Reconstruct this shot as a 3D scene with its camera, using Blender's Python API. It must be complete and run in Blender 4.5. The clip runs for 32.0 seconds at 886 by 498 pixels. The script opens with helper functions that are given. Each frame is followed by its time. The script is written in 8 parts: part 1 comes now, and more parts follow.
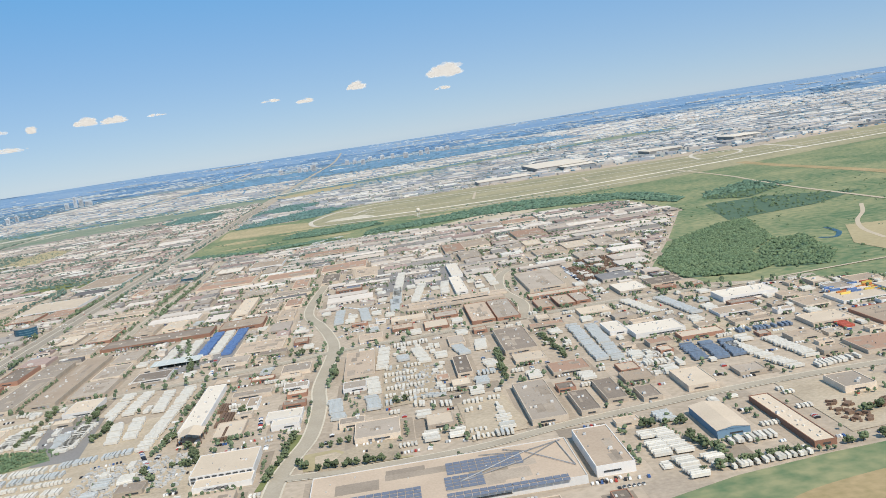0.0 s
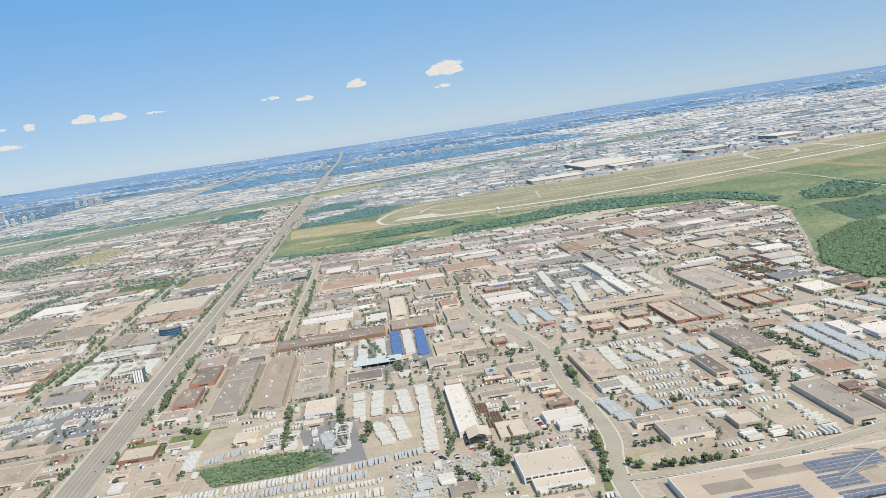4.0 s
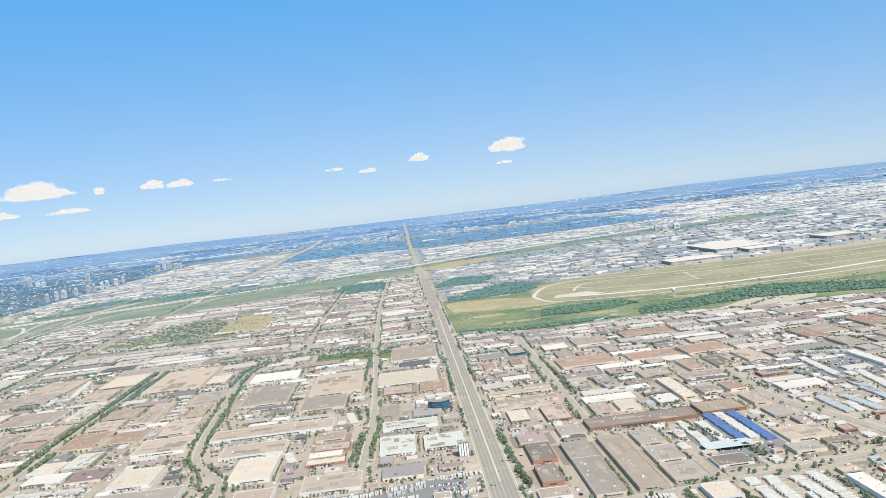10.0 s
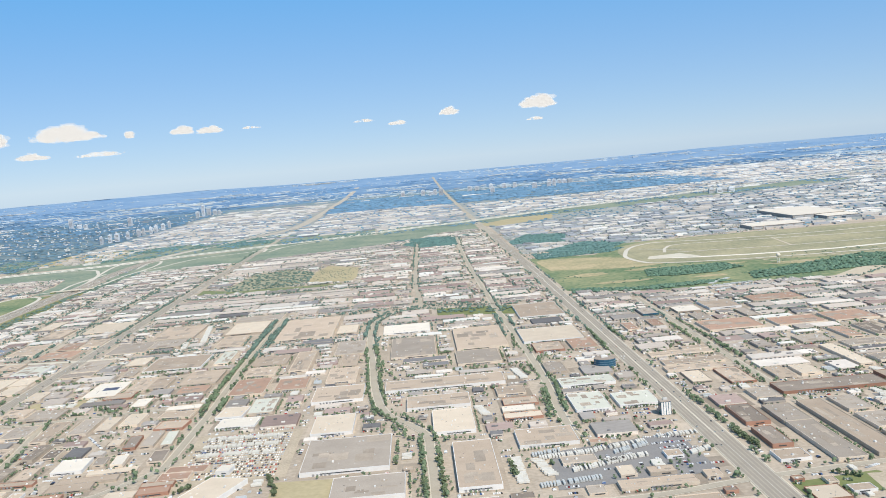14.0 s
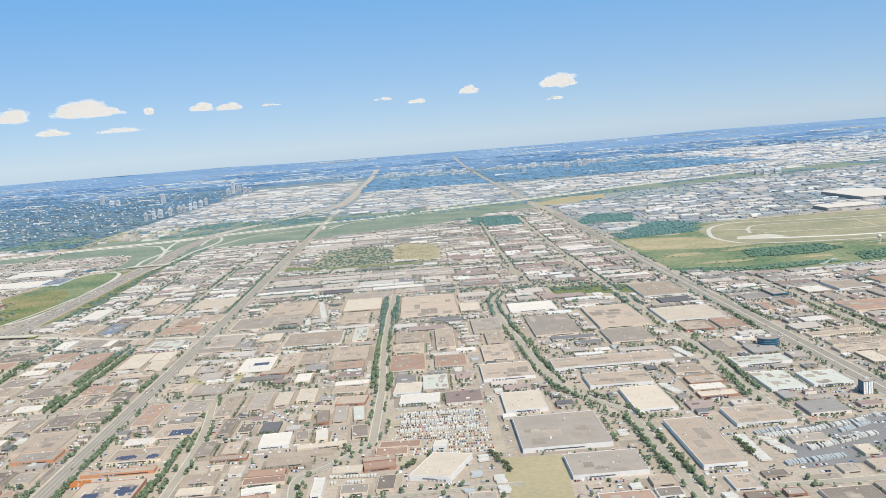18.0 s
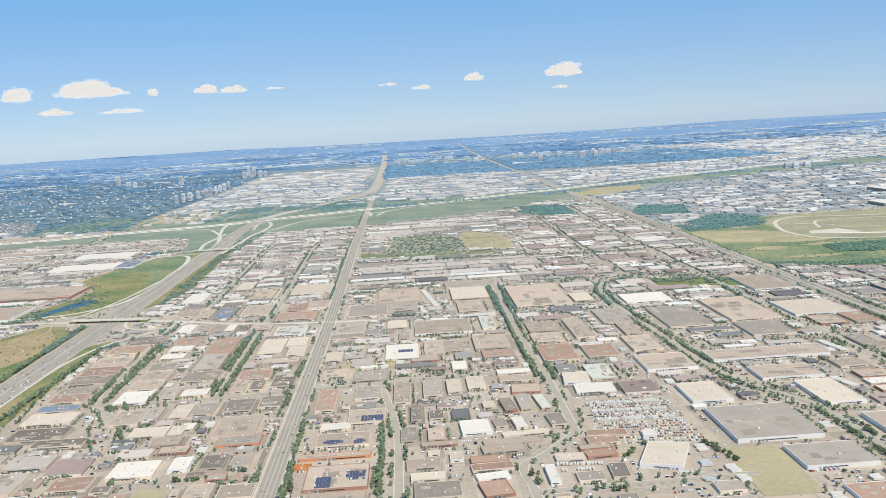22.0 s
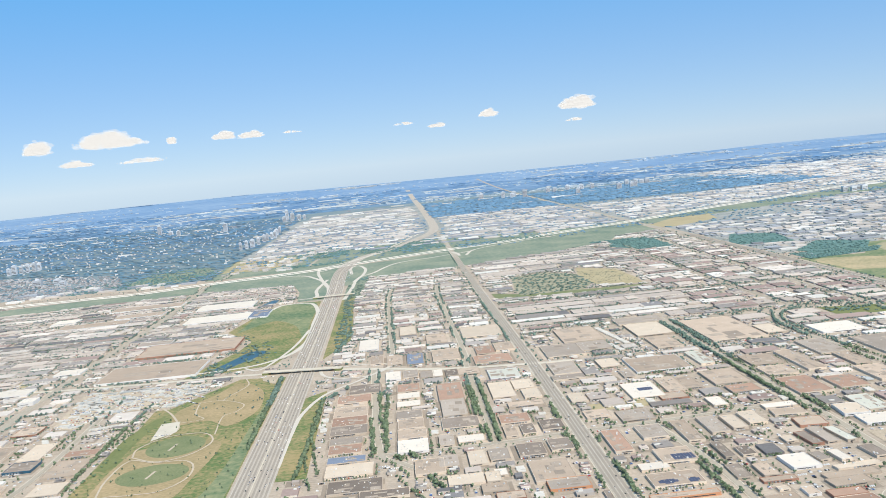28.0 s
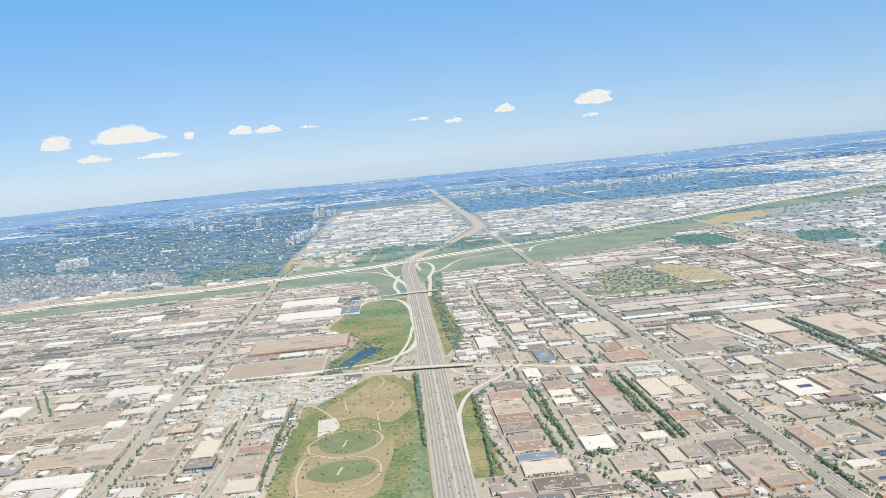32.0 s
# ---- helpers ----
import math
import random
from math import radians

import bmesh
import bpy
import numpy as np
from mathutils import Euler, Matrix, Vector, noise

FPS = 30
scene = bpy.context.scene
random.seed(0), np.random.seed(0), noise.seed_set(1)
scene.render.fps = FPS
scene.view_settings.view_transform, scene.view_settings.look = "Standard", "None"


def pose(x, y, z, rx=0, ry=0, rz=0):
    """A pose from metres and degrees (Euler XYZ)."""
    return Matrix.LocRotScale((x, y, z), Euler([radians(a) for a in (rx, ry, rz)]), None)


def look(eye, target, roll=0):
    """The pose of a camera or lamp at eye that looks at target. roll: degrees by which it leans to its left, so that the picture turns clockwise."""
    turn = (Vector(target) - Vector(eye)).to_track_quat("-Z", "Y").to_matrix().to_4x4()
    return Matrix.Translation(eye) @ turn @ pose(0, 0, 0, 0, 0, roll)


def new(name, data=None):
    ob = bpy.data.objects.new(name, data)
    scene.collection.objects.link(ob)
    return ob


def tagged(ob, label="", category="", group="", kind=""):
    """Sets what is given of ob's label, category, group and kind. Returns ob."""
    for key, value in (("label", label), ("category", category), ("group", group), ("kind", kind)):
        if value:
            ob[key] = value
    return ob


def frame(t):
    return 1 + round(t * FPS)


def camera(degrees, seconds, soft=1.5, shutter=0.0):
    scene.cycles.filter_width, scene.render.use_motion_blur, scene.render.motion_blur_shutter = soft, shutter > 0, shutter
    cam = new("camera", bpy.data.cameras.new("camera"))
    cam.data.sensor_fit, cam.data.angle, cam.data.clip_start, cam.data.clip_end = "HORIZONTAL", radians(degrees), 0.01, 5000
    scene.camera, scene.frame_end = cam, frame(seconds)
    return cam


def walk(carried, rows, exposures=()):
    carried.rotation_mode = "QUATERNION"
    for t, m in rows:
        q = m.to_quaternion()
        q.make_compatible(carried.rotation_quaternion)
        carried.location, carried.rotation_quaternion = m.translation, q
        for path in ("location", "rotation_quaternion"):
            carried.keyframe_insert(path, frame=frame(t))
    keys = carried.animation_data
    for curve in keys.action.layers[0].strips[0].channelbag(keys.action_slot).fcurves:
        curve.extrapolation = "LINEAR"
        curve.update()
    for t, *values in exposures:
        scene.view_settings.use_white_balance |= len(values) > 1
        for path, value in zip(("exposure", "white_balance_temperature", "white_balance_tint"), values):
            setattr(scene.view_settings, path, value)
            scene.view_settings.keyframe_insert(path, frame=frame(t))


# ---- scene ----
# Plan: x across, y along the arterial road, one unit is four metres of the real place.
cam = camera(48.39, 32.0, soft=0.8)
PATH = [
    (0, look((160.39, -5.54, 66.98), (185.71, 490.18, 6.85), -8.57)),
    (0.5, look((151.24, -5.97, 68.76), (179.07, 489.95, 11.47), -8.51)),
    (1, look((142.12, -6.14, 70.43), (170.34, 489.68, 12.47), -8.73)),
    (1.5, look((133.04, -5.82, 72.00), (160.85, 489.51, 9.80), -8.97)),
    (2, look((123.81, -5.11, 73.38), (151.51, 490.25, 11.30), -8.98)),
    (2.5, look((114.35, -4.36, 74.74), (142.20, 490.97, 12.54), -8.89)),
    (3, look((104.94, -3.58, 76.28), (133.66, 491.60, 13.27), -8.82)),
    (3.5, look((95.63, -2.68, 77.73), (126.46, 492.41, 14.93), -8.70)),
    (5.5, look((59.78, 0.50, 82.69), (96.76, 496.48, 31.39), -8.03)),
    (6, look((50.74, 1.05, 84.40), (88.39, 497.90, 42.88), -8.10)),
    (6.5, look((41.52, 1.41, 85.89), (79.72, 498.76, 51.48), -8.13)),
    (7, look((32.21, 1.36, 87.37), (70.79, 498.68, 52.96), -8.04)),
    (7.5, look((22.90, 0.84, 88.85), (55.74, 498.07, 47.89), -7.57)),
    (8, look((13.51, 0.37, 90.43), (44.52, 497.62, 48.19), -7.42)),
    (8.5, look((4.20, 0.00, 91.95), (32.94, 497.47, 50.74), -7.40)),
    (9, look((-5.00, -0.00, 93.28), (19.29, 498.00, 55.79), -7.28)),
    (9.5, look((-14.07, 0.42, 94.52), (6.78, 499.15, 65.54), -6.93)),
    (10, look((-23.37, 1.44, 95.74), (-3.17, 500.49, 72.56), -6.70)),
    (10.5, look((-32.80, 2.29, 97.07), (-11.38, 501.36, 75.43), -6.28)),
    (11, look((-42.19, 2.19, 98.33), (-22.29, 501.05, 70.98), -5.45)),
    (11.5, look((-51.35, 1.73, 99.53), (-34.60, 500.08, 62.50), -5.03)),
    (12, look((-60.54, 1.15, 100.56), (-46.28, 498.98, 56.22), -5.05)),
    (12.5, look((-69.95, 0.84, 101.64), (-56.26, 498.68, 57.28), -5.07)),
    (13, look((-79.56, 0.63, 102.86), (-66.82, 498.40, 57.42), -4.88)),
    (13.5, look((-89.20, 0.16, 104.07), (-76.83, 497.93, 58.45), -4.87)),
    (14, look((-98.83, -0.26, 105.24), (-86.60, 497.51, 59.60), -4.89)),
    (14.5, look((-108.69, -0.60, 106.30), (-97.06, 496.80, 56.70), -4.87)),
    (16.5, look((-147.29, 4.16, 107.70), (-135.72, 500.86, 51.53), -4.34)),
    (17, look((-156.80, 4.15, 108.43), (-145.60, 500.87, 52.35), -4.36)),
    (17.5, look((-166.19, 3.84, 109.20), (-155.58, 500.58, 53.24), -4.42)),
    (18, look((-175.52, 3.24, 110.18), (-165.63, 500.01, 54.31), -4.43)),
    (18.5, look((-185.38, 2.25, 111.26), (-173.95, 498.56, 51.70), -4.22)),
    (19, look((-195.86, 1.35, 112.29), (-183.19, 497.16, 48.93), -3.96)),
    (19.5, look((-206.34, 0.64, 113.29), (-191.92, 496.25, 48.75), -3.59)),
    (20, look((-216.94, -0.10, 114.38), (-201.16, 495.29, 48.50), -3.41)),
    (20.5, look((-227.53, -0.59, 115.56), (-211.32, 494.80, 49.79), -3.34)),
    (21, look((-238.06, -1.00, 116.75), (-221.28, 494.34, 50.78), -3.29)),
    (21.5, look((-248.39, -1.09, 117.81), (-231.41, 494.26, 51.94), -3.26)),
    (22, look((-258.40, -0.60, 118.61), (-241.61, 495.09, 55.33), -3.38)),
    (22.5, look((-268.06, -0.11, 119.58), (-251.52, 496.74, 66.03), -4.29)),
    (23, look((-277.94, 0.19, 120.60), (-261.32, 497.34, 70.03), -4.68)),
    (23.5, look((-288.34, 0.22, 121.64), (-272.37, 497.32, 70.33), -4.82)),
    (24, look((-299.12, 0.59, 122.59), (-282.58, 497.83, 72.81), -4.71)),
    (24.5, look((-309.73, 1.17, 123.58), (-292.74, 498.99, 80.06), -4.96)),
    (25, look((-320.34, 1.72, 124.71), (-301.15, 499.83, 85.77), -5.24)),
    (25.5, look((-331.07, 1.75, 125.90), (-311.65, 499.92, 87.83), -5.29)),
    (27.5, look((-374.75, -5.35, 132.46), (-354.59, 492.18, 87.06), -5.60)),
    (28, look((-385.87, -5.80, 134.06), (-365.15, 491.68, 88.40), -5.61)),
    (28.5, look((-397.04, -5.97, 135.72), (-376.08, 491.48, 89.85), -5.55)),
    (29, look((-408.20, -6.02, 137.22), (-386.50, 491.45, 91.86), -5.50)),
    (29.5, look((-419.49, -5.93, 138.59), (-397.41, 491.50, 93.04), -5.46)),
    (30, look((-430.83, -5.75, 139.99), (-408.44, 491.64, 94.14), -5.49)),
    (30.5, look((-442.08, -5.66, 141.41), (-419.22, 491.71, 95.62), -5.43)),
    (31, look((-453.00, -6.00, 142.77), (-431.19, 491.22, 94.79), -5.52)),
    (31.5, look((-463.62, -6.45, 144.06), (-442.65, 490.71, 95.13), -5.66)),
    (32, look((-474.15, -6.71, 145.28), (-453.03, 490.49, 96.85), -5.57)),
]
walk(cam, PATH, ((0, 0.0, 7490, 10), (3, 0.01, 7390, 10), (6, 0.08, 7330, 10), (9, 0.21, 7250, 10), (12, 0.2, 7270, 10), (13.5, 0.16, 7270, 10), (17, 0.1, 7270, 10), (20, 0.07, 7270, 10), (22, 0.08, 7230, 10), (24, 0.18, 7230, 10), (26, 0.21, 7240, 10), (32, 0.19, 7250, 10)))

# ---- world, sun ----
SUN_ELEV, SUN_AZ = radians(50), radians(150)   # azimuth clockwise from +y
world = bpy.data.worlds.new("sky")
scene.world = world
world.use_nodes = True
wt = world.node_tree
sky = wt.nodes.new("ShaderNodeTexSky")
sky.sky_type = "NISHITA"
sky.sun_disc = False
sky.sun_elevation, sky.sun_rotation = SUN_ELEV, SUN_AZ
sky.altitude, sky.air_density, sky.dust_density, sky.ozone_density = 1500, 0.8, 0.0, 4.0
air = wt.nodes.new("ShaderNodeMix")   # sky haze: hand-picked colours mixed into the clear-sky model
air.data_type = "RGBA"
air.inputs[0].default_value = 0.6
tc, up, step, low_high = (wt.nodes.new("ShaderNode" + k) for k in ("TexCoord", "SeparateXYZ", "MapRange", "Mix"))
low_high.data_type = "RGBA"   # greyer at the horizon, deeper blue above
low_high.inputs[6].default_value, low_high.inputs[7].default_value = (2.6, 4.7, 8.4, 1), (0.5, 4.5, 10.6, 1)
step.interpolation_type = "SMOOTHSTEP"
step.inputs["From Min"].default_value, step.inputs["From Max"].default_value = -0.02, 0.26
wt.links.new(tc.outputs["Generated"], up.inputs[0])
wt.links.new(up.outputs[2], step.inputs["Value"])
wt.links.new(step.outputs[0], low_high.inputs[0])
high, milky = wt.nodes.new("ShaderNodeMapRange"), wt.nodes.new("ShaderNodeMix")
milky.data_type = "RGBA"   # paler sky added above the view, so that shadows are less blue
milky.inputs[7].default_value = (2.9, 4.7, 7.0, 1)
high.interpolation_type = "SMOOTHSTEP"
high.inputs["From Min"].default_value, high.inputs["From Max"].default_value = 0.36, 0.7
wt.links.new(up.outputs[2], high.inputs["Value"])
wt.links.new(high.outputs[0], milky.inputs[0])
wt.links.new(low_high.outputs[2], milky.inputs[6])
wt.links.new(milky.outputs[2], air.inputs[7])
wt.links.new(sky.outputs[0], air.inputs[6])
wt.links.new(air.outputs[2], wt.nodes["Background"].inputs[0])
wt.nodes["Background"].inputs[1].default_value = 0.1
sun_data = bpy.data.lights.new("sun", "SUN")
sun_data.energy, sun_data.angle, sun_data.color = 4.1, radians(0.5), (0.965, 0.945, 0.905)
sun = new("sun", sun_data)
sun.matrix_world = look((0, 0, 300), (-300 * math.sin(SUN_AZ) / math.tan(SUN_ELEV), -300 * math.cos(SUN_AZ) / math.tan(SUN_ELEV), 0))

# ---- materials ----
def surf(name, c1, c2, scale=0.2, fine=3.0, rough=0.9, vary=0.0, bump=0.0, metal=0.0, spread=0.5, island=False):
    """Two colours mixed by coarse and fine noise at world size; vary: brightness spread from piece to piece."""
    m = bpy.data.materials.new(name)
    m.use_nodes = True
    n, l = m.node_tree.nodes, m.node_tree.links
    b = n["Principled BSDF"]
    b.inputs["Roughness"].default_value, b.inputs["Metallic"].default_value = rough, metal
    b.inputs["Specular IOR Level"].default_value = 0.12 if rough > 0.6 else 0.3
    geo = n.new("ShaderNodeNewGeometry")
    coarse, grain = n.new("ShaderNodeTexNoise"), n.new("ShaderNodeTexNoise")
    for node, s, d in ((coarse, scale, 4.0), (grain, fine, 3.0)):
        node.inputs["Scale"].default_value, node.inputs["Detail"].default_value = s, d
        l.new(geo.outputs["Position"], node.inputs["Vector"])
    mean = n.new("ShaderNodeMath"); mean.operation = "MULTIPLY_ADD"
    l.new(grain.outputs[0], mean.inputs[0]); mean.inputs[1].default_value = 0.5
    half = n.new("ShaderNodeMath"); half.operation = "MULTIPLY"; half.inputs[1].default_value = 0.5
    l.new(coarse.outputs[0], half.inputs[0]); l.new(half.outputs[0], mean.inputs[2])
    ramp = n.new("ShaderNodeMapRange")
    ramp.inputs["From Min"].default_value, ramp.inputs["From Max"].default_value = 0.5 - spread * 0.4, 0.5 + spread * 0.4
    l.new(mean.outputs[0], ramp.inputs["Value"])
    mix = n.new("ShaderNodeMix"); mix.data_type = "RGBA"
    l.new(ramp.outputs[0], mix.inputs[0])
    mix.inputs[6].default_value, mix.inputs[7].default_value = (*c1, 1), (*c2, 1)
    out = mix.outputs[2]
    if vary:
        hsv = n.new("ShaderNodeHueSaturation")
        rng = n.new("ShaderNodeMapRange")
        rng.inputs["To Min"].default_value, rng.inputs["To Max"].default_value = 1 - vary, 1 + vary
        if island:
            l.new(geo.outputs["Random Per Island"], rng.inputs["Value"])
        else:
            info = n.new("ShaderNodeObjectInfo")
            l.new(info.outputs["Random"], rng.inputs["Value"])
        l.new(rng.outputs[0], hsv.inputs["Value"])
        l.new(out, hsv.inputs["Color"])
        out = hsv.outputs[0]
    l.new(out, b.inputs["Base Color"])
    if bump:
        bp = n.new("ShaderNodeBump"); bp.inputs["Strength"].default_value = bump; bp.inputs["Distance"].default_value = 0.1
        l.new(grain.outputs[0], bp.inputs["Height"]); l.new(bp.outputs[0], b.inputs["Normal"])
    return m

M = {}
M["ground"] = surf("lot ground", (0.375, 0.312, 0.25), (0.55, 0.46, 0.37), 0.03, 0.6, spread=0.34)
M["lot"] = surf("worn asphalt", (0.324, 0.272, 0.211), (0.6, 0.498, 0.379), 0.08, 1.2, vary=0.15)
M["dirt"] = surf("bare earth yard", (0.4, 0.333, 0.255), (0.555, 0.47, 0.365), 0.1, 1.2, spread=0.36)
M["road"] = surf("road asphalt", (0.376, 0.326, 0.264), (0.48, 0.428, 0.349), 0.1, 2.0)
M["highway"] = surf("highway concrete", (0.43, 0.38, 0.32), (0.52, 0.46, 0.39), 0.1, 2.0)
M["concrete"] = surf("concrete", (0.545, 0.5, 0.414), (0.667, 0.61, 0.508), 0.1, 2.0)
M["paint"] = surf("road paint", (0.52, 0.50, 0.46), (0.62, 0.60, 0.56), 0.5, 4)
M["grass"] = surf("mown grass", (0.14, 0.18, 0.075), (0.24, 0.25, 0.115), 0.04, 0.5)
M["drygrass"] = surf("dry grass", (0.36, 0.31, 0.19), (0.5, 0.42, 0.27), 0.02, 0.5)
M["meadow"] = surf("green meadow", (0.115, 0.19, 0.105), (0.31, 0.315, 0.18), 0.02, 0.25, spread=0.27)
M["lawn"] = surf("green lawn", (0.15, 0.195, 0.098), (0.265, 0.275, 0.15), 0.06, 1.0, spread=0.36)
M["blacktop"] = surf("dark asphalt", (0.224, 0.213, 0.213), (0.302, 0.291, 0.28), 0.1, 1.5)
M["path"] = surf("pale gravel", (0.48, 0.405, 0.31), (0.59, 0.51, 0.4), 0.2, 2.0)
M["wall_orange"] = surf("orange wall", (0.54, 0.255, 0.14), (0.62, 0.32, 0.19), 0.3, 4)
M["roof_green"] = surf("pale green roof", (0.53, 0.53, 0.455), (0.62, 0.61, 0.535), 0.15, 3, vary=0.08)
M["rust"] = surf("rusty steel", (0.15, 0.095, 0.07), (0.24, 0.165, 0.125), 0.5, 4, vary=0.2)
M["trailer_silver"] = surf("silver trailer", (0.5, 0.52, 0.51), (0.62, 0.63, 0.62), 0.5, 4, vary=0.1, rough=0.5)
M["trailer_blue"] = surf("blue trailer", (0.1, 0.19, 0.4), (0.15, 0.25, 0.48), 0.5, 4, vary=0.15, rough=0.5)
M["trailer_grey_blue"] = surf("faded blue trailer", (0.2, 0.27, 0.385), (0.3, 0.37, 0.47), 0.5, 4, vary=0.35, rough=0.5)
M["screen"] = surf("dark window glass", (0.055, 0.06, 0.065), (0.085, 0.09, 0.095), 1, 5, rough=0.2)
M["apron"] = surf("paved lot tones", (0.33, 0.275, 0.224), (0.5, 0.418, 0.338), 0.08, 1.2, vary=0.3, island=True)
M["parkgrass"] = surf("dry park grass", (0.125, 0.19, 0.075), (0.37, 0.295, 0.155), 0.03, 0.4, spread=0.24)
# far grass, greyed and blued by haze put into its colour
M["fargrass"] = surf("hazy grass corridor", (0.155, 0.225, 0.175), (0.315, 0.335, 0.25), 0.02, 0.2, spread=0.34)
# horizon fields: haze painted in as a pale blue-grey
M["farfield"] = surf("hazed far fields", (0.40, 0.44, 0.46), (0.60, 0.6, 0.575), 0.01, 0.1, vary=0.25, island=True)
M["house"] = surf("far house roofs", (0.356, 0.336, 0.338), (0.464, 0.444, 0.448), 0.05, 0.5, vary=0.4, island=True)
M["water"] = surf("pond water", (0.03, 0.075, 0.09), (0.045, 0.1, 0.115), 0.1, 1, rough=0.3)
M["leaf"] = surf("tree leaves", (0.0948, 0.132, 0.0748), (0.171, 0.202, 0.12), 0.5, 3.0, vary=0.3)
M["leafstuff"] = surf("tree leaves joined", (0.0936, 0.139, 0.0834), (0.173, 0.219, 0.138), 0.3, 3.0, vary=0.35, island=True)
M["bark"] = surf("bark", (0.10, 0.07, 0.05), (0.16, 0.12, 0.08), 2, 8)
# leaf colour shifted to blue in place of distance haze
M["farleaf"] = surf("hazed far woodland", (0.111, 0.229, 0.349), (0.163, 0.298, 0.425), 0.02, 0.3, vary=0.2, island=True)
# distant haze is put into this ground's blue
M["farground"] = surf("hazed far ground", (0.10, 0.20, 0.31), (0.19, 0.30, 0.40), 0.004, 0.03)
M["roof_tan"] = surf("tan gravel roof", (0.42, 0.33, 0.258), (0.535, 0.43, 0.34), 0.12, 2.2, vary=0.18)
M["roof_grey"] = surf("grey membrane roof", (0.35, 0.298, 0.252), (0.455, 0.392, 0.335), 0.12, 2.2, vary=0.18)
M["roof_dark"] = surf("dark tar roof", (0.212, 0.174, 0.146), (0.305, 0.257, 0.217), 0.12, 2.2, vary=0.2)
M["roof_white"] = surf("white membrane roof", (0.658, 0.592, 0.514), (0.752, 0.686, 0.6), 0.15, 3, vary=0.08)
M["roof_pale"] = surf("pale gravel roof", (0.559, 0.467, 0.37), (0.675, 0.57, 0.46), 0.15, 3, vary=0.1)
M["roof_red"] = surf("reddish roof", (0.36, 0.232, 0.174), (0.456, 0.305, 0.231), 0.15, 3, vary=0.15)
# plain colour that stands for roofs covered in solar panels
M["roof_blue"] = surf("blue-grey solar roof", (0.165, 0.2, 0.265), (0.22, 0.26, 0.325), 0.15, 3, vary=0.1, rough=0.6)
M["wall"] = surf("painted block wall", (0.5, 0.415, 0.335), (0.66, 0.565, 0.465), 0.3, 3, vary=0.3)
M["wall_white"] = surf("white metal wall", (0.677, 0.658, 0.634), (0.771, 0.752, 0.73), 0.3, 3, vary=0.08)
M["wall_brick"] = surf("brick wall", (0.32, 0.17, 0.12), (0.4, 0.23, 0.17), 0.3, 5, vary=0.2)
M["wall_blue"] = surf("blue metal wall", (0.16, 0.27, 0.38), (0.20, 0.32, 0.43), 0.3, 5)
M["glass"] = surf("blue glass wall", (0.025, 0.085, 0.14), (0.04, 0.13, 0.19), 0.3, 5, rough=0.15)
M["unit"] = surf("rooftop unit metal", (0.55, 0.54, 0.52), (0.72, 0.71, 0.69), 0.5, 4, vary=0.25)
M["door"] = surf("dock door", (0.30, 0.30, 0.31), (0.4, 0.4, 0.4), 0.5, 4, vary=0.4)
M["solar"] = surf("solar panel", (0.135, 0.165, 0.225), (0.18, 0.215, 0.285), 0.5, 4, rough=0.6)
M["solar_navy"] = surf("navy solar panel", (0.06, 0.075, 0.125), (0.09, 0.11, 0.175), 0.5, 4, rough=0.5)
M["trailer"] = surf("trailer side", (0.6, 0.575, 0.525), (0.74, 0.71, 0.65), 0.5, 4, vary=0.2)
M["tyre"] = surf("tyre rubber", (0.03, 0.03, 0.03), (0.05, 0.05, 0.05), 2, 9)
# copies of the near roof colours, bluer with haze put in
M["far_tan"] = surf("hazed far tan roofs", (0.429, 0.366, 0.32), (0.556, 0.483, 0.425), 0.05, 0.5, vary=0.25, island=True)
M["far_grey"] = surf("hazed far grey roofs", (0.283, 0.257, 0.239), (0.375, 0.345, 0.321), 0.05, 0.5, vary=0.25, island=True)
M["far_dark"] = surf("hazed far dark roofs", (0.173, 0.167, 0.171), (0.247, 0.24, 0.24), 0.05, 0.5, vary=0.3, island=True)
M["far_white"] = surf("hazed far white roofs", (0.614, 0.595, 0.558), (0.726, 0.704, 0.653), 0.05, 0.5, vary=0.12, island=True)
M["far_red"] = surf("hazed far reddish roofs", (0.322, 0.24, 0.215), (0.409, 0.312, 0.281), 0.05, 0.5, vary=0.2, island=True)
M["fartower"] = surf("apartment tower", (0.52, 0.55, 0.59), (0.64, 0.66, 0.69), 0.05, 0.5, vary=0.2)
M["cemetery"] = surf("cemetery turf", (0.26, 0.265, 0.185), (0.42, 0.385, 0.285), 0.06, 0.5, spread=0.35)
# town specks dimmed and blued by haze in the colour
M["fartown"] = surf("hazed town specks", (0.34, 0.41, 0.47), (0.54, 0.59, 0.61), 0.05, 0.5, vary=0.25, island=True)
# crowns nearer than the far woods, haze still mixed into their colour
M["hazed_wood"] = surf("woodland crowns", (0.108, 0.215, 0.29), (0.169, 0.29, 0.371), 0.02, 0.3, vary=0.22, island=True)
# suburb ground, blued by haze put into its colour
M["suburb"] = surf("hazed suburb ground", (0.143, 0.22, 0.248), (0.264, 0.319, 0.33), 0.01, 0.1)
# estate ground cooled by haze mixed into its colour
M["estateland"] = surf("hazed estate ground", (0.251, 0.28, 0.265), (0.419, 0.413, 0.393), 0.012, 0.12, spread=0.36)
M["browngrass"] = surf("brown dry grass", (0.31, 0.255, 0.137), (0.465, 0.35, 0.21), 0.035, 0.5, spread=0.32)
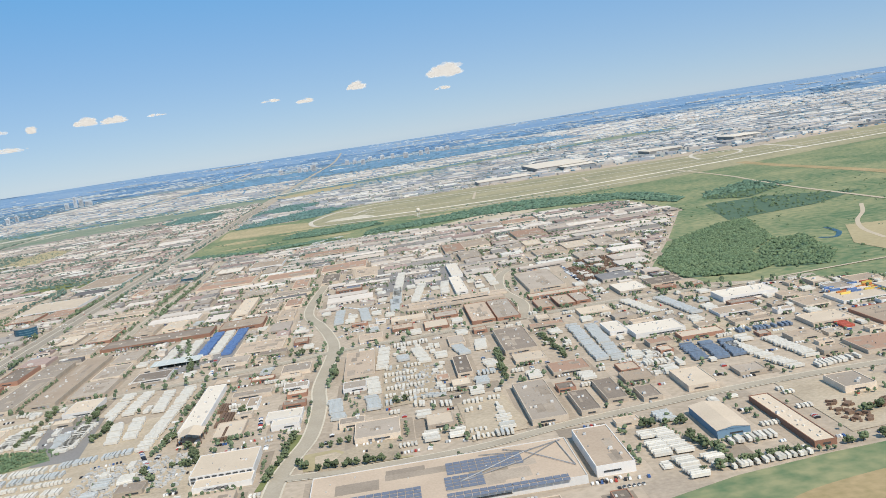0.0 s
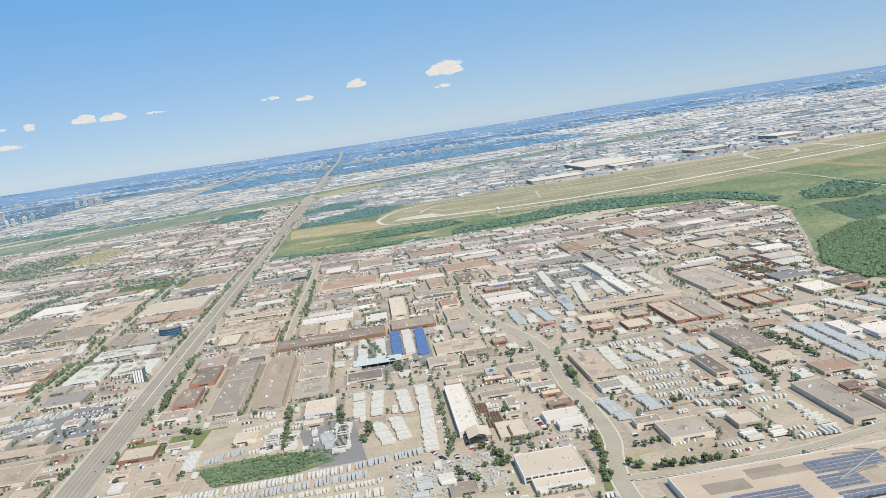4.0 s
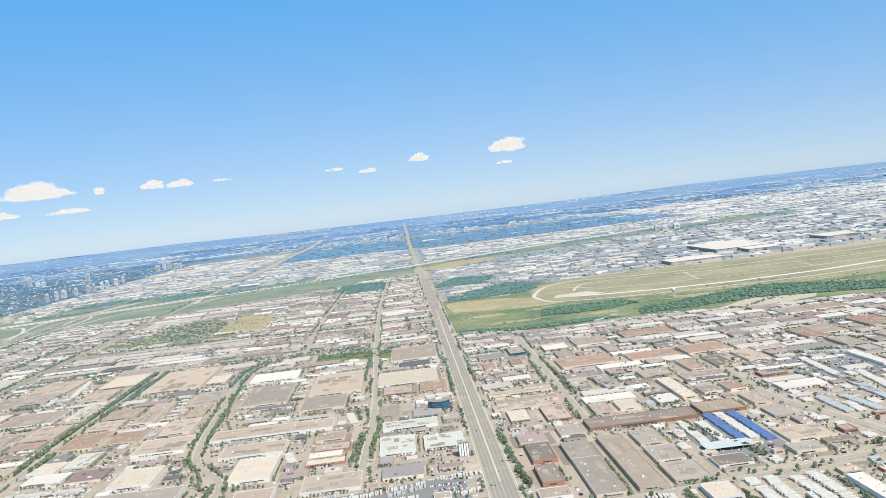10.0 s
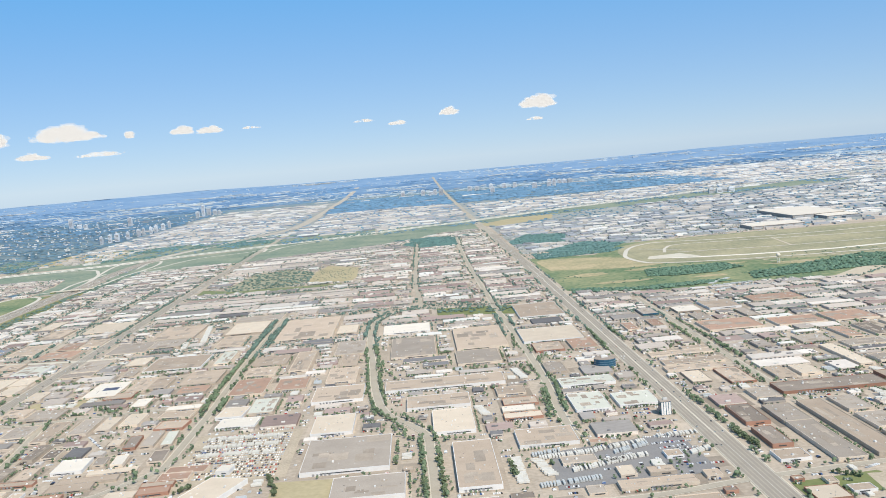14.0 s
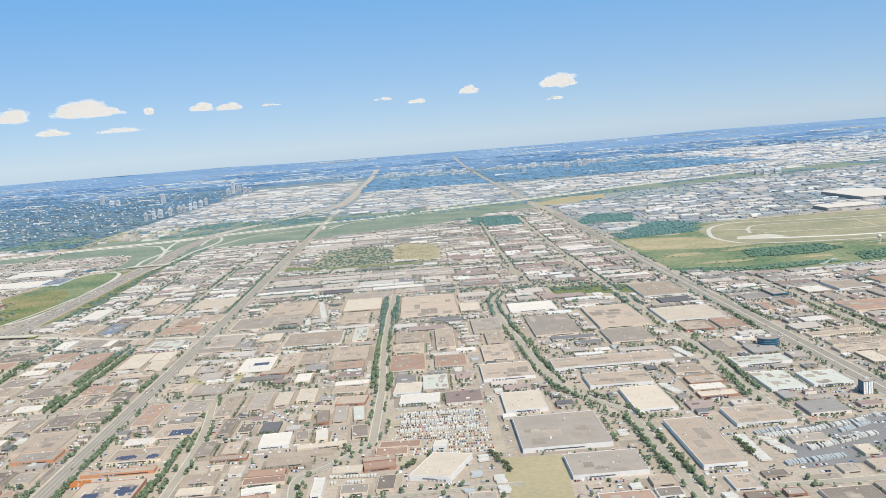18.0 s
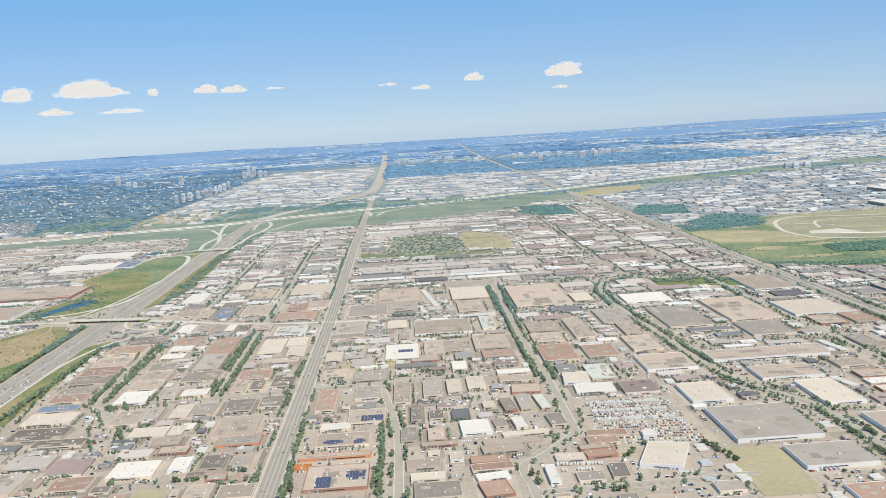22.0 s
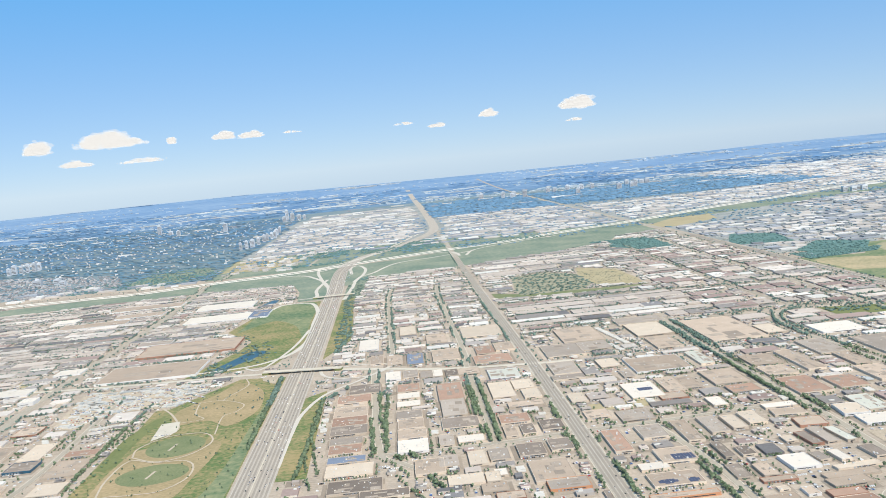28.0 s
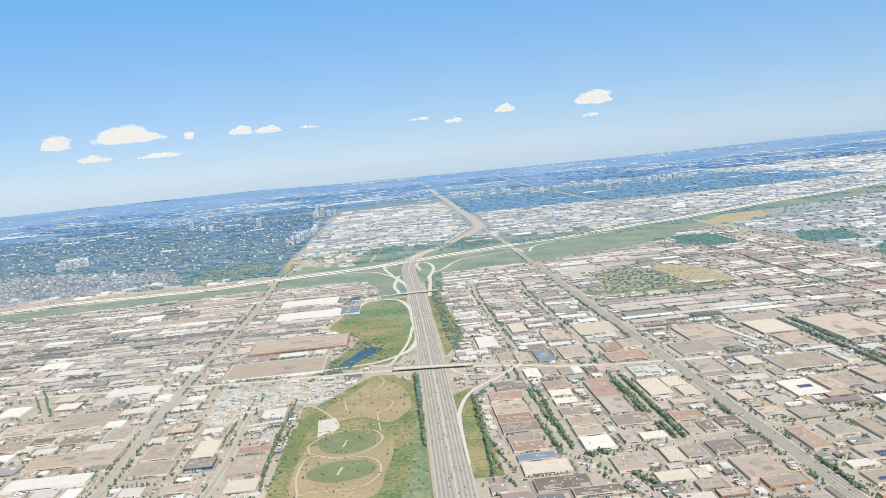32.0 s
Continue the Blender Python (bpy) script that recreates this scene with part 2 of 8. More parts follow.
M["lane"] = surf("worn dark lane", (0.32, 0.285, 0.245), (0.39, 0.345, 0.295), 0.1, 2.0)
M["patch"] = surf("roof repair patches", (0.31, 0.258, 0.212), (0.46, 0.385, 0.315), 0.2, 2, vary=0.2, island=True)
M["vent"] = surf("small roof vents", (0.36, 0.35, 0.33), (0.5, 0.48, 0.45), 0.5, 4, vary=0.6, island=True)
# woods below the horizon: haze painted in as blue
M["bluewood"] = surf("hazed woodland", (0.09, 0.185, 0.30), (0.13, 0.235, 0.35), 0.006, 0.05, vary=0.3, island=True)
M["canopy"] = surf("pale blue canopy roof", (0.48, 0.53, 0.53), (0.57, 0.61, 0.60), 0.3, 3, vary=0.05)
# estate roofs carry more distance haze in their colours
M["est_tan"] = surf("hazed estate tan roofs", (0.478, 0.441, 0.41), (0.605, 0.559, 0.525), 0.05, 0.5, vary=0.22, island=True)
M["est_grey"] = surf("hazed estate grey roofs", (0.292, 0.312, 0.347), (0.38, 0.396, 0.43), 0.05, 0.5, vary=0.2, island=True)
M["est_dark"] = surf("hazed estate slate roofs", (0.224, 0.245, 0.266), (0.314, 0.33, 0.35), 0.05, 0.5, vary=0.3, island=True)
M["est_white"] = surf("hazed estate white roofs", (0.602, 0.583, 0.557), (0.733, 0.71, 0.682), 0.05, 0.5, vary=0.15, island=True)
M["freeway"] = surf("pale freeway concrete", (0.72, 0.67, 0.585), (0.82, 0.77, 0.68), 0.1, 2.0)
M["ramp"] = surf("worn ramp concrete", (0.56, 0.515, 0.445), (0.67, 0.62, 0.54), 0.1, 2.0)
# furthest woods: more haze in the colour, so bluer and lighter
M["deepwood"] = surf("hazed distant woodland", (0.10, 0.215, 0.37), (0.16, 0.29, 0.45), 0.006, 0.05, vary=0.25, island=True)
M["box_orange"] = surf("orange container", (0.55, 0.20, 0.07), (0.64, 0.27, 0.11), 0.5, 4, vary=0.15)
M["box_red"] = surf("red container", (0.42, 0.09, 0.07), (0.50, 0.14, 0.10), 0.5, 4, vary=0.15)
M["box_yellow"] = surf("yellow container", (0.68, 0.50, 0.12), (0.74, 0.58, 0.18), 0.5, 4, vary=0.15)
def cloud_material():
    """White vapour that glows in place of sunlight: each puff lets most of the sky through, so that many together turn
    solid.
    """
    m = bpy.data.materials.new("cloud vapour")
    m.use_nodes = True
    n, l = m.node_tree.nodes, m.node_tree.links
    n.remove(n["Principled BSDF"])
    glow, clear, mix = n.new("ShaderNodeEmission"), n.new("ShaderNodeBsdfTransparent"), n.new("ShaderNodeMixShader")
    # emission stands in for sunlight scattered in the cloud
    glow.inputs[0].default_value, glow.inputs[1].default_value = (0.9, 0.935, 0.985, 1), 0.95
    mix.inputs[0].default_value = 0.18
    l.new(clear.outputs[0], mix.inputs[1]); l.new(glow.outputs[0], mix.inputs[2])
    l.new(mix.outputs[0], n["Material Output"].inputs[0])
    return m
M["cloud"] = cloud_material()
# outer backdrop rings: haze painted as a paler blue
M["haze"] = surf("pale haze at the horizon", (0.148, 0.273, 0.446), (0.243, 0.357, 0.499), 0.003, 0.02, spread=0.35)
# leaf colour for further trees, with haze painted in as blue
M["midleaf"] = surf("hazed tree leaves", (0.0937, 0.157, 0.133), (0.16, 0.222, 0.183), 0.2, 2.0, vary=0.28, island=True)
M["airgrass"] = surf("mown airfield grass", (0.26, 0.26, 0.17), (0.43, 0.38, 0.25), 0.02, 0.25, spread=0.3)
# pale roof copy with haze in its colour
M["far_pale"] = surf("hazed far pale roofs", (0.566, 0.505, 0.452), (0.702, 0.639, 0.583), 0.05, 0.5, vary=0.2, island=True)
M["far_front"] = surf("pale front walls", (0.432, 0.371, 0.317), (0.677, 0.625, 0.571), 0.1, 1.0, vary=0.35, island=True)
M["woodleaf"] = surf("closed woodland crowns", (0.092, 0.152, 0.09), (0.168, 0.228, 0.132), 0.06, 0.8, vary=0.25, island=True)
# belt crowns: haze put into the green, stronger in the first
M["tealwood"] = surf("hazed woodland belt", (0.091, 0.189, 0.179), (0.156, 0.259, 0.241), 0.06, 0.8, vary=0.25, island=True)
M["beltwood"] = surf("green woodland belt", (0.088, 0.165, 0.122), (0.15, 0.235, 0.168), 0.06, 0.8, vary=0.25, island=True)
# shade between the trees is put into this dark green
M["woodfloor"] = surf("wood floor with painted shade", (0.075, 0.135, 0.095), (0.125, 0.19, 0.13), 0.08, 0.8)
M["straw"] = surf("straw and weeds", (0.29, 0.285, 0.165), (0.53, 0.42, 0.27), 0.025, 0.3, spread=0.32)
# inner backdrop rings: haze painted into the blue
M["backdrop"] = surf("hazed backdrop", (0.0808, 0.187, 0.342), (0.237, 0.355, 0.485), 0.0035, 0.02, spread=0.3)

# ---- mesh helpers ----
def mesh_from(name, verts, faces, material, smooth=False):
    me = bpy.data.meshes.new(name)
    me.from_pydata(verts, [], faces)
    me.materials.append(material)
    if smooth:
        me.polygons.foreach_set("use_smooth", [True] * len(me.polygons))
    me.update()
    return me

def sheet(name, pts, z, material, label="", kind="structure", parent=None):
    """A flat outlined sheet at height z."""
    ob = new(name, mesh_from(name, [(x, y, z) for x, y in pts], [tuple(range(len(pts)))], material))
    if sum(a[0] * b[1] - b[0] * a[1] for a, b in zip(pts, pts[1:] + pts[:1])) < 0:
        ob.data.flip_normals()
    if parent:
        ob.parent = parent
    else:
        tagged(ob, label, kind=kind)
    return ob

def box_data(x0, x1, y0, y1, z0, z1):
    v = [(x0, y0, z0), (x1, y0, z0), (x1, y1, z0), (x0, y1, z0), (x0, y0, z1), (x1, y0, z1), (x1, y1, z1), (x0, y1, z1)]
    f = [(3, 2, 1, 0), (4, 5, 6, 7), (0, 1, 5, 4), (1, 2, 6, 5), (2, 3, 7, 6), (3, 0, 4, 7)]
    return v, f

def boxes_mesh(name, boxes, material):
    """Many boxes (centre x, y, base z, width, depth, height, turn) in one mesh."""
    V, Fs = [], []
    for x, y, z, w, d, h, a in boxes:
        c, s = math.cos(a), math.sin(a)
        o = len(V)
        v, f = box_data(-w / 2, w / 2, -d / 2, d / 2, z, z + h)
        V += [(x + c * p - s * q, y + s * p + c * q, r) for p, q, r in v]
        Fs += [tuple(i + o for i in k) for k in f]
    return mesh_from(name, V, Fs, material)

def ribbon(name, pts, width, z, material, label="", parent=None, kind="structure"):
    """A road strip along a bent line, with rounded-off joints."""
    P = [Vector((x, y)) for x, y in pts]
    L, R = [], []
    for i, p in enumerate(P):
        a = (P[i] - P[i - 1]).normalized() if i else (P[1] - P[0]).normalized()
        b = (P[i + 1] - P[i]).normalized() if i < len(P) - 1 else a
        t = (a + b).normalized()
        nrm = Vector((-t.y, t.x)) * (width / 2 / max(0.5, t.dot(a)))
        zz = z[i] if isinstance(z, (list, tuple)) else z
        L.append((*(p + nrm), zz)); R.append((*(p - nrm), zz))
    n = len(P)
    faces = [(i, n + i, n + i + 1, i + 1) for i in range(n - 1)]
    ob = new(name, mesh_from(name, L + R, faces, material))
    if parent:
        ob.parent = parent
    else:
        tagged(ob, label, kind=kind)
    return ob

def curve_pts(pts, n=8):
    """A smooth line through the points."""
    P = [Vector(p) for p in pts]
    P = [2 * P[0] - P[1]] + P + [2 * P[-1] - P[-2]]
    out = []
    for i in range(1, len(P) - 2):
        for k in range(n):
            t = k / n
            a, b, c, d = P[i - 1:i + 3]
            out.append(0.5 * (2 * b + (c - a) * t + (2 * a - 5 * b + 4 * c - d) * t * t + (3 * b - a - 3 * c + d) * t ** 3))
    out.append(P[-2])
    return [tuple(p) for p in out]

# ---- ground and fields ----
def rise(x, y):
    """Height given to the far land so that the horizon fits the camera's view."""
    r = math.hypot(x, y - 400)
    return 46 * max(0.0, (r - 3000) / 1900) ** 1.6 + (1.1 if r > 3050 else 0.0)
def ground_sheet():
    """One disc of land that reaches the horizon, raised far off to fit the camera's view."""
    rings = [0, 300, 600, 900, 1200, 1500, 1800, 2200, 2600, 3000, 3400, 3800, 4200, 4500, 4700, 4780]
    V, Fs = [(0, 400, 0.0)], []
    n = 120
    for r in rings[1:]:
        rise = 46 * max(0.0, (r - 3000) / 1900) ** 1.6
        for k in range(n):
            a = 2 * math.pi * k / n
            V.append((r * math.cos(a), 400 + r * math.sin(a), rise))
    for k in range(n):
        Fs.append((0, 1 + k, 1 + (k + 1) % n))
    for i in range(len(rings) - 2):
        for k in range(n):
            a, b = 1 + i * n + k, 1 + i * n + (k + 1) % n
            Fs.append((a, a + n, b + n, b))
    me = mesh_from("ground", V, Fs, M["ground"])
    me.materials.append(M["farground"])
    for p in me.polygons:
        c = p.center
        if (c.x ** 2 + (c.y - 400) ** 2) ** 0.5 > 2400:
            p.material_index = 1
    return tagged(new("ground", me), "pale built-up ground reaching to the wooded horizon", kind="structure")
ground_sheet()
def distance_ring():
    """Backdrop of woods and fields, haze in its blue, raised to fit the camera's horizon."""
    V, Fs, n = [], [], 120
    rings = [3000, 3400, 3800, 4200, 4500, 4700, 4770, 4785]
    for r in rings:
        rise = 46 * max(0.0, (r - 3000) / 1900) ** 1.6 + (0.03 if r < 3100 else 1.0 if r < 4760 else 4.0)
        V += [(r * math.cos(2 * math.pi * k / n), 400 + r * math.sin(2 * math.pi * k / n), rise) for k in range(n)]
    for i in range(len(rings) - 1):
        Fs += [(i * n + k, (i + 1) * n + k, (i + 1) * n + (k + 1) % n, i * n + (k + 1) % n) for k in range(n)]
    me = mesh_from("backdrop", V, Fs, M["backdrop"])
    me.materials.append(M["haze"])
    # the painted haze turns paler in the outer rings
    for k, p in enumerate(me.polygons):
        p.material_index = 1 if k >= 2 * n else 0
    tagged(new("backdrop", me), "backdrop of woods and fields with haze in its colour", kind="structure")
distance_ring()

Z1, Z2, Z3, Z4, Z5 = 0.04, 0.08, 0.12, 0.16, 0.20
FIELD_COUNT, FIELDS, FIELD_NAMES = [], [], []   # outlines kept free of buildings
def field(name, pts, z, mat, label, keep=True):
    if keep:
        FIELDS.append(pts)
        FIELD_NAMES.append(name)
    FIELD_COUNT.append(name)
    return sheet(name, pts, z - 0.02 + 0.0011 * len(FIELD_COUNT), M[mat], label)
field("airfield_grass", [(8, 720), (8, 960), (71, 947), (115, 1031), (255, 1035), (364, 1015), (462, 1025), (551, 1012), (1100, 1130), (1500, 900), (1500, 300), (700, 170), (330, 290), (268, 330), (262, 380), (290, 450), (330, 560), (322, 660), (260, 668), (140, 690), (70, 682)], Z1, "meadow", "green airfield meadow with dry patches")
field("suburb_ground", [(-3200, 900), (-1500, 1250), (-1000, 1335), (-780, 1325), (-668, 1335), (-655, 1480), (-648, 1850), (-655, 2200), (-670, 2650), (-550, 2930), (-330, 3000), (-305, 2340), (-18, 2270), (347, 2220), (654, 2360), (660, 3000), (0, 3250), (-1800, 2900)], Z1 - 0.02, "suburb", "wooded suburb ground far off, haze in its colour", False)
field("belt_grass", [(-655, 1330), (-470, 1345), (-300, 1420), (-10, 1545), (-10, 1575), (-330, 1655), (-655, 1600)], Z1 - 0.005, "fargrass", "grass and scrub between the highway and the estates", False)
field("belt_dry", [(-648, 1420), (-652, 1590), (-562, 1592), (-537, 1504), (-583, 1405)], Z1 + 0.01, "straw", "dry open ground beside the crossing highway", False)
field("estate_ground", [(-655, 1600), (-648, 1850), (-655, 2200), (-670, 2650), (-550, 2930), (-330, 2990), (-305, 2340), (-18, 2270), (347, 2220), (654, 2360), (1700, 2300), (1700, 1150), (900, 1120), (264, 1060), (8, 1010), (8, 1560), (-330, 1655), (-480, 1650)], Z1 - 0.015, "estateland", "paved ground of industrial estates, haze in its colour", False)
field("corridor_dry", [(-12, 1492), (67, 1600), (126, 1605), (108, 1506), (14, 1435)], Z2, "drygrass", "dry field beside the crossing highway")
field("grove_floor", [(-120, 1248), (-90, 1340), (-50, 1290), (-52, 1184), (-95, 1183)], Z2, "meadow", "dark grove beside the cross highway")
field("grove_floor", [(8, 1162), (38, 1252), (84, 1214), (68, 1111), (8, 1124)], Z2, "meadow", "green field with groves")
field("grove_floor", [(31, 1020), (84, 1092), (124, 1044), (86, 975), (40, 968)], Z2, "meadow", "green field with groves")
field("golf_course", curve_pts([(-775, 1375), (-765, 1500), (-700, 1540), (-670, 1500), (-680, 1375), (-720, 1352), (-775, 1375)]), Z2, "fargrass", "green golf course between woods")
field("dry_field", curve_pts([(14, 850), (14, 935), (60, 925), (98, 890), (130, 850), (80, 825), (14, 850)]), Z2, "straw", "dry straw-coloured field beside the arterial road")
field("runway_apron_grass", curve_pts([(90, 880), (96, 960), (130, 1018), (255, 1030), (462, 1022), (551, 1012), (900, 1075), (1000, 980), (600, 860), (440, 800), (330, 770), (240, 785), (150, 815), (100, 840), (90, 880)]), Z2, "airgrass", "dry mown grass round the runway")
field("works_strip", [(189, 678), (227, 716), (258, 742), (300, 746), (325, 740), (274, 706), (261, 681), (225, 665)], Z3, "path", "pale gravel works strip beside the airfield wood", True)
field("near_field", [(150, 60), (150, 120), (200, 152), (214, 157), (232, 160), (300, 166), (420, 150), (420, 60)], Z1, "meadow", "rough grass field with dry patches")
field("brown_patch", curve_pts([(205, 100), (212, 138), (240, 150), (300, 154), (390, 135), (390, 80), (205, 100)]), Z1 + 0.03, "browngrass", "brown dry patch in the field", False)
field("park_grass", [(-545, 250), (-546, 486), (-542, 526), (-543, 584), (-534, 585), (-519, 617), (-502, 652), (-471, 644), (-471, 250)], Z1, "parkgrass", "dry park grass beside the highway")
field("cricket_oval", [(-512 + 15 * math.cos(a / 12), 498 + 19 * math.sin(a / 12)) for a in range(0, 76, 3)], Z3, "lawn", "bright green mown sports oval")
field("cricket_oval", [(-513 + 17 * math.cos(a / 12), 452 + 16 * math.sin(a / 12)) for a in range(0, 76, 3)], Z3, "lawn", "bright green mown sports oval")
field("dry_loop", curve_pts([(-518, 592), (-504, 593), (-490, 577), (-497, 554), (-510, 552), (-516, 566), (-518, 592)]), Z2, "browngrass", "dry grass inside the path loop")
field("pond", curve_pts([(-531, 688), (-519, 725), (-510, 752), (-497, 749), (-502, 728), (-513, 705), (-523, 679), (-531, 688)]), Z3, "water", "blue pond beside the highway ramp")
field("pond", [(-537, 1020), (-530, 1052), (-522, 1055), (-523, 1025)], Z3, "water", "small blue pond between warehouses")
field("ramp_grass", [(-545, 672), (-520, 762), (-516, 800), (-545, 860), (-525, 990), (-474, 1010), (-470, 771), (-484, 690)], Z2, "parkgrass", "dry green grass field between warehouses and highway")
field("verge_grass", [(-452, 420), (-452, 575), (-440, 590), (-438, 420)], Z2, "parkgrass", "grass verge of the highway")
field("verge_grass", [(-450, 690), (-452, 1000), (-440, 1020), (-432, 760)], Z2, "parkgrass", "green wooded verge of the highway")
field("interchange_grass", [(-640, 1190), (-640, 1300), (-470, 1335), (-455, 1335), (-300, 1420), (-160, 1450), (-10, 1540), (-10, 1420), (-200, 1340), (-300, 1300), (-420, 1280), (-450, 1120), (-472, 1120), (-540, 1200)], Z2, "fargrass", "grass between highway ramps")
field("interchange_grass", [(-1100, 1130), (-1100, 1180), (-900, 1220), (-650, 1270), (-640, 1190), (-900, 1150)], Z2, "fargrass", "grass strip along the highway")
field("corridor_grass", [(-450, 1400), (-200, 1540), (200, 1735), (700, 1985), (780, 1890), (250, 1650), (0, 1525), (-150, 1455), (-300, 1400)], Z1, "fargrass", "hazy grass corridor under the power lines")
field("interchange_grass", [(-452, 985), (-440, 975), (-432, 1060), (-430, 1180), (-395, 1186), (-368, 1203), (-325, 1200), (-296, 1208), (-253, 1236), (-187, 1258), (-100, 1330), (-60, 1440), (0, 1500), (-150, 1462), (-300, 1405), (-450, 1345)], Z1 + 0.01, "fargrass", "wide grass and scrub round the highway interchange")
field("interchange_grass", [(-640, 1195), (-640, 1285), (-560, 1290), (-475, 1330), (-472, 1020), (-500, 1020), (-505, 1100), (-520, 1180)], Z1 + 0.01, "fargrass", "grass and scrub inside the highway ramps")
field("cemetery_strip", [(-305, 932), (-273, 905), (-221, 899), (-159, 895), (-192, 880), (-243, 884), (-304, 897)], Z2, "lawn", "mown grass strip in front of the cemetery")
field("cemetery_lawn", [(-280, 902), (-280, 950), (-272, 1040), (-234, 1054), (-207, 1012), (-206, 935), (-221, 901)], Z2, "cemetery", "cemetery lawn with dark trees")
field("cemetery_dry", [(-205, 925), (-206, 1010), (-198, 1063), (-163, 1024), (-160, 940), (-164, 904)], Z2, "drygrass", "dry cemetery field with headstones")
field("empty_lot_grass", [(-155, 284), (-155, 330), (-134, 328), (-136, 284)], Z2, "drygrass", "dry grass lot beside a warehouse")
field("strip_grass", [(-357, 319), (-357, 329), (-346, 328), (-346, 318)], Z2, "drygrass", "dry yellow grass plot beside a workshop", True)
field("strip_grass", [(-298, 478), (-298, 492), (-268, 492), (-268, 478)], Z2, "drygrass", "dry grass plot", False)
field("corner_grass", [(6, 270), (6, 284), (34, 288), (40, 272)], Z2, "grass", "grass corner plot", False)
field("curve_grass", [(134, 209), (141, 209.5), (147, 201), (158, 196.5), (158, 195.8), (145, 195.8), (134.5, 197.5)], Z2, "drygrass", "dry grass island beside the bend", True)
field("island_lot", [(136.5, 206.5), (141, 207.5), (146, 200.5), (154, 197.6), (144, 197.6), (137, 199.5)], Z3, "lot", "small paved lot inside the grass island", False)
field("curve_grass", [(130, 227), (132.4, 225), (131.2, 213), (128.6, 204), (126.6, 190), (125, 190), (127, 204), (129.4, 213)], Z2, "grass", "grass strip beside the bend", True)
field("hydro_grass", [(-90, 660), (-90, 690), (-20, 672), (-8, 648), (-40, 640)], Z2, "grass", "green strip between warehouses", True)
field("dirt_yard", [(118, 178), (118, 205), (60, 262), (40, 262), (70, 215)], Z1, "dirt", "bare earth truck yard", False)
field("dirt_yard", [(240, 168), (240, 205), (262, 200), (262, 170)], Z2, "dirt", "sandy scrap yard", True)
field("dirt_yard", [(100, 318), (100, 352), (118, 356), (122, 330)], Z2, "dirt", "bare earth pipe yard", False)
field("dirt_yard", [(230, 250), (228, 275), (262, 272), (262, 246)], Z2, "dirt", "sandy trailer yard", False)
field("asphalt_yard", [(150, 420), (150, 500), (190, 520), (190, 420)], Z2, "blacktop", "dark asphalt trailer yard", False)
field("asphalt_yard", [(72, 322), (72, 372), (100, 372), (100, 322)], Z2, "blacktop", "dark asphalt trailer yard", False)
field("asphalt_yard", [(-62, 296), (-60, 335), (-12, 345), (-10, 300)], Z2, "blacktop", "dark asphalt truck yard", False)
field("asphalt_yard", [(64, 235), (62, 275), (72, 275), (76, 235)], Z2, "blacktop", "dark asphalt drive", False)
field("car_lot", [(-195, 330), (-195, 400), (-152, 398), (-152, 335)], Z2, "lot", "wide car park full of cars", True)
field("trailer_lot", [(-606, 657), (-523, 650), (-521, 624), (-534, 589), (-554, 593), (-571, 587), (-584, 558), (-599, 564)], Z2, "lot", "paved lot full of parked trailers", True)
field("brown_patch", curve_pts([(-524, 540), (-505, 546), (-490, 530), (-478, 560), (-482, 610), (-500, 640), (-512, 610), (-528, 575), (-524, 540)]), Z1 + 0.03, "browngrass", "brown dry grass in the park", False)
field("brown_patch", curve_pts([(-536, 420), (-536, 470), (-528, 500), (-490, 500), (-492, 440), (-500, 410), (-536, 420)]), Z1 + 0.03, "browngrass", "brown dry grass round the ovals", False)
field("green_patch", curve_pts([(-536, 850), (-524, 985), (-480, 1002), (-474, 880), (-474, 800), (-486, 860), (-510, 900), (-536, 850)]), Z2 + 0.04, "meadow", "green grass beside the ramp", False)
field("green_patch", curve_pts([(-545, 470), (-545, 520), (-538, 560), (-532, 560), (-536, 520), (-538, 470), (-545, 470)]), Z2, "grass", "green grass strip in the park", False)
field("green_patch", curve_pts([(-490, 380), (-480, 440), (-476, 560), (-473, 560), (-473, 380), (-490, 380)]), Z2, "meadow", "green grass beside the highway", False)
field("pitch", [(-514.9, 491), (-513.6, 491), (-511.6, 503), (-512.9, 503)], Z4, "path", "pale strip in the middle of the oval", False)
field("pitch", [(-515.4, 446), (-514.1, 446), (-512.1, 457), (-513.4, 457)], Z4, "path", "pale strip in the middle of the oval", False)
field("pale_strip", [(-781, 847), (-718, 782), (-657, 706), (-660, 693), (-722, 766), (-786, 836)], Z2, "drygrass", "dry grass strip between warehouses", False)
field("hedge_strip", [(31, 250), (48, 253), (64, 248), (68, 239), (58, 234), (38, 234)], Z2, "meadow", "green overgrown strip between yards", True)
field("asphalt_yard", [(170, 230), (182, 234), (184, 202), (171, 199)], Z2, "lot", "worn asphalt truck yard", True)
field("asphalt_yard", [(152, 236), (152, 282), (166, 284), (166, 238)], Z2, "lot", "worn asphalt truck yard", True)
field("pale_patch", [(-486, 640), (-488, 655), (-476, 655), (-476, 625)], Z2, "dirt", "bare earth beside the overpass", False)
field("truck_yard", [(26, 200), (24, 232), (40, 233), (58, 233), (70, 240), (74, 262), (92, 266), (96, 228), (84, 222), (84, 200)], Z2 - 0.02, "dirt", "bare earth yard with rows of parked trucks", True)
field("truck_yard", [(27, 252), (30, 286), (54, 284), (55, 252)], Z2 - 0.02, "dirt", "bare earth yard with trailers and vans", True)
field("scrap_yard", [(99, 200), (99, 226), (109, 228), (109, 200)], Z2 - 0.02, "dirt", "dirty yard strewn with wrecks", True)
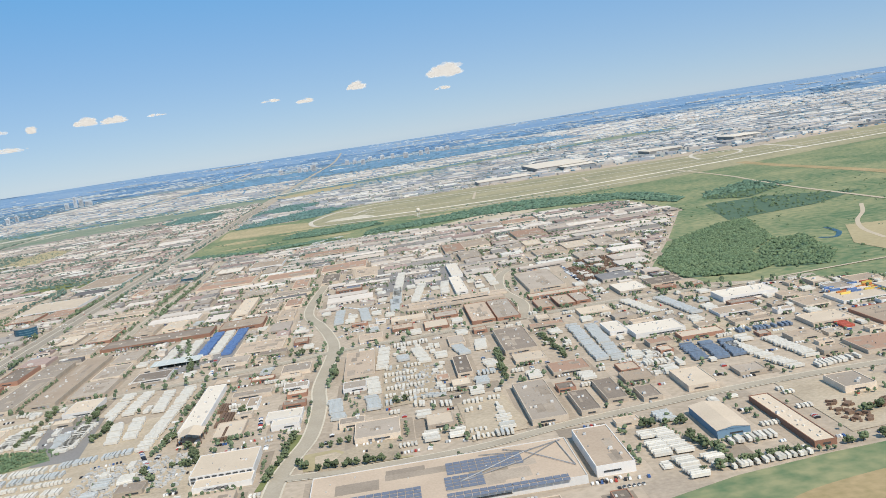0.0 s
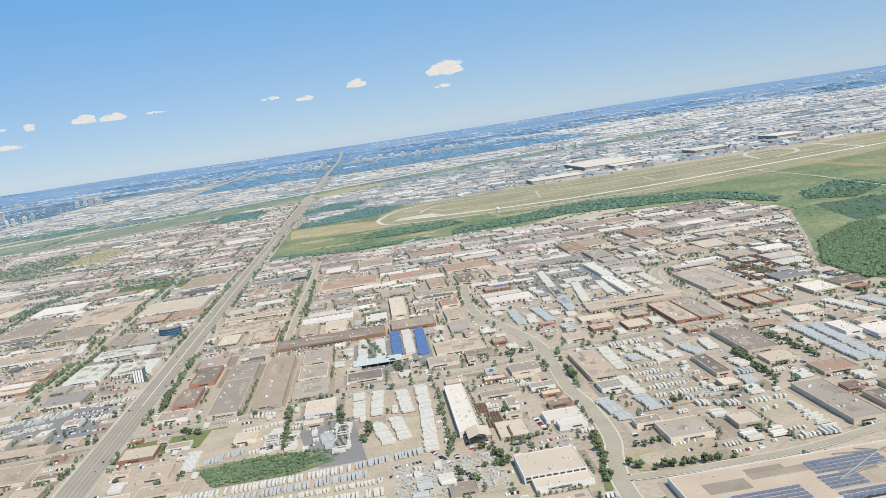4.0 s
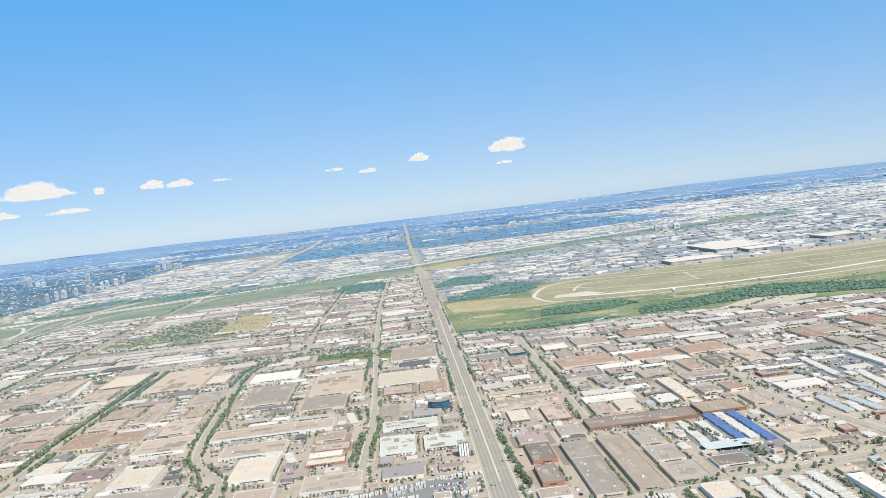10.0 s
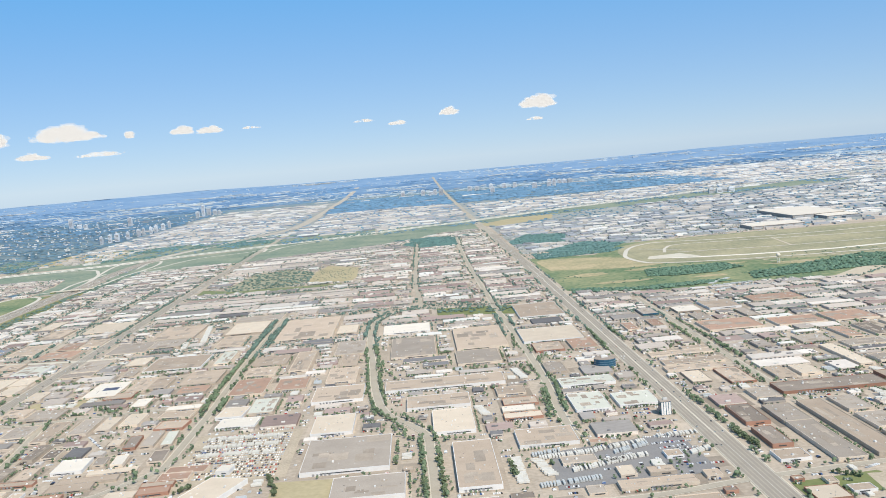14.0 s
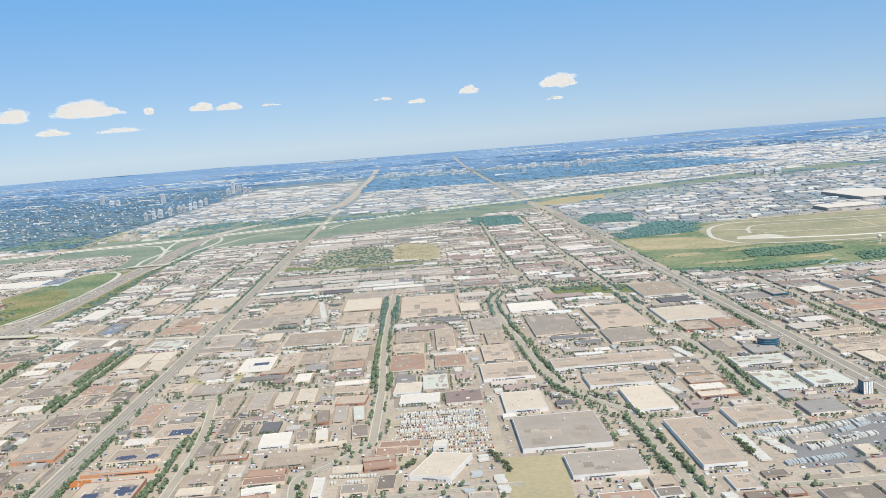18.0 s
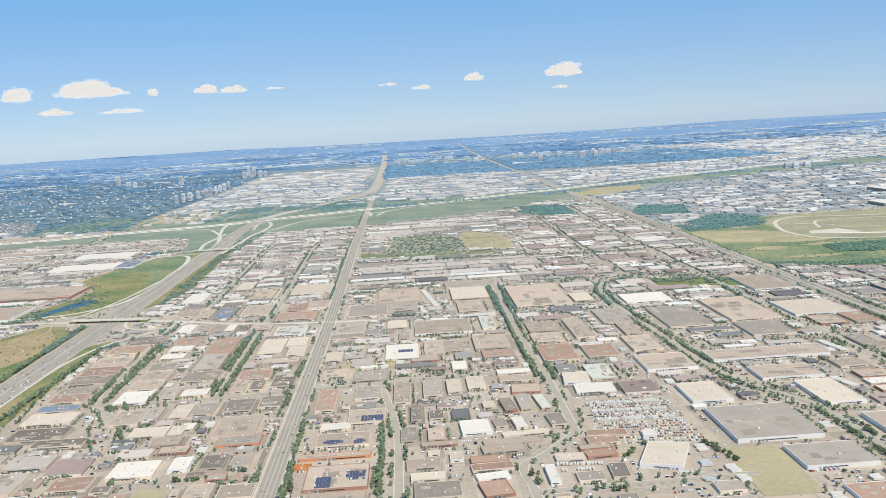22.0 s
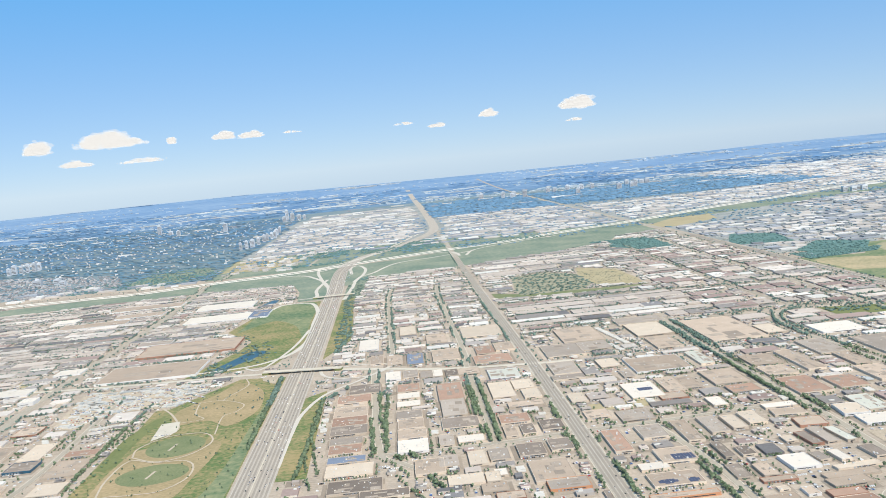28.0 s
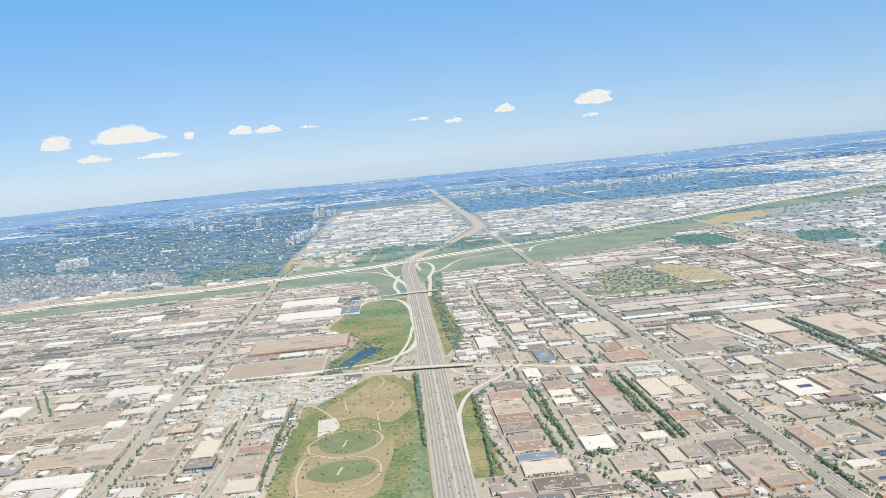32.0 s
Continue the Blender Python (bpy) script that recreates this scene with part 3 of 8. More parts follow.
field("truck_lot", [(137, 194.6), (144, 208), (153, 215), (155.5, 201), (155.5, 196.2)], Z2 + 0.02, "lot", "pale concrete truck court", False)
field("sand_yard", [(172, 232), (181, 233), (184.5, 206), (174, 199.5), (170, 201)], Z2, "dirt", "sandy yard with parked trucks", False)
field("sand_yard", [(46, 252), (48, 276), (56, 270), (54, 256)], Z2, "dirt", "sandy trailer yard", False)
field("grey_yard", [(55, 283), (64, 283), (67, 250), (60, 249)], Z2, "blacktop", "dark grey asphalt yard", False)
field("park_lot", [(-531, 549), (-521, 551), (-518, 528), (-529, 513)], Z4, "concrete", "pale gravel car park in the park", False)

# ---- roads ----
def kerbs(pts, width):
    """Pale kerb and pavement strips along both sides of a street."""
    for side in (-1, 1):
        P2 = []
        for i, p in enumerate(pts):
            a, b = Vector(pts[max(0, i - 1)]), Vector(pts[min(len(pts) - 1, i + 1)])
            t = (b - a).normalized()
            P2.append((p[0] - t.y * side * (width / 2 + 0.25), p[1] + t.x * side * (width / 2 + 0.25)))
        ribbon("pavement", P2, 0.45, Z4 - 0.035, M["concrete"], "pale concrete kerb and pavement along a street")
ROADS, TREE_LINES = [], []
def road(name, pts, width, label, mat="road", z=Z4, lines=0):
    z += 0.007 * (len(ROADS) % 9)
    if any(p[1] > 3000 for p in pts):
        z = [z + rise(*p) for p in pts]
    ob = ribbon(name, pts, width, z, M[mat], label)
    ROADS.append((pts, width))
    if name.startswith(("street", "road_")):
        TREE_LINES.append((name, pts, width))
    for k in range(lines):
        off = (k - (lines - 1) / 2) * (width * 0.92 / max(1, lines - 1))
        edge = k in (0, lines - 1) or k == lines // 2
        P2 = []
        for i, p in enumerate(pts):
            a, b = Vector(pts[max(0, i - 1)]), Vector(pts[min(len(pts) - 1, i + 1)])
            t = (b - a).normalized()
            P2.append((p[0] - t.y * off, p[1] + t.x * off))
        ribbon("lane_line", P2, 0.13 if edge else 0.07, z + 0.03, M["paint"], parent=ob) if not isinstance(z, list) else ribbon("lane_line", P2, 0.13 if edge else 0.07, [q + 0.03 for q in z], M["paint"], parent=ob)
    return ob
road("road_arterial", [(0, 100), (0, 400), (0, 900), (-4, 1700), (-6, 2600), (-4, 3000), (-3, 3200), (-2, 3500), (-2, 3800), (-4, 4200), (-6, 4600)], 9.5, "wide multi-lane arterial road", lines=5)
for k in range(6):
    o = (k - 2.5) * 1.45
    ribbon("lane_surface", [(o, 100), (o, 1300)], 0.95, Z5 + 0.02, M["lane"], "worn darker traffic lane of the arterial road")
for k in range(4):
    o = (k - 1.5) * 1.7
    ribbon("lane_surface", [(-311 + o, 100), (-311 + o, 620), (-314 + o, 1000), (-315 + o, 1300)], 1.0, Z5 + 0.02, M["lane"], "worn darker traffic lane of the second road")
kerbs([(0, 100), (0, 1000)], 9.5)
kerbs([(-311, 100), (-311, 620), (-314, 1000)], 7.5)
ribbon("median", [(0, 330), (0, 900)], 0.7, Z5 + 0.04, M["concrete"], "pale concrete median of the arterial road")
road("road_second", [(-311, 100), (-311, 620), (-314, 1000), (-315, 1330), (-316, 1700), (-316, 1850)], 7.5, "wide straight arterial road", lines=5)
HW = curve_pts([(-461, 100), (-461, 400), (-461, 650), (-462, 893), (-464, 1080), (-466, 1297), (-444, 1452), (-401, 1550), (-352, 1710), (-324, 1850), (-317, 2050), (-318, 2500), (-322, 3000), (-328, 3500), (-336, 4200)], 6)
hw = road("highway", HW, 18, "many-lane highway with traffic", "highway", lines=11)
for k in range(8):
    off = (k - 3.5) * 1.9 + (0.7 if k > 3 else -0.7)
    ribbon("lane_surface", [(x + off, y) for x, y in HW[:34]], 1.05, Z4 + 0.1, M["lane"], parent=hw)
ribbon("barrier", HW[:30], 0.5, Z5 + 0.3, M["concrete"], parent=hw)
HX = curve_pts([(-1700, 600), (-1300, 950), (-977, 1231), (-806, 1255), (-727, 1256), (-647, 1287), (-519, 1325), (-404, 1395), (-312, 1440), (-224, 1479), (-106, 1555), (0, 1612), (187, 1745), (346, 1835), (555, 1970), (1200, 2300)], 6)
for off in (-7.5, 7.5):
    road("highway_cross", [(x - off * 0.42, y + off) for x, y in HX], 9, "pale concrete highway crossing the plain", "freeway", Z5)
road("road_west", [(-628, 100), (-629, 473), (-634, 613), (-634, 768), (-630, 981), (-638, 1262), (-600, 1700), (-560, 2100)], 6, "straight street between warehouses", lines=3)
SMALL = [
    ("street_mid", [(-199, 436), (-200, 360)], 3.6), ("street_mid", [(-199, 436), (-201, 560), (-199, 715)], 3.6),
    ("street_bent", [(-100, 180), (-100, 300), (-101, 347), (-103, 375), (-119, 412), (-125, 457), (-128, 510), (-133, 594), (-129, 667), (-100, 700), (-48, 690)], 4),
    ("street_b", [(-47, 350), (-48, 376), (-46, 480), (-49, 640), (-51, 690)], 3.8),
    ("street_winding", [(129, 150), (129, 188), (131, 205), (134, 219), (135, 233), (135, 251), (134, 272), (136, 318), (133, 345), (129, 366), (122, 405), (127, 500), (129, 560)], 4.5),
    ("street_cross", [(-76, 284), (-35, 284), (0, 291), (61, 298), (114, 308), (135, 314), (167, 317), (200, 321), (240, 324), (300, 316)], 4.2),
    ("street_near", [(130, 195), (146, 193.5), (171, 194.5), (202, 202), (267, 207), (400, 195)], 3.8),
    ("street_curve", [(200, 321), (204, 345), (201, 378), (203, 408), (209, 429), (222, 441), (250, 450)], 4.5),
    ("street_east", [(45, 300), (44, 426), (46, 580), (46, 660)], 3.4),
    ("overpass_approach", [(-760, 700), (-590, 672), (-516, 665), (-486, 660)], 5),
    ("overpass_approach", [(-436, 650), (-403, 635), (-366, 616), (-311, 604), (-285, 602)], 5),
    ("street_grove", [(-267, 250), (-267, 303), (-268, 376), (-276, 448)], 3.4),
    ("street_cross_mid", [(-408, 443), (-356, 442), (-311, 447), (-277, 449), (-217, 455)], 3.6),
    ("street_units", [(-412, 640), (-411, 585), (-406, 453), (-396, 428), (-372, 395), (-360, 380)], 3.6),
    ("street_units", [(-352, 640), (-352, 570), (-351, 443)], 3.2),
    ("street_north", [(-400, 683), (-404, 933), (-402, 1030)], 3.4),
    ("street_north", [(-350, 640), (-351, 718), (-355, 969), (-352, 1040)], 3.4),
    ("street_ring", [(-223, 250), (-223, 298), (-224, 325), (-215, 336), (-199, 360)], 3.4),
    ("street_ring", [(-223, 301), (-190, 302), (-150, 304)], 3.4),
    ("street_left", [(-574, 640), (-574, 571), (-573, 482), (-577, 400), (-580, 300)], 3.4),
    ("street_left", [(-768, 721), (-734, 642), (-708, 615), (-634, 600)], 3.4),
    ("street_left_cross", [(-629, 472), (-576, 470)], 3.4),
    ("street_far_cross", [(-300, 700), (-199, 706), (-128, 690)], 3.4),
    ("street_far_cross", [(-313, 860), (-197, 850), (-65, 832), (0, 828)], 3.4),
    ("street_estate", [(-162, 1470), (-165, 1844), (-163, 2270)], 6), ("street_estate", [(-520, 1400), (-500, 1700), (-480, 2200)], 5), ("street_estate", [(-640, 1650), (-330, 1700), (-20, 1760)], 5), ("street_estate", [(-640, 2000), (-330, 2040), (-20, 2080)], 5),
    ("street_far", [(-100, 700), (-104, 860), (-100, 1250)], 3.4), ("street_far", [(-50, 690), (-52, 1000), (-48, 1300)], 3.4),
]
SMALL = [(nm, pts, w if "overpass" in nm or "estate" in nm else w * 0.78) for nm, pts, w in SMALL]
for nm, pts, w in SMALL:
    if pts[0][1] < 700 and "overpass" not in nm:
        kerbs(curve_pts(pts, 6) if len(pts) > 2 else pts, w)
    road(nm, curve_pts(pts, 6) if len(pts) > 2 else pts, w, "grey two-lane street with kerbs", "concrete" if "overpass" in nm else "road", z=Z4 - 0.02)
RAMPS = (
    [(-522, 975), (-512, 1004), (-484, 998), (-472, 935), (-470, 862), (-468, 784), (-474, 733), (-490, 703), (-512, 690), (-560, 684)],
    [(-641, 1298), (-602, 1291), (-525, 1280), (-497, 1227), (-480, 1161), (-471, 1080), (-470, 1000)],
    [(-500, 1352), (-498, 1288), (-489, 1214), (-476, 1128)],
    [(-480, 1200), (-486, 1105), (-482, 1045), (-500, 1036)],
    [(-450, 1000), (-446, 1082), (-441, 1186), (-424, 1226), (-406, 1290), (-385, 1325), (-342, 1345), (-290, 1378)],
    [(-452, 1235), (-456, 1310), (-446, 1330), (-436, 1280), (-437, 1217), (-446, 1150)],
    [(-560, 1325), (-500, 1352), (-455, 1420), (-415, 1500)],
    [(-500, 1300), (-483, 1326), (-469, 1371), (-437, 1462), (-399, 1597), (-345, 1840)],
    [(-404, 1380), (-335, 1402), (-312, 1380), (-308, 1330)],
    [(-300, 1330), (-280, 1400), (-220, 1450), (-150, 1490)],
    [(-449, 655), (-446, 637), (-438, 624), (-421, 618), (-408, 628), (-402, 645), (-409, 655), (-428, 657), (-444, 652)],
    [(-403, 640), (-420, 610), (-440, 580), (-450, 540), (-452.4, 500), (-453, 440)],
    [(-505, 688), (-494, 676), (-486, 700), (-476, 760), (-471, 830)],
)
for pts in RAMPS:
    far_ramp = max(p[1] for p in pts) > 900
    road("ramp", curve_pts(pts), 4.0 if far_ramp else 2.3, "pale concrete highway ramp", "ramp", Z4 + 0.02)
for pts, w in (([(-531, 485), (-532, 501), (-522, 518), (-506, 521), (-497, 513), (-494, 497), (-502, 479), (-516, 473), (-531, 485)], 1.0),
            ([(-531, 421), (-534, 449), (-531, 479), (-517, 472), (-502, 470), (-495, 458), (-495, 439), (-504, 425), (-517, 424), (-531, 421), (-536, 380)], 1.0),
            ([(-518, 593), (-504, 593), (-489, 577), (-491, 560), (-497, 552), (-495, 514)], 0.8), ([(-518, 593), (-515, 565), (-508, 551), (-520, 547)], 0.8),
            ([(-498, 650), (-494, 629), (-502, 602), (-504, 593)], 0.8), ([(-546, 599), (-531, 572), (-519, 537), (-522, 518)], 1.3)):
    ribbon("footpath", curve_pts(pts), w, Z5 + 0.004 * len(pts), M["path"], "pale gravel footpath across the park")
RW = [(106, 876), (145, 856), (189, 842), (257, 832), (333, 838), (419, 860), (520, 888), (700, 930), (1000, 990)]
road("runway", RW, 7, "pale grey runway", "freeway", Z4)
sheet("runway_pad", [(104, 870), (110, 890), (140, 896), (150, 862)], Z4 + 0.07, M["concrete"], "wide pale concrete pad at the runway end")
TAXI = (([(560, 1010), (420, 985), (293, 975), (202, 990), (151, 1008), (125, 996), (108, 968), (97, 930), (91, 895), (97, 850), (112, 834), (160, 818), (240, 806), (330, 806), (430, 826)], 4.0),
        ([(130, 912), (141, 950), (160, 972), (220, 962), (330, 936), (470, 940), (700, 985), (900, 1030)], 3.0),
        ([(141, 905), (181, 897), (227, 886), (346, 880), (470, 905), (640, 945), (760, 985)], 2.6),
        ([(117, 960), (135, 940), (150, 925)], 3.0), ([(240, 886), (250, 965)], 2.4), ([(346, 880), (352, 940)], 2.4),
        ([(470, 940), (480, 1000), (500, 1040), (530, 1020), (520, 965), (480, 925)], 4.0), ([(555, 889), (567, 1042)], 4.0),
        ([(240, 800), (250, 760), (262, 735)], 1.8), ([(180, 815), (190, 780), (215, 765)], 1.6),
        ([(419, 860), (418, 719), (413, 653), (409, 587), (408, 525), (407, 440)], 2.4))
for pts, w in TAXI:
    road("taxiway", curve_pts(pts), w, "pale concrete taxiway on the airfield", "ramp" if w > 2.5 else "path", Z4 + 0.02)
ribbon("dry_verge", curve_pts([(470, 834), (468, 760), (470, 680), (471, 590), (460, 500)]), 9, Z3, M["browngrass"], "brown dry strip along the airfield")
ribbon("park_track", curve_pts([(392, 465), (379, 438), (365, 415), (355, 390), (350, 363)]), 2.0, Z4, M["path"], "pale track winding through the meadow")
ribbon("creek", curve_pts([(348, 410), (347, 400), (345, 391), (339, 382), (334, 386)]), 2.2, Z3, M["water"], "small creek in the meadow")
sheet("dry_meadow", [(356, 408), (372, 402), (362, 345), (338, 338), (337, 362)], Z2 + 0.05, M["drygrass"], "dry straw patch in the meadow")
road("service_track", curve_pts([(330, 324), (298, 321), (270, 318)]), 1.6, "pale track along the wood", "path", Z4)

# ---- bridges over the highway ----
def bridge(name, a, b, width, deck, label):
    A, B = Vector((*a, 0)), Vector((*b, 0))
    root = tagged(new(name), label, "bridge")
    root.location = (A + B) / 2
    L, ang = (B - A).length, math.atan2(B.y - A.y, B.x - A.x)
    root.rotation_euler = (0, 0, ang)
    def p(nm, bx, m):
        o = new(nm, boxes_mesh(nm, bx, M[m])); o.parent = root
    p("deck", [(0, 0, deck - 0.35, L, width, 0.35, 0)], "concrete")
    for s in (-1, 1):
        p("parapet", [(0, s * (width / 2 - 0.1), deck, L, 0.18, 0.28, 0)], "concrete")
        p("embankment", [(s * (L / 2 - 2.2), 0, 0, 4.4, width, deck - 0.35, 0)], "grass")
    for k in (-1, 0, 1):
        p("pier", [(k * 7, 0, 0, 0.5, width * 0.8, deck - 0.35, 0)], "concrete")
    p("roadway", [(0, 0, deck, L, width - 0.5, 0.03, 0)], "concrete")
    return root
bridge("overpass", (-488, 660), (-434, 649), 5.5, 1.7, "pale concrete road overpass above the highway")
bridge("overpass", (-484, 1030), (-440, 1031), 5, 1.7, "pale concrete road overpass above the highway")

# ---- warehouses and factory units: plan, then building ----
ROOF = {"t": "roof_tan", "g": "roof_grey", "d": "roof_dark", "w": "roof_white", "p": "roof_pale", "r": "roof_red", "B": "roof_blue", "l": "roof_green", "c": "glass"}
WALL = {"n": "wall", "w": "wall_white", "k": "wall_brick", "b": "wall_blue", "o": "wall_orange", "c": "glass"}
ROOF_WORDS = {"t": "tan gravel", "g": "grey membrane", "d": "dark tar", "w": "white membrane", "p": "pale gravel", "r": "reddish-brown", "B": "dark blue", "l": "pale green", "c": "blue glass"}
WALL_WORDS = {"n": "beige block", "w": "white metal", "k": "red brick", "b": "blue metal", "o": "orange", "c": "blue glass"}
HALLS = []
def hall(x, y, w, d, h, r="t", a="n", turn=0):
    HALLS.append((x, y, w, d, h, r, a, turn))
# plan of the warehouses: x, y, width, depth, height, roof, wall, turn
hall(192.6, 286.2, 9.6, 31.7, 1.58, "d", "n"); hall(188.8, 219.0, 8.1, 32.4, 1.44, "g", "n"); hall(198.3, 212.3, 4.6, 16.9, 1.3, "d", "n")
hall(205.6, 218.2, 4.8, 17.8, 1.3, "d", "n"); hall(213.0, 211.6, 4.4, 9.8, 1.15, "d", "n"); hall(225.3, 216.2, 7.1, 15.2, 1.44, "p", "n")
hall(220.2, 184.8, 6.6, 17.6, 1.73, "p", "b"); hall(232.6, 179.2, 4.2, 31.9, 1.3, "p", "k"); hall(252.7, 194.9, 6.9, 10.4, 1.58, "g", "n")
hall(239.0, 217.5, 6.4, 7.2, 1.01, "g", "n"); hall(194.6, 178.2, 7.3, 23.0, 2.16, "t", "w"); hall(232.1, 272.1, 14.5, 12.7, 1.44, "w", "w")
hall(222.2, 281.2, 5.5, 13.9, 1.3, "w", "w"); hall(116.9, 208.4, 13.9, 14.8, 1.87, "p", "w"); hall(102.5, 263.4, 5.5, 46.5, 1.58, "w", "w")
hall(96.9, 203.6, 6.1, 5.7, 1.15, "d", "n"); hall(62.5, 288.2, 9.1, 14.6, 1.44, "p", "w"); hall(125.6, 295.5, 8.9, 10.6, 1.3, "g", "n")
hall(127.2, 273.5, 7.1, 5.6, 1.08, "g", "w"); hall(128.2, 264.0, 5.6, 4.0, 1.15, "p", "k"); hall(128.3, 253.5, 6.2, 3.8, 1.15, "d", "k")
hall(126.7, 242.8, 9.3, 7.5, 1.3, "w", "w"); hall(127.7, 234.9, 7.1, 5.1, 1.44, "w", "w"); hall(116.4, 260.8, 3.1, 9.2, 1.3, "t", "w")
hall(145.5, 286.3, 8.9, 31.9, 1.44, "t", "n"); hall(144.4, 261.6, 6.4, 7.7, 1.3, "g", "w"); hall(174.7, 265.3, 4.3, 21.3, 1.3, "d", "n")
hall(175.8, 299.7, 5.1, 11.5, 1.01, "g", "n"); hall(150.6, 216.8, 10.5, 12.8, 1.44, "g", "n"); hall(144.5, 226.4, 6.3, 5.1, 1.44, "g", "n")
hall(16.4, 327.9, 7.2, 21.4, 1.58, "d", "k"); hall(17.9, 357.2, 9.0, 24.7, 1.58, "d", "k"); hall(31.5, 354.0, 10.3, 23.4, 1.44, "g", "n")
hall(31.6, 320.1, 9.9, 44.1, 1.44, "g", "n"); hall(45.2, 333.8, 9.3, 67.7, 1.44, "t", "n"); hall(58.3, 360.2, 9.7, 19.9, 1.3, "g", "n")
hall(58.2, 336.3, 10.0, 19.3, 1.3, "g", "n"); hall(58.5, 313.3, 11.6, 20.5, 1.3, "g", "n"); hall(33.8, 385.0, 10.0, 14.9, 1.3, "g", "n")
hall(62.8, 389.7, 43.3, 15.8, 1.44, "d", "k"); hall(96.0, 393.6, 17.7, 17.8, 1.44, "t", "k"); hall(52.4, 416.0, 7.8, 18.7, 1.3, "t", "n")
hall(64.0, 417.3, 9.0, 16.0, 1.3, "p", "n"); hall(33.4, 419.1, 10.5, 27.1, 1.15, "t", "k"); hall(17.7, 422.7, 8.7, 20.8, 1.01, "p", "n")
hall(20.8, 440.5, 24.5, 10.2, 1.3, "t", "n"); hall(42.2, 270.4, 6.3, 8.0, 1.15, "p", "n"); hall(-20.0, 319.7, 5.7, 6.9, 1.15, "t", "w")
hall(-31.7, 293.4, 24.1, 7.1, 1.15, "t", "n"); hall(-92.2, 454.3, 55.5, 19.2, 1.58, "t", "w"); hall(-96.2, 419.4, 27.2, 20.5, 1.58, "t", "w")
hall(-91.1, 385.6, 16.3, 33.5, 1.58, "p", "w"); hall(-63.9, 427.9, 12.5, 14.0, 1.15, "t", "n"); hall(-61.9, 407.7, 14.5, 11.5, 1.15, "t", "k")
hall(-63.8, 395.7, 13.6, 8.7, 1.15, "w", "n"); hall(-63.1, 384.9, 15.4, 8.1, 1.15, "p", "k"); hall(-58.4, 352.4, 21.5, 20.7, 1.44, "t", "w")
hall(-29.3, 432.6, 24.2, 14.1, 1.3, "l", "w"); hall(-34.8, 396.5, 14.3, 27.8, 1.3, "l", "w"); hall(-85.8, 327.8, 14.1, 51.1, 1.73, "t", "w")
hall(-51.4, 322.3, 11.8, 7.5, 1.15, "g", "n"); hall(-131.1, 352.6, 31.4, 39.7, 1.73, "g", "w"); hall(-122.0, 313.6, 24.3, 21.4, 1.58, "g", "w")
hall(163.2, 176.3, 51.5, 23.0, 1.58, "t", "w"); hall(-419.0, 423.0, 21.4, 16.2, 1.15, "p", "n"); hall(-421.0, 439.0, 17.9, 9.9, 1.15, "B", "n")
hall(-422.4, 456.2, 16.0, 14.5, 1.15, "r", "n"); hall(-422.7, 470.3, 16.3, 11.5, 1.15, "g", "n"); hall(-422.1, 490.1, 19.2, 16.6, 1.15, "d", "n")
hall(-422.5, 507.7, 18.6, 17.8, 1.15, "r", "n"); hall(-422.6, 527.5, 18.7, 21.5, 1.15, "t", "n"); hall(-421.8, 556.5, 19.5, 18.6, 1.15, "r", "n")
hall(-416.3, 579.4, 18.7, 23.3, 1.15, "d", "n"); hall(-390.0, 449.5, 14.5, 19.5, 1.3, "w", "w"); hall(-390.0, 470.9, 14.4, 15.6, 1.15, "t", "n")
hall(-390.2, 489.5, 13.2, 17.1, 1.15, "t", "n"); hall(-390.8, 508.7, 13.7, 16.0, 1.15, "g", "n"); hall(-390.8, 532.1, 13.3, 12.1, 1.15, "w", "n")
hall(-390.6, 551.1, 12.9, 13.2, 1.15, "w", "n"); hall(-390.3, 570.7, 13.3, 19.5, 1.15, "r", "n"); hall(-366.6, 550.7, 14.3, 39.3, 1.3, "r", "n")
hall(-361.8, 421.1, 8.2, 19.6, 1.15, "p", "n"); hall(-362.3, 451.7, 12.5, 11.1, 1.15, "w", "n"); hall(-373.9, 453.4, 7.2, 18.4, 1.15, "g", "n")
hall(-410.5, 664.3, 9.0, 27.3, 1.15, "t", "n"); hall(-398.2, 657.3, 10.4, 29.5, 1.15, "t", "n"); hall(-384.5, 655.1, 11.1, 35.4, 1.15, "B", "n")
hall(-365.3, 482.3, 18.8, 18.9, 1.15, "d", "n"); hall(-366.8, 514.0, 13.1, 34.5, 1.15, "g", "n"); hall(-337.8, 541.7, 13.2, 36.5, 1.15, "p", "n")
hall(-324.8, 549.4, 11.7, 21.0, 1.15, "p", "n"); hall(-322.9, 526.9, 9.5, 19.6, 1.15, "p", "n"); hall(-328.9, 505.8, 18.9, 10.1, 1.01, "t", "n")
hall(-383.3, 415.6, 13.1, 20.6, 1.3, "t", "n"); hall(-352.0, 422.4, 9.1, 16.7, 1.15, "g", "n"); hall(-337.3, 424.6, 12.2, 18.2, 1.15, "d", "n")
hall(-323.6, 427.3, 10.2, 17.3, 1.15, "d", "n"); hall(-333.1, 392.8, 16.8, 27.5, 1.3, "t", "n"); hall(-415.7, 400.1, 23.4, 16.1, 1.15, "d", "n")
hall(-403.1, 386.4, 20.7, 9.5, 1.15, "d", "n"); hall(-368.9, 393.1, 15.2, 12.1, 1.15, "p", "n"); hall(-388.4, 608.5, 9.5, 21.3, 1.15, "g", "n")
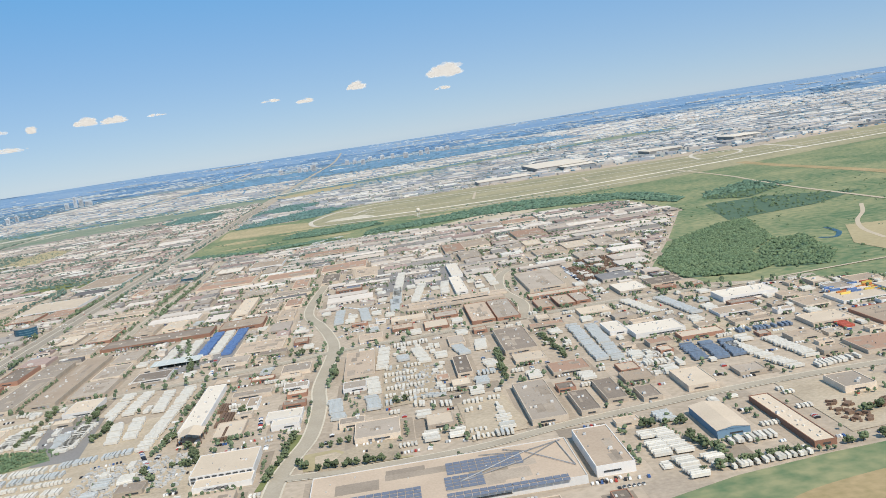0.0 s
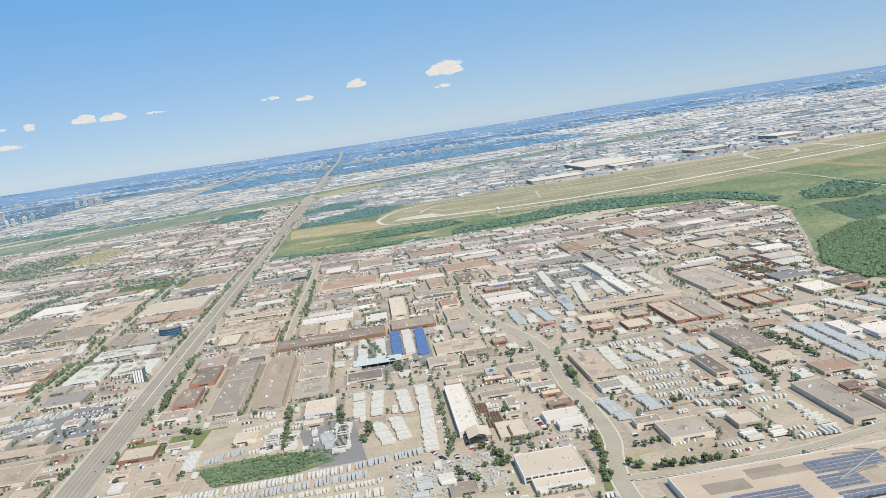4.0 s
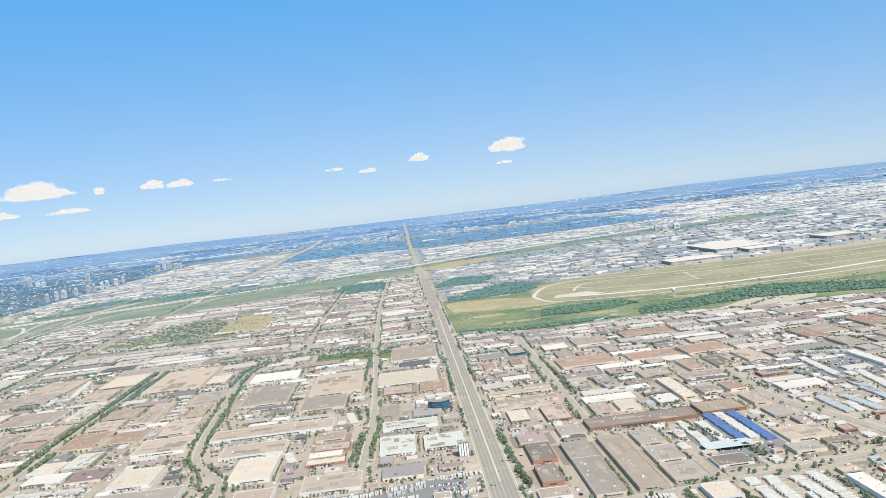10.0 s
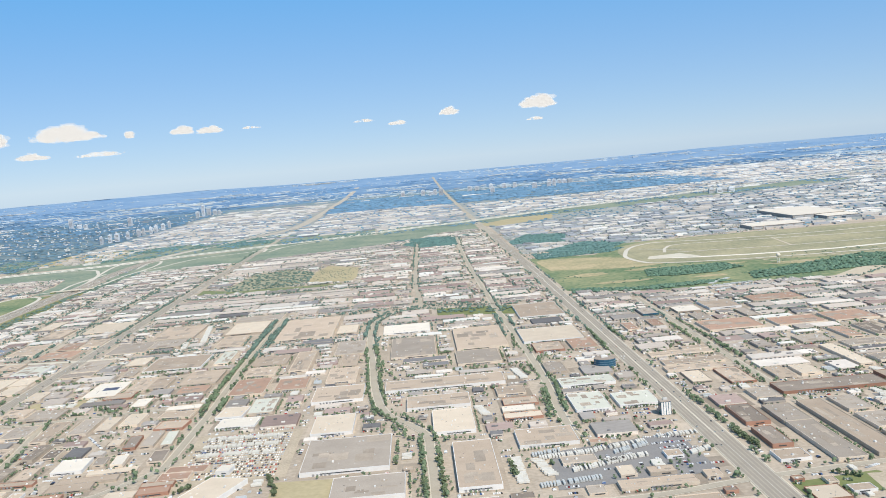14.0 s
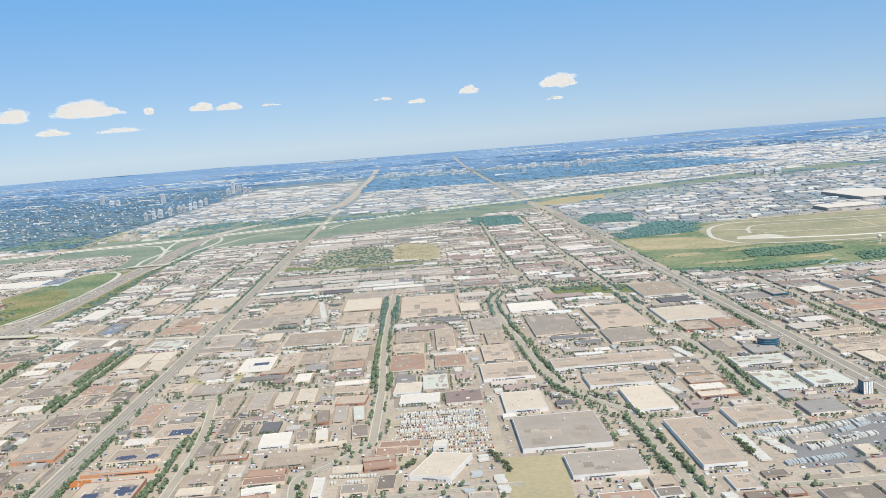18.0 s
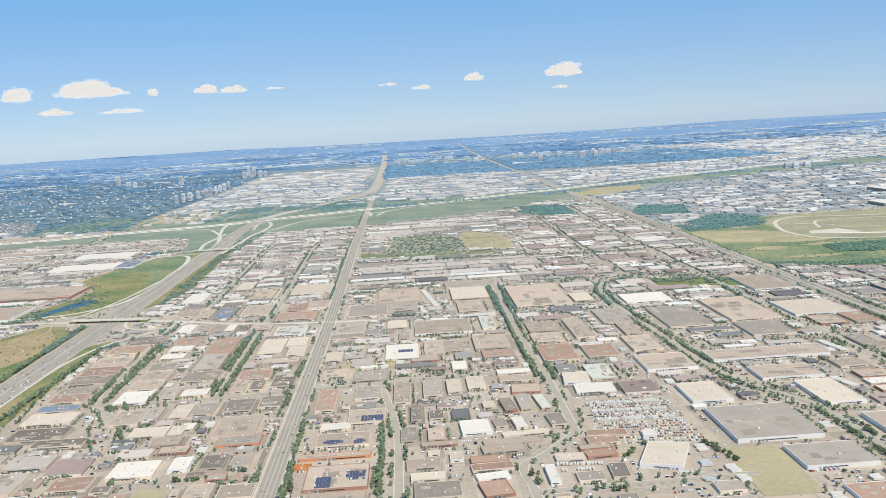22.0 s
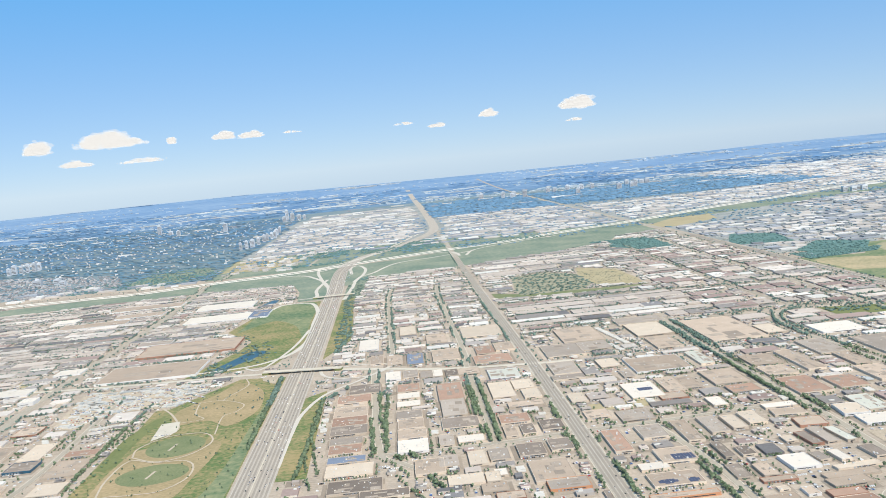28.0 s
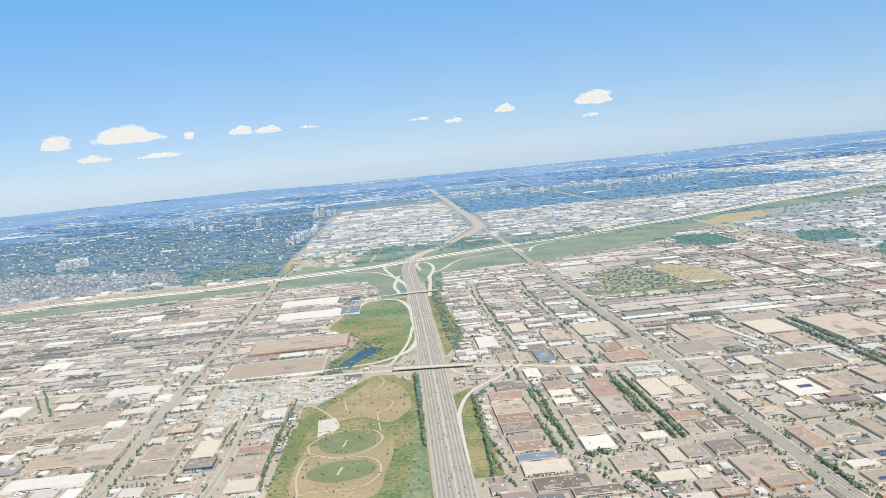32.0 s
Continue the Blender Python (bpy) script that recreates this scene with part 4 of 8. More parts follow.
hall(-334.1, 629.9, 24.3, 25.0, 1.01, "r", "n"); hall(-265.8, 507.4, 17.3, 32.6, 1.15, "w", "n"); hall(-268.6, 579.6, 12.0, 22.6, 1.3, "p", "n")
hall(-298.8, 422.9, 8.4, 33.0, 1.3, "r", "n"); hall(-280.9, 431.1, 11.8, 20.0, 1.3, "g", "n"); hall(-265.8, 426.7, 7.4, 32.7, 1.3, "t", "n")
hall(-252.2, 431.4, 8.4, 26.1, 1.3, "g", "n"); hall(-242.3, 432.3, 6.8, 21.1, 1.3, "p", "n"); hall(-232.3, 436.1, 8.2, 19.5, 1.3, "p", "n")
hall(-260.0, 394.4, 4.4, 21.1, 1.3, "d", "n"); hall(-251.8, 390.2, 6.0, 11.9, 1.15, "d", "n"); hall(-263.2, 366.5, 6.0, 16.4, 1.15, "d", "n")
hall(-252.7, 365.0, 6.5, 14.4, 1.15, "t", "n"); hall(-218.1, 517.1, 18.9, 32.3, 1.3, "t", "n"); hall(-217.3, 489.3, 15.1, 14.8, 1.15, "r", "n")
hall(-237.8, 469.7, 7.4, 16.4, 1.15, "w", "n"); hall(-297.9, 470.6, 12.3, 14.8, 1.01, "t", "n"); hall(-280.9, 461.7, 16.2, 18.8, 1.01, "g", "n")
hall(-211.3, 420.3, 12.7, 13.0, 1.3, "t", "k", -5); hall(-213.6, 439.2, 14.9, 10.2, 1.15, "t", "n", -6); hall(-214.6, 400.0, 5.5, 22.3, 1.3, "g", "n", 1)
hall(-221.8, 397.3, 5.0, 18.0, 1.3, "d", "k", 4); hall(-229.4, 399.8, 5.4, 8.4, 1.01, "p", "n", 1); hall(-207.2, 399.2, 4.6, 20.8, 1.15, "l", "n", 4)
hall(-205.3, 373.0, 6.1, 15.1, 1.3, "d", "n", 3); hall(-237.3, 370.1, 11.6, 16.1, 1.44, "w", "w", 2); hall(-227.5, 373.6, 4.7, 10.7, 1.15, "g", "n", 5)
hall(-219.9, 372.2, 4.7, 12.6, 1.3, "w", "n", 4); hall(-218.7, 359.5, 18.3, 4.8, 1.01, "p", "n", 5); hall(-225.1, 351.1, 21.4, 6.3, 1.01, "t", "n", 5)
hall(-229.1, 343.7, 15.7, 8.4, 1.01, "t", "n", 5); hall(-235.2, 332.6, 13.1, 7.0, 1.15, "r", "k", 1); hall(-234.9, 325.0, 14.3, 6.7, 1.15, "r", "n", 3)
hall(-235.4, 315.9, 11.2, 5.4, 1.15, "w", "w", 8); hall(-235.4, 304.6, 9.5, 13.2, 1.15, "r", "k", 8); hall(-207.2, 329.0, 10.4, 7.1, 1.15, "p", "n")
hall(-196.3, 330.7, 10.9, 7.0, 1.3, "r", "k", 6); hall(-196.7, 337.9, 11.5, 4.9, 1.15, "t", "k", 2); hall(-192.5, 345.2, 11.3, 8.9, 1.15, "r", "n")
hall(-189.6, 352.2, 14.8, 7.5, 1.15, "r", "n", -4); hall(-215.7, 313.5, 3.6, 15.9, 1.44, "w", "w"); hall(-203.6, 309.7, 8.9, 8.3, 1.01, "g", "n", -1)
hall(-193.4, 313.1, 5.8, 13.2, 1.15, "d", "n", -3); hall(-195.7, 288.9, 5.9, 6.5, 1.15, "d", "n", -3); hall(-184.9, 286.1, 11.1, 5.4, 1.15, "t", "n", -7)
hall(-175.2, 323.9, 14.3, 23.4, 1.9, "p", "w", -21); hall(-174.9, 347.2, 4.9, 7.0, 1.73, "w", "w", -8); hall(-187.1, 431.7, 11.8, 17.3, 1.58, "p", "w", -5)
hall(-182.0, 414.7, 17.0, 14.2, 1.01, "w", "w", -3); hall(-139.7, 396.6, 16.8, 27.7, 1.44, "p", "w"); hall(-280.3, 394.5, 15.1, 18.9, 1.3, "t", "n")
hall(-292.4, 383.6, 12.1, 8.5, 1.01, "w", "n"); hall(-288.4, 366.3, 20.2, 15.4, 1.15, "t", "n"); hall(-290.2, 347.7, 26.1, 4.9, 1.3, "t", "o")
hall(-288.1, 325.3, 21.6, 22.7, 1.3, "t", "k"); hall(-342.8, 457.6, 6.1, 19.8, 1.15, "t", "n"); hall(-334.2, 457.7, 6.7, 16.7, 1.15, "d", "n")
hall(-322.2, 460.4, 10.9, 16.9, 1.3, "d", "n"); hall(-338.3, 478.5, 15.0, 16.3, 1.15, "r", "n"); hall(-329.2, 374.4, 16.6, 12.7, 1.3, "g", "o")
hall(-374.8, 420.3, 8.7, 16.4, 1.3, "g", "n"); hall(-346.6, 350.3, 6.9, 13.5, 1.3, "w", "w"); hall(-334.7, 350.4, 8.6, 14.6, 1.15, "d", "n")
hall(-324.6, 349.2, 7.3, 10.7, 1.15, "g", "n"); hall(-316.9, 351.9, 2.6, 19.9, 1.15, "d", "n"); hall(-334.3, 321.4, 9.1, 11.6, 1.15, "t", "n")
hall(-321.3, 318.2, 12.1, 12.4, 1.3, "t", "n"); hall(-358.2, 379.2, 10.8, 10.5, 1.15, "t", "n"); hall(-353.1, 367.8, 11.3, 8.5, 1.15, "t", "k")
hall(-357.6, 392.7, 6.3, 12.6, 1.15, "p", "n"); hall(-353.9, 397.3, 5.4, 8.8, 1.15, "w", "n"); hall(-252.0, 353.7, 13.4, 5.1, 1.01, "t", "k")
hall(-258.3, 332.7, 12.0, 9.3, 1.15, "t", "n"); hall(-257.0, 319.9, 11.8, 6.6, 1.15, "p", "n"); hall(-254.2, 306.4, 15.2, 13.8, 1.3, "d", "n")
hall(-265.9, 636.6, 20.2, 27.6, 1.3, "g", "n"); hall(-267.9, 678.6, 28.5, 51.7, 1.3, "t", "n"); hall(-221.8, 623.8, 16.6, 36.0, 1.3, "t", "n")
hall(-219.5, 673.2, 25.2, 46.5, 1.3, "p", "n"); hall(-217.5, 711.0, 33.6, 25.6, 1.3, "g", "n"); hall(-175.3, 648.0, 36.0, 78.3, 1.44, "t", "n")
hall(-148.7, 630.5, 12.9, 29.4, 1.3, "p", "n"); hall(-142.8, 564.7, 16.6, 39.7, 1.3, "g", "n"); hall(-141.1, 528.3, 9.2, 30.6, 1.3, "t", "n")
hall(-142.6, 491.9, 14.9, 32.1, 1.3, "t", "n"); hall(-141.5, 450.6, 23.5, 28.7, 1.44, "t", "w"); hall(-185.8, 547.1, 18.5, 25.0, 1.15, "t", "n")
hall(-167.6, 537.4, 10.1, 51.0, 1.3, "t", "n"); hall(-187.6, 518.5, 16.3, 20.8, 1.15, "t", "n"); hall(-187.7, 483.2, 17.2, 34.1, 1.3, "r", "n")
hall(-166.6, 480.8, 15.3, 24.2, 1.3, "r", "n"); hall(-242.3, 565.1, 32.4, 37.0, 1.3, "t", "w"); hall(-215.6, 568.6, 8.2, 35.6, 1.3, "l", "n")
hall(-249.0, 512.2, 10.3, 32.2, 1.15, "t", "n"); hall(-239.1, 512.6, 9.8, 24.2, 1.15, "t", "n"); hall(-254.1, 490.0, 14.1, 12.4, 1.01, "t", "k")
hall(-264.7, 546.7, 6.1, 15.5, 1.15, "g", "n"); hall(-213.2, 451.5, 16.0, 7.7, 1.15, "w", "n"); hall(-174.8, 440.3, 11.4, 26.7, 1.3, "l", "n")
hall(-106.7, 550.9, 24.7, 56.7, 1.3, "g", "n"); hall(-110.7, 614.7, 28.9, 28.7, 1.15, "w", "w"); hall(-24.5, 641.6, 28.8, 52.9, 1.44, "t", "w")
hall(-29.1, 552.4, 33.2, 39.5, 1.44, "p", "w"); hall(-68.7, 562.2, 28.2, 64.6, 1.44, "t", "n"); hall(-72.9, 508.0, 22.6, 33.9, 1.3, "g", "n")
hall(-34.7, 517.6, 15.2, 21.9, 1.15, "t", "k"); hall(-16.3, 518.6, 13.7, 25.6, 1.15, "r", "n"); hall(-38.8, 465.4, 9.4, 21.7, 1.3, "g", "n")
hall(-16.1, 394.8, 16.0, 20.3, 1.3, "l", "w"); hall(37.7, 597.6, 9.4, 22.5, 1.44, "g", "c"); hall(17.4, 554.1, 6.3, 22.3, 1.15, "r", "n")
hall(33.0, 559.1, 6.6, 20.3, 1.15, "r", "n"); hall(33.9, 483.2, 12.7, 6.9, 1.08, "t", "n"); hall(24.6, 474.0, 30.6, 8.7, 1.08, "t", "n")
hall(25.2, 454.0, 28.4, 10.1, 1.08, "t", "n"); hall(68.5, 534.0, 30.0, 29.0, 1.44, "r", "n"); hall(61.3, 594.7, 15.2, 19.8, 1.3, "w", "n")
hall(62.0, 566.2, 9.2, 19.8, 1.15, "g", "n"); hall(83.8, 601.8, 20.0, 29.3, 1.44, "t", "w"); hall(89.1, 565.9, 7.0, 25.1, 1.3, "g", "n")
hall(103.9, 528.6, 26.2, 22.6, 1.3, "r", "n"); hall(121.3, 610.8, 31.7, 20.5, 1.3, "r", "n"); hall(133.1, 529.9, 24.1, 26.5, 1.3, "r", "n")
hall(127.8, 488.6, 8.9, 30.3, 1.3, "d", "n"); hall(145.7, 493.6, 11.1, 30.0, 1.3, "t", "n"); hall(112.8, 486.9, 7.7, 26.6, 1.3, "r", "n")
hall(110.6, 461.1, 19.9, 13.0, 1.15, "g", "n"); hall(92.2, 479.0, 14.8, 16.3, 1.15, "g", "n"); hall(103.0, 426.8, 8.2, 13.9, 1.3, "g", "n")
hall(114.1, 428.4, 7.6, 17.7, 1.3, "r", "n"); hall(113.4, 400.0, 6.8, 20.7, 1.3, "t", "n"); hall(91.5, 438.5, 6.8, 44.7, 1.44, "p", "n")
hall(138.0, 445.0, 11.9, 9.8, 1.3, "t", "k"); hall(221.9, 625.2, 19.7, 26.5, 1.3, "t", "w"); hall(243.6, 626.1, 21.6, 21.3, 1.3, "r", "n")
hall(238.3, 552.3, 17.5, 31.6, 1.3, "r", "n"); hall(206.3, 542.6, 14.7, 29.6, 1.3, "t", "n"); hall(193.6, 537.1, 11.0, 32.4, 1.3, "r", "n")
hall(198.9, 498.8, 10.6, 25.5, 1.3, "g", "n"); hall(233.0, 505.6, 9.0, 17.8, 1.3, "p", "n"); hall(223.6, 503.5, 8.2, 17.6, 1.15, "g", "n")
hall(252.4, 474.9, 17.6, 23.3, 1.15, "p", "n"); hall(274.9, 482.1, 11.7, 15.1, 2.16, "d", "n"); hall(263.3, 468.8, 11.1, 26.8, 1.3, "g", "n")
hall(235.3, 465.7, 15.2, 19.1, 1.15, "t", "n"); hall(248.8, 435.0, 13.0, 15.9, 1.15, "g", "n"); hall(187.3, 450.9, 5.2, 37.8, 1.44, "w", "w")
hall(185.5, 407.3, 4.9, 41.8, 1.44, "w", "w"); hall(181.1, 364.7, 37.6, 5.9, 1.15, "t", "n"); hall(182.5, 374.9, 38.7, 5.5, 1.15, "t", "n")
hall(187.3, 339.2, 8.2, 34.5, 1.3, "t", "k"); hall(195.8, 338.7, 8.0, 35.2, 1.3, "g", "k"); hall(218.1, 353.9, 21.2, 6.8, 1.15, "p", "k")
hall(209.9, 335.5, 5.2, 16.8, 1.15, "t", "k"); hall(217.4, 337.0, 6.1, 17.4, 1.15, "t", "k"); hall(223.3, 337.7, 5.0, 16.8, 1.15, "g", "k")
hall(269.6, 300.3, 17.8, 12.0, 1.73, "w", "w"); hall(217.2, 387.9, 14.4, 43.5, 1.3, "g", "n"); hall(242.4, 341.3, 10.3, 17.3, 1.3, "w", "n")
hall(-399.4, 606.6, 9.3, 22.2, 1.44, "w", "w"); hall(-378.2, 602.6, 8.8, 19.1, 1.15, "g", "n"); hall(-371.5, 602.8, 6.4, 19.7, 1.15, "w", "n")
hall(-362.6, 599.8, 7.7, 18.4, 1.15, "d", "n"); hall(-352.2, 599.0, 13.6, 17.3, 1.15, "t", "n"); hall(-332.2, 581.1, 18.0, 23.4, 1.3, "l", "w")
hall(-417.4, 723.6, 14.4, 40.1, 1.3, "w", "w"); hall(-387.9, 769.4, 12.9, 38.3, 1.15, "p", "n"); hall(-363.5, 658.7, 18.2, 37.6, 1.15, "t", "n")
hall(-336.5, 660.1, 12.6, 25.6, 1.15, "r", "n"); hall(-322.8, 666.9, 12.8, 25.8, 1.15, "t", "n"); hall(-367.1, 722.0, 15.2, 36.4, 1.15, "t", "n")
hall(-332.7, 734.0, 29.5, 41.3, 1.15, "p", "n"); hall(-295.8, 579.4, 15.9, 33.1, 1.3, "g", "n"); hall(-287.7, 631.6, 24.7, 37.9, 1.3, "g", "n")
hall(-297.3, 555.3, 18.8, 11.8, 1.15, "g", "n"); hall(-301.1, 505.3, 8.6, 17.7, 1.3, "p", "n"); hall(-563.6, 795.0, 77.8, 53.7, 1.73, "t", "k")
hall(-573.0, 706.0, 70.6, 53.3, 1.73, "t", "w"); hall(-569.3, 949.3, 61.1, 38.0, 1.73, "w", "w"); hall(-529.3, 954.1, 18.5, 45.0, 1.58, "B", "w")
hall(-575.5, 1037.8, 59.0, 40.2, 1.58, "w", "w"); hall(-672.5, 1096.3, 77.3, 32.6, 1.58, "t", "w"); hall(-665.4, 1034.8, 49.7, 26.2, 1.44, "t", "w")
hall(-744.4, 1042.1, 25.5, 25.2, 1.44, "w", "w"); hall(-602.6, 835.8, 27.6, 19.0, 1.44, "g", "w"); hall(-702.2, 994.7, 68.8, 29.7, 1.44, "t", "w")
hall(-660.0, 519.5, 47.6, 24.3, 1.58, "t", "n"); hall(-661.0, 482.0, 41.3, 16.3, 1.58, "w", "w"); hall(-668.7, 680.2, 35.7, 19.5, 1.58, "w", "w")
hall(-640.2, 645.1, 10.1, 13.0, 2.59, "w", "w"); hall(-680.5, 606.9, 28.6, 36.2, 1.44, "t", "n"); hall(-716.3, 597.3, 24.8, 23.8, 1.44, "t", "n")
hall(-709.1, 561.2, 10.1, 20.1, 1.3, "t", "n"); hall(-692.8, 565.4, 13.5, 15.4, 1.3, "d", "n"); hall(-672.6, 561.1, 16.0, 15.0, 1.3, "d", "n")
hall(-648.3, 565.0, 13.9, 28.3, 1.3, "t", "w"); hall(-612.1, 516.5, 17.4, 27.1, 1.3, "t", "n"); hall(-610.3, 487.2, 19.1, 23.7, 1.3, "t", "n")
hall(-586.1, 486.9, 14.2, 16.5, 1.3, "d", "c"); hall(-610.3, 562.6, 14.7, 18.2, 1.15, "t", "k"); hall(-587.8, 513.3, 12.0, 30.8, 1.15, "p", "n")
hall(-560.4, 476.0, 16.8, 27.6, 1.3, "t", "n"); hall(-561.1, 501.9, 16.7, 10.3, 1.15, "r", "n"); hall(-558.9, 443.8, 15.2, 18.0, 1.15, "p", "n")
hall(-589.5, 449.9, 15.6, 12.7, 1.15, "t", "n"); hall(-714.5, 677.4, 15.2, 17.4, 1.15, "p", "n"); hall(-706.3, 653.2, 15.9, 17.4, 1.15, "w", "n")
hall(-741.5, 652.4, 16.5, 24.6, 1.3, "w", "w"); hall(-766.8, 724.4, 17.9, 24.0, 1.3, "t", "w"); hall(-774.5, 776.4, 23.0, 27.6, 1.3, "t", "w")
hall(-743.1, 775.6, 21.7, 17.8, 1.3, "w", "w"); hall(-767.4, 811.8, 24.8, 24.4, 1.3, "w", "w"); hall(-644.0, 741.1, 20.2, 19.0, 1.3, "w", "w")
hall(117.8, 198.0, 12.6, 5.6, 1.2, "p", "w"); hall(-362.8, 347.5, 16.5, 17.0, 1.2, "w", "n")

# ---- rows of trailers, cars and trees ----
TRAILERS, CARS, TREES = [], [], []
def line_of(x0, y0, x1, y1, step):
    n = max(1, int(math.hypot(x1 - x0, y1 - y0) / step))
    return [(x0 + (x1 - x0) * (k + 0.5) / n, y0 + (y1 - y0) * (k + 0.5) / n) for k in range(n)]
rr = random.Random(11)
def trow(x0, y0, x1, y1, way, colour):
    """Parked trailers side by side; way: the axis that each one points along."""
    for x, y in line_of(x0, y0, x1, y1, 0.95):
        if rr.random() < 0.9:
            TRAILERS.append((x + rr.uniform(-0.3, 0.3), y + rr.uniform(-0.1, 0.1), (0 if way == "x" else 90) + rr.uniform(-2, 2), colour))
def krow(x0, y0, x1, y1):
    a = math.degrees(math.atan2(y1 - y0, x1 - x0))
    for x, y in line_of(x0, y0, x1, y1, 0.8):
        if rr.random() < 0.82:
            CARS.append((x, y, a + 90 + rr.uniform(-3, 3)))
def tree(x0, y0, x1, y1):
    for x, y in line_of(x0, y0, x1, y1, 1.7):
        if rr.random() < 0.86:
            TREES.append((x + rr.uniform(-0.6, 0.6), y + rr.uniform(-0.6, 0.6), rr.uniform(0.6, 1.1)))
trow(205, 186, 205, 170, "x", "w"); trow(208, 186, 209, 170, "x", "w"); trow(207, 169, 208, 158, "x", "w"); trow(212, 169, 213, 161, "x", "w")
trow(214, 161, 230, 162, "y", "w"); trow(218, 173, 227, 173, "y", "w"); trow(254, 243, 256, 220, "x", "w"); trow(244, 244, 249, 213, "x", "w")
trow(253, 212, 264, 214, "y", "w"); trow(234, 250, 233, 233, "x", "b"); trow(239, 250, 238, 231, "x", "b"); trow(244, 248, 242, 231, "x", "b")
trow(212, 296, 211, 247, "x", "s"); trow(217, 292, 215, 246, "x", "s"); trow(250, 255, 265, 254, "y", "b"); trow(218, 238, 228, 236, "y", "w")
trow(153, 306, 152, 278, "x", "w"); trow(156, 307, 167, 307, "y", "w"); trow(163, 298, 165, 278, "x", "w"); trow(175, 296, 177, 280, "x", "s")
trow(139, 251, 141, 232, "x", "s"); trow(149, 249, 150, 236, "x", "s"); trow(160, 235, 169, 230, "y", "w"); trow(163, 241, 167, 239, "x", "s")
trow(175, 255, 183, 255, "y", "s"); trow(149, 269, 150, 251, "x", "w"); trow(183, 297, 182, 281, "x", "w"); trow(182, 269, 183, 259, "x", "w")
trow(79, 263, 82, 244, "x", "w"); trow(84, 266, 86, 246, "x", "w"); trow(93, 270, 92, 233, "x", "w"); trow(74, 298, 74, 273, "x", "w")
trow(80, 297, 79, 272, "x", "w"); trow(87, 294, 88, 269, "x", "w"); trow(93, 296, 93, 271, "x", "w"); trow(69, 269, 70, 246, "x", "w")
trow(49, 269, 51, 255, "x", "w"); trow(55, 264, 56, 252, "x", "w"); trow(65, 261, 67, 248, "x", "s"); trow(88, 386, 88, 343, "x", "B")
trow(92.5, 384, 92.5, 342, "x", "w"); trow(97.6, 385, 97, 338, "x", "B"); trow(76, 378, 75, 343, "x", "w"); trow(82, 374, 82, 342, "x", "w")
trow(32, 297, 49, 290, "y", "w"); trow(-72, 332, -72, 305, "x", "w"); trow(-65, 328, -62, 310, "x", "w"); trow(-66, 333, -55, 336, "y", "s")
trow(-46, 318, -28, 323, "y", "w"); trow(-67, 301, -47, 304, "y", "s"); trow(-44, 333, -25, 338, "y", "w"); trow(-64, 329, -44, 332, "y", "w")
trow(-38, 328, -25, 335, "y", "s"); trow(-55, 313, -36, 320, "y", "w"); trow(-20, 342, -5, 343, "y", "w"); trow(-14, 320, -6, 324, "y", "w")
trow(-213, 324, -197, 322, "y", "v"); trow(-212, 318, -200, 317, "y", "v"); trow(-157, 312, -156, 296, "x", "w"); trow(-169, 307, -167, 299, "x", "s")
trow(163, 472, 159, 402, "x", "w"); trow(160, 425, 159, 385, "x", "s"); trow(171, 428, 166, 384, "x", "w"); trow(181, 424, 179, 394, "x", "w")
trow(200, 425, 200, 391, "x", "w"); trow(169, 486, 191, 473, "y", "w"); trow(201, 325, 220, 322, "y", "w"); trow(136, 390, 136, 361, "x", "s")
trow(145, 387, 147, 359, "x", "s"); trow(158, 397, 158, 371, "x", "s"); trow(-594, 624, -575, 590, "x", "w"); trow(-575, 551, -552, 557, "y", "w")
trow(-590, 647, -554, 651, "y", "s"); trow(-593, 539, -579, 504, "x", "w"); trow(-695, 581, -667, 588, "y", "w"); trow(-58, 473, -55, 451, "x", "w")
trow(-80, 407, -77, 391, "x", "w"); trow(-258, 657, -251, 614, "x", "w"); trow(-251, 699, -243, 634, "x", "w"); trow(106, 692, 125, 712, "x", "s")
trow(102, 663, 132, 671, "y", "s"); trow(104, 681, 134, 685, "y", "s"); trow(246, 317, 249, 285, "x", "s"); trow(235, 323, 239, 296, "x", "w")
trow(28, 228, 72, 230, "y", "w"); trow(30, 222, 76, 224, "y", "s"); trow(32, 216, 80, 218, "y", "v"); trow(30, 210, 80, 211, "y", "w"); trow(30, 204, 80, 205, "y", "s")
trow(29, 249, 29, 266, "x", "w"); trow(33, 253, 43, 259, "y", "s"); trow(44, 256, 53, 258, "y", "v"); trow(40, 278, 52, 280, "y", "v"); trow(49, 254, 51, 274, "x", "w"); trow(54, 257, 56, 268, "x", "w")
trow(68.5, 244, 70.5, 268, "x", "w"); trow(73, 231, 90, 234, "y", "s")
krow(-25, 343, -5, 337); krow(-17, 327, -6, 326); krow(-22, 370, -14, 374); krow(-20, 362, -11, 364)
krow(-24, 334, -16, 335); krow(-192, 390, -157, 393); krow(-186, 393, -156, 400); krow(-194, 377, -162, 377)
krow(-194, 373, -169, 373); krow(-178, 308, -168, 310); krow(-193, 361, -169, 358); krow(-181, 292, -169, 294)
krow(186, 164, 196, 165); krow(189, 164, 200, 163); krow(193, 160, 200, 160); krow(80, 225, 90, 227)
krow(81, 220, 92, 217); krow(99, 215, 107, 220); krow(101, 210, 109, 210); krow(91, 236, 100, 210)
krow(111, 221, 124, 212); krow(-22, 343, -7, 345); krow(-22, 334, -9, 334); krow(-19, 324, -6, 324)
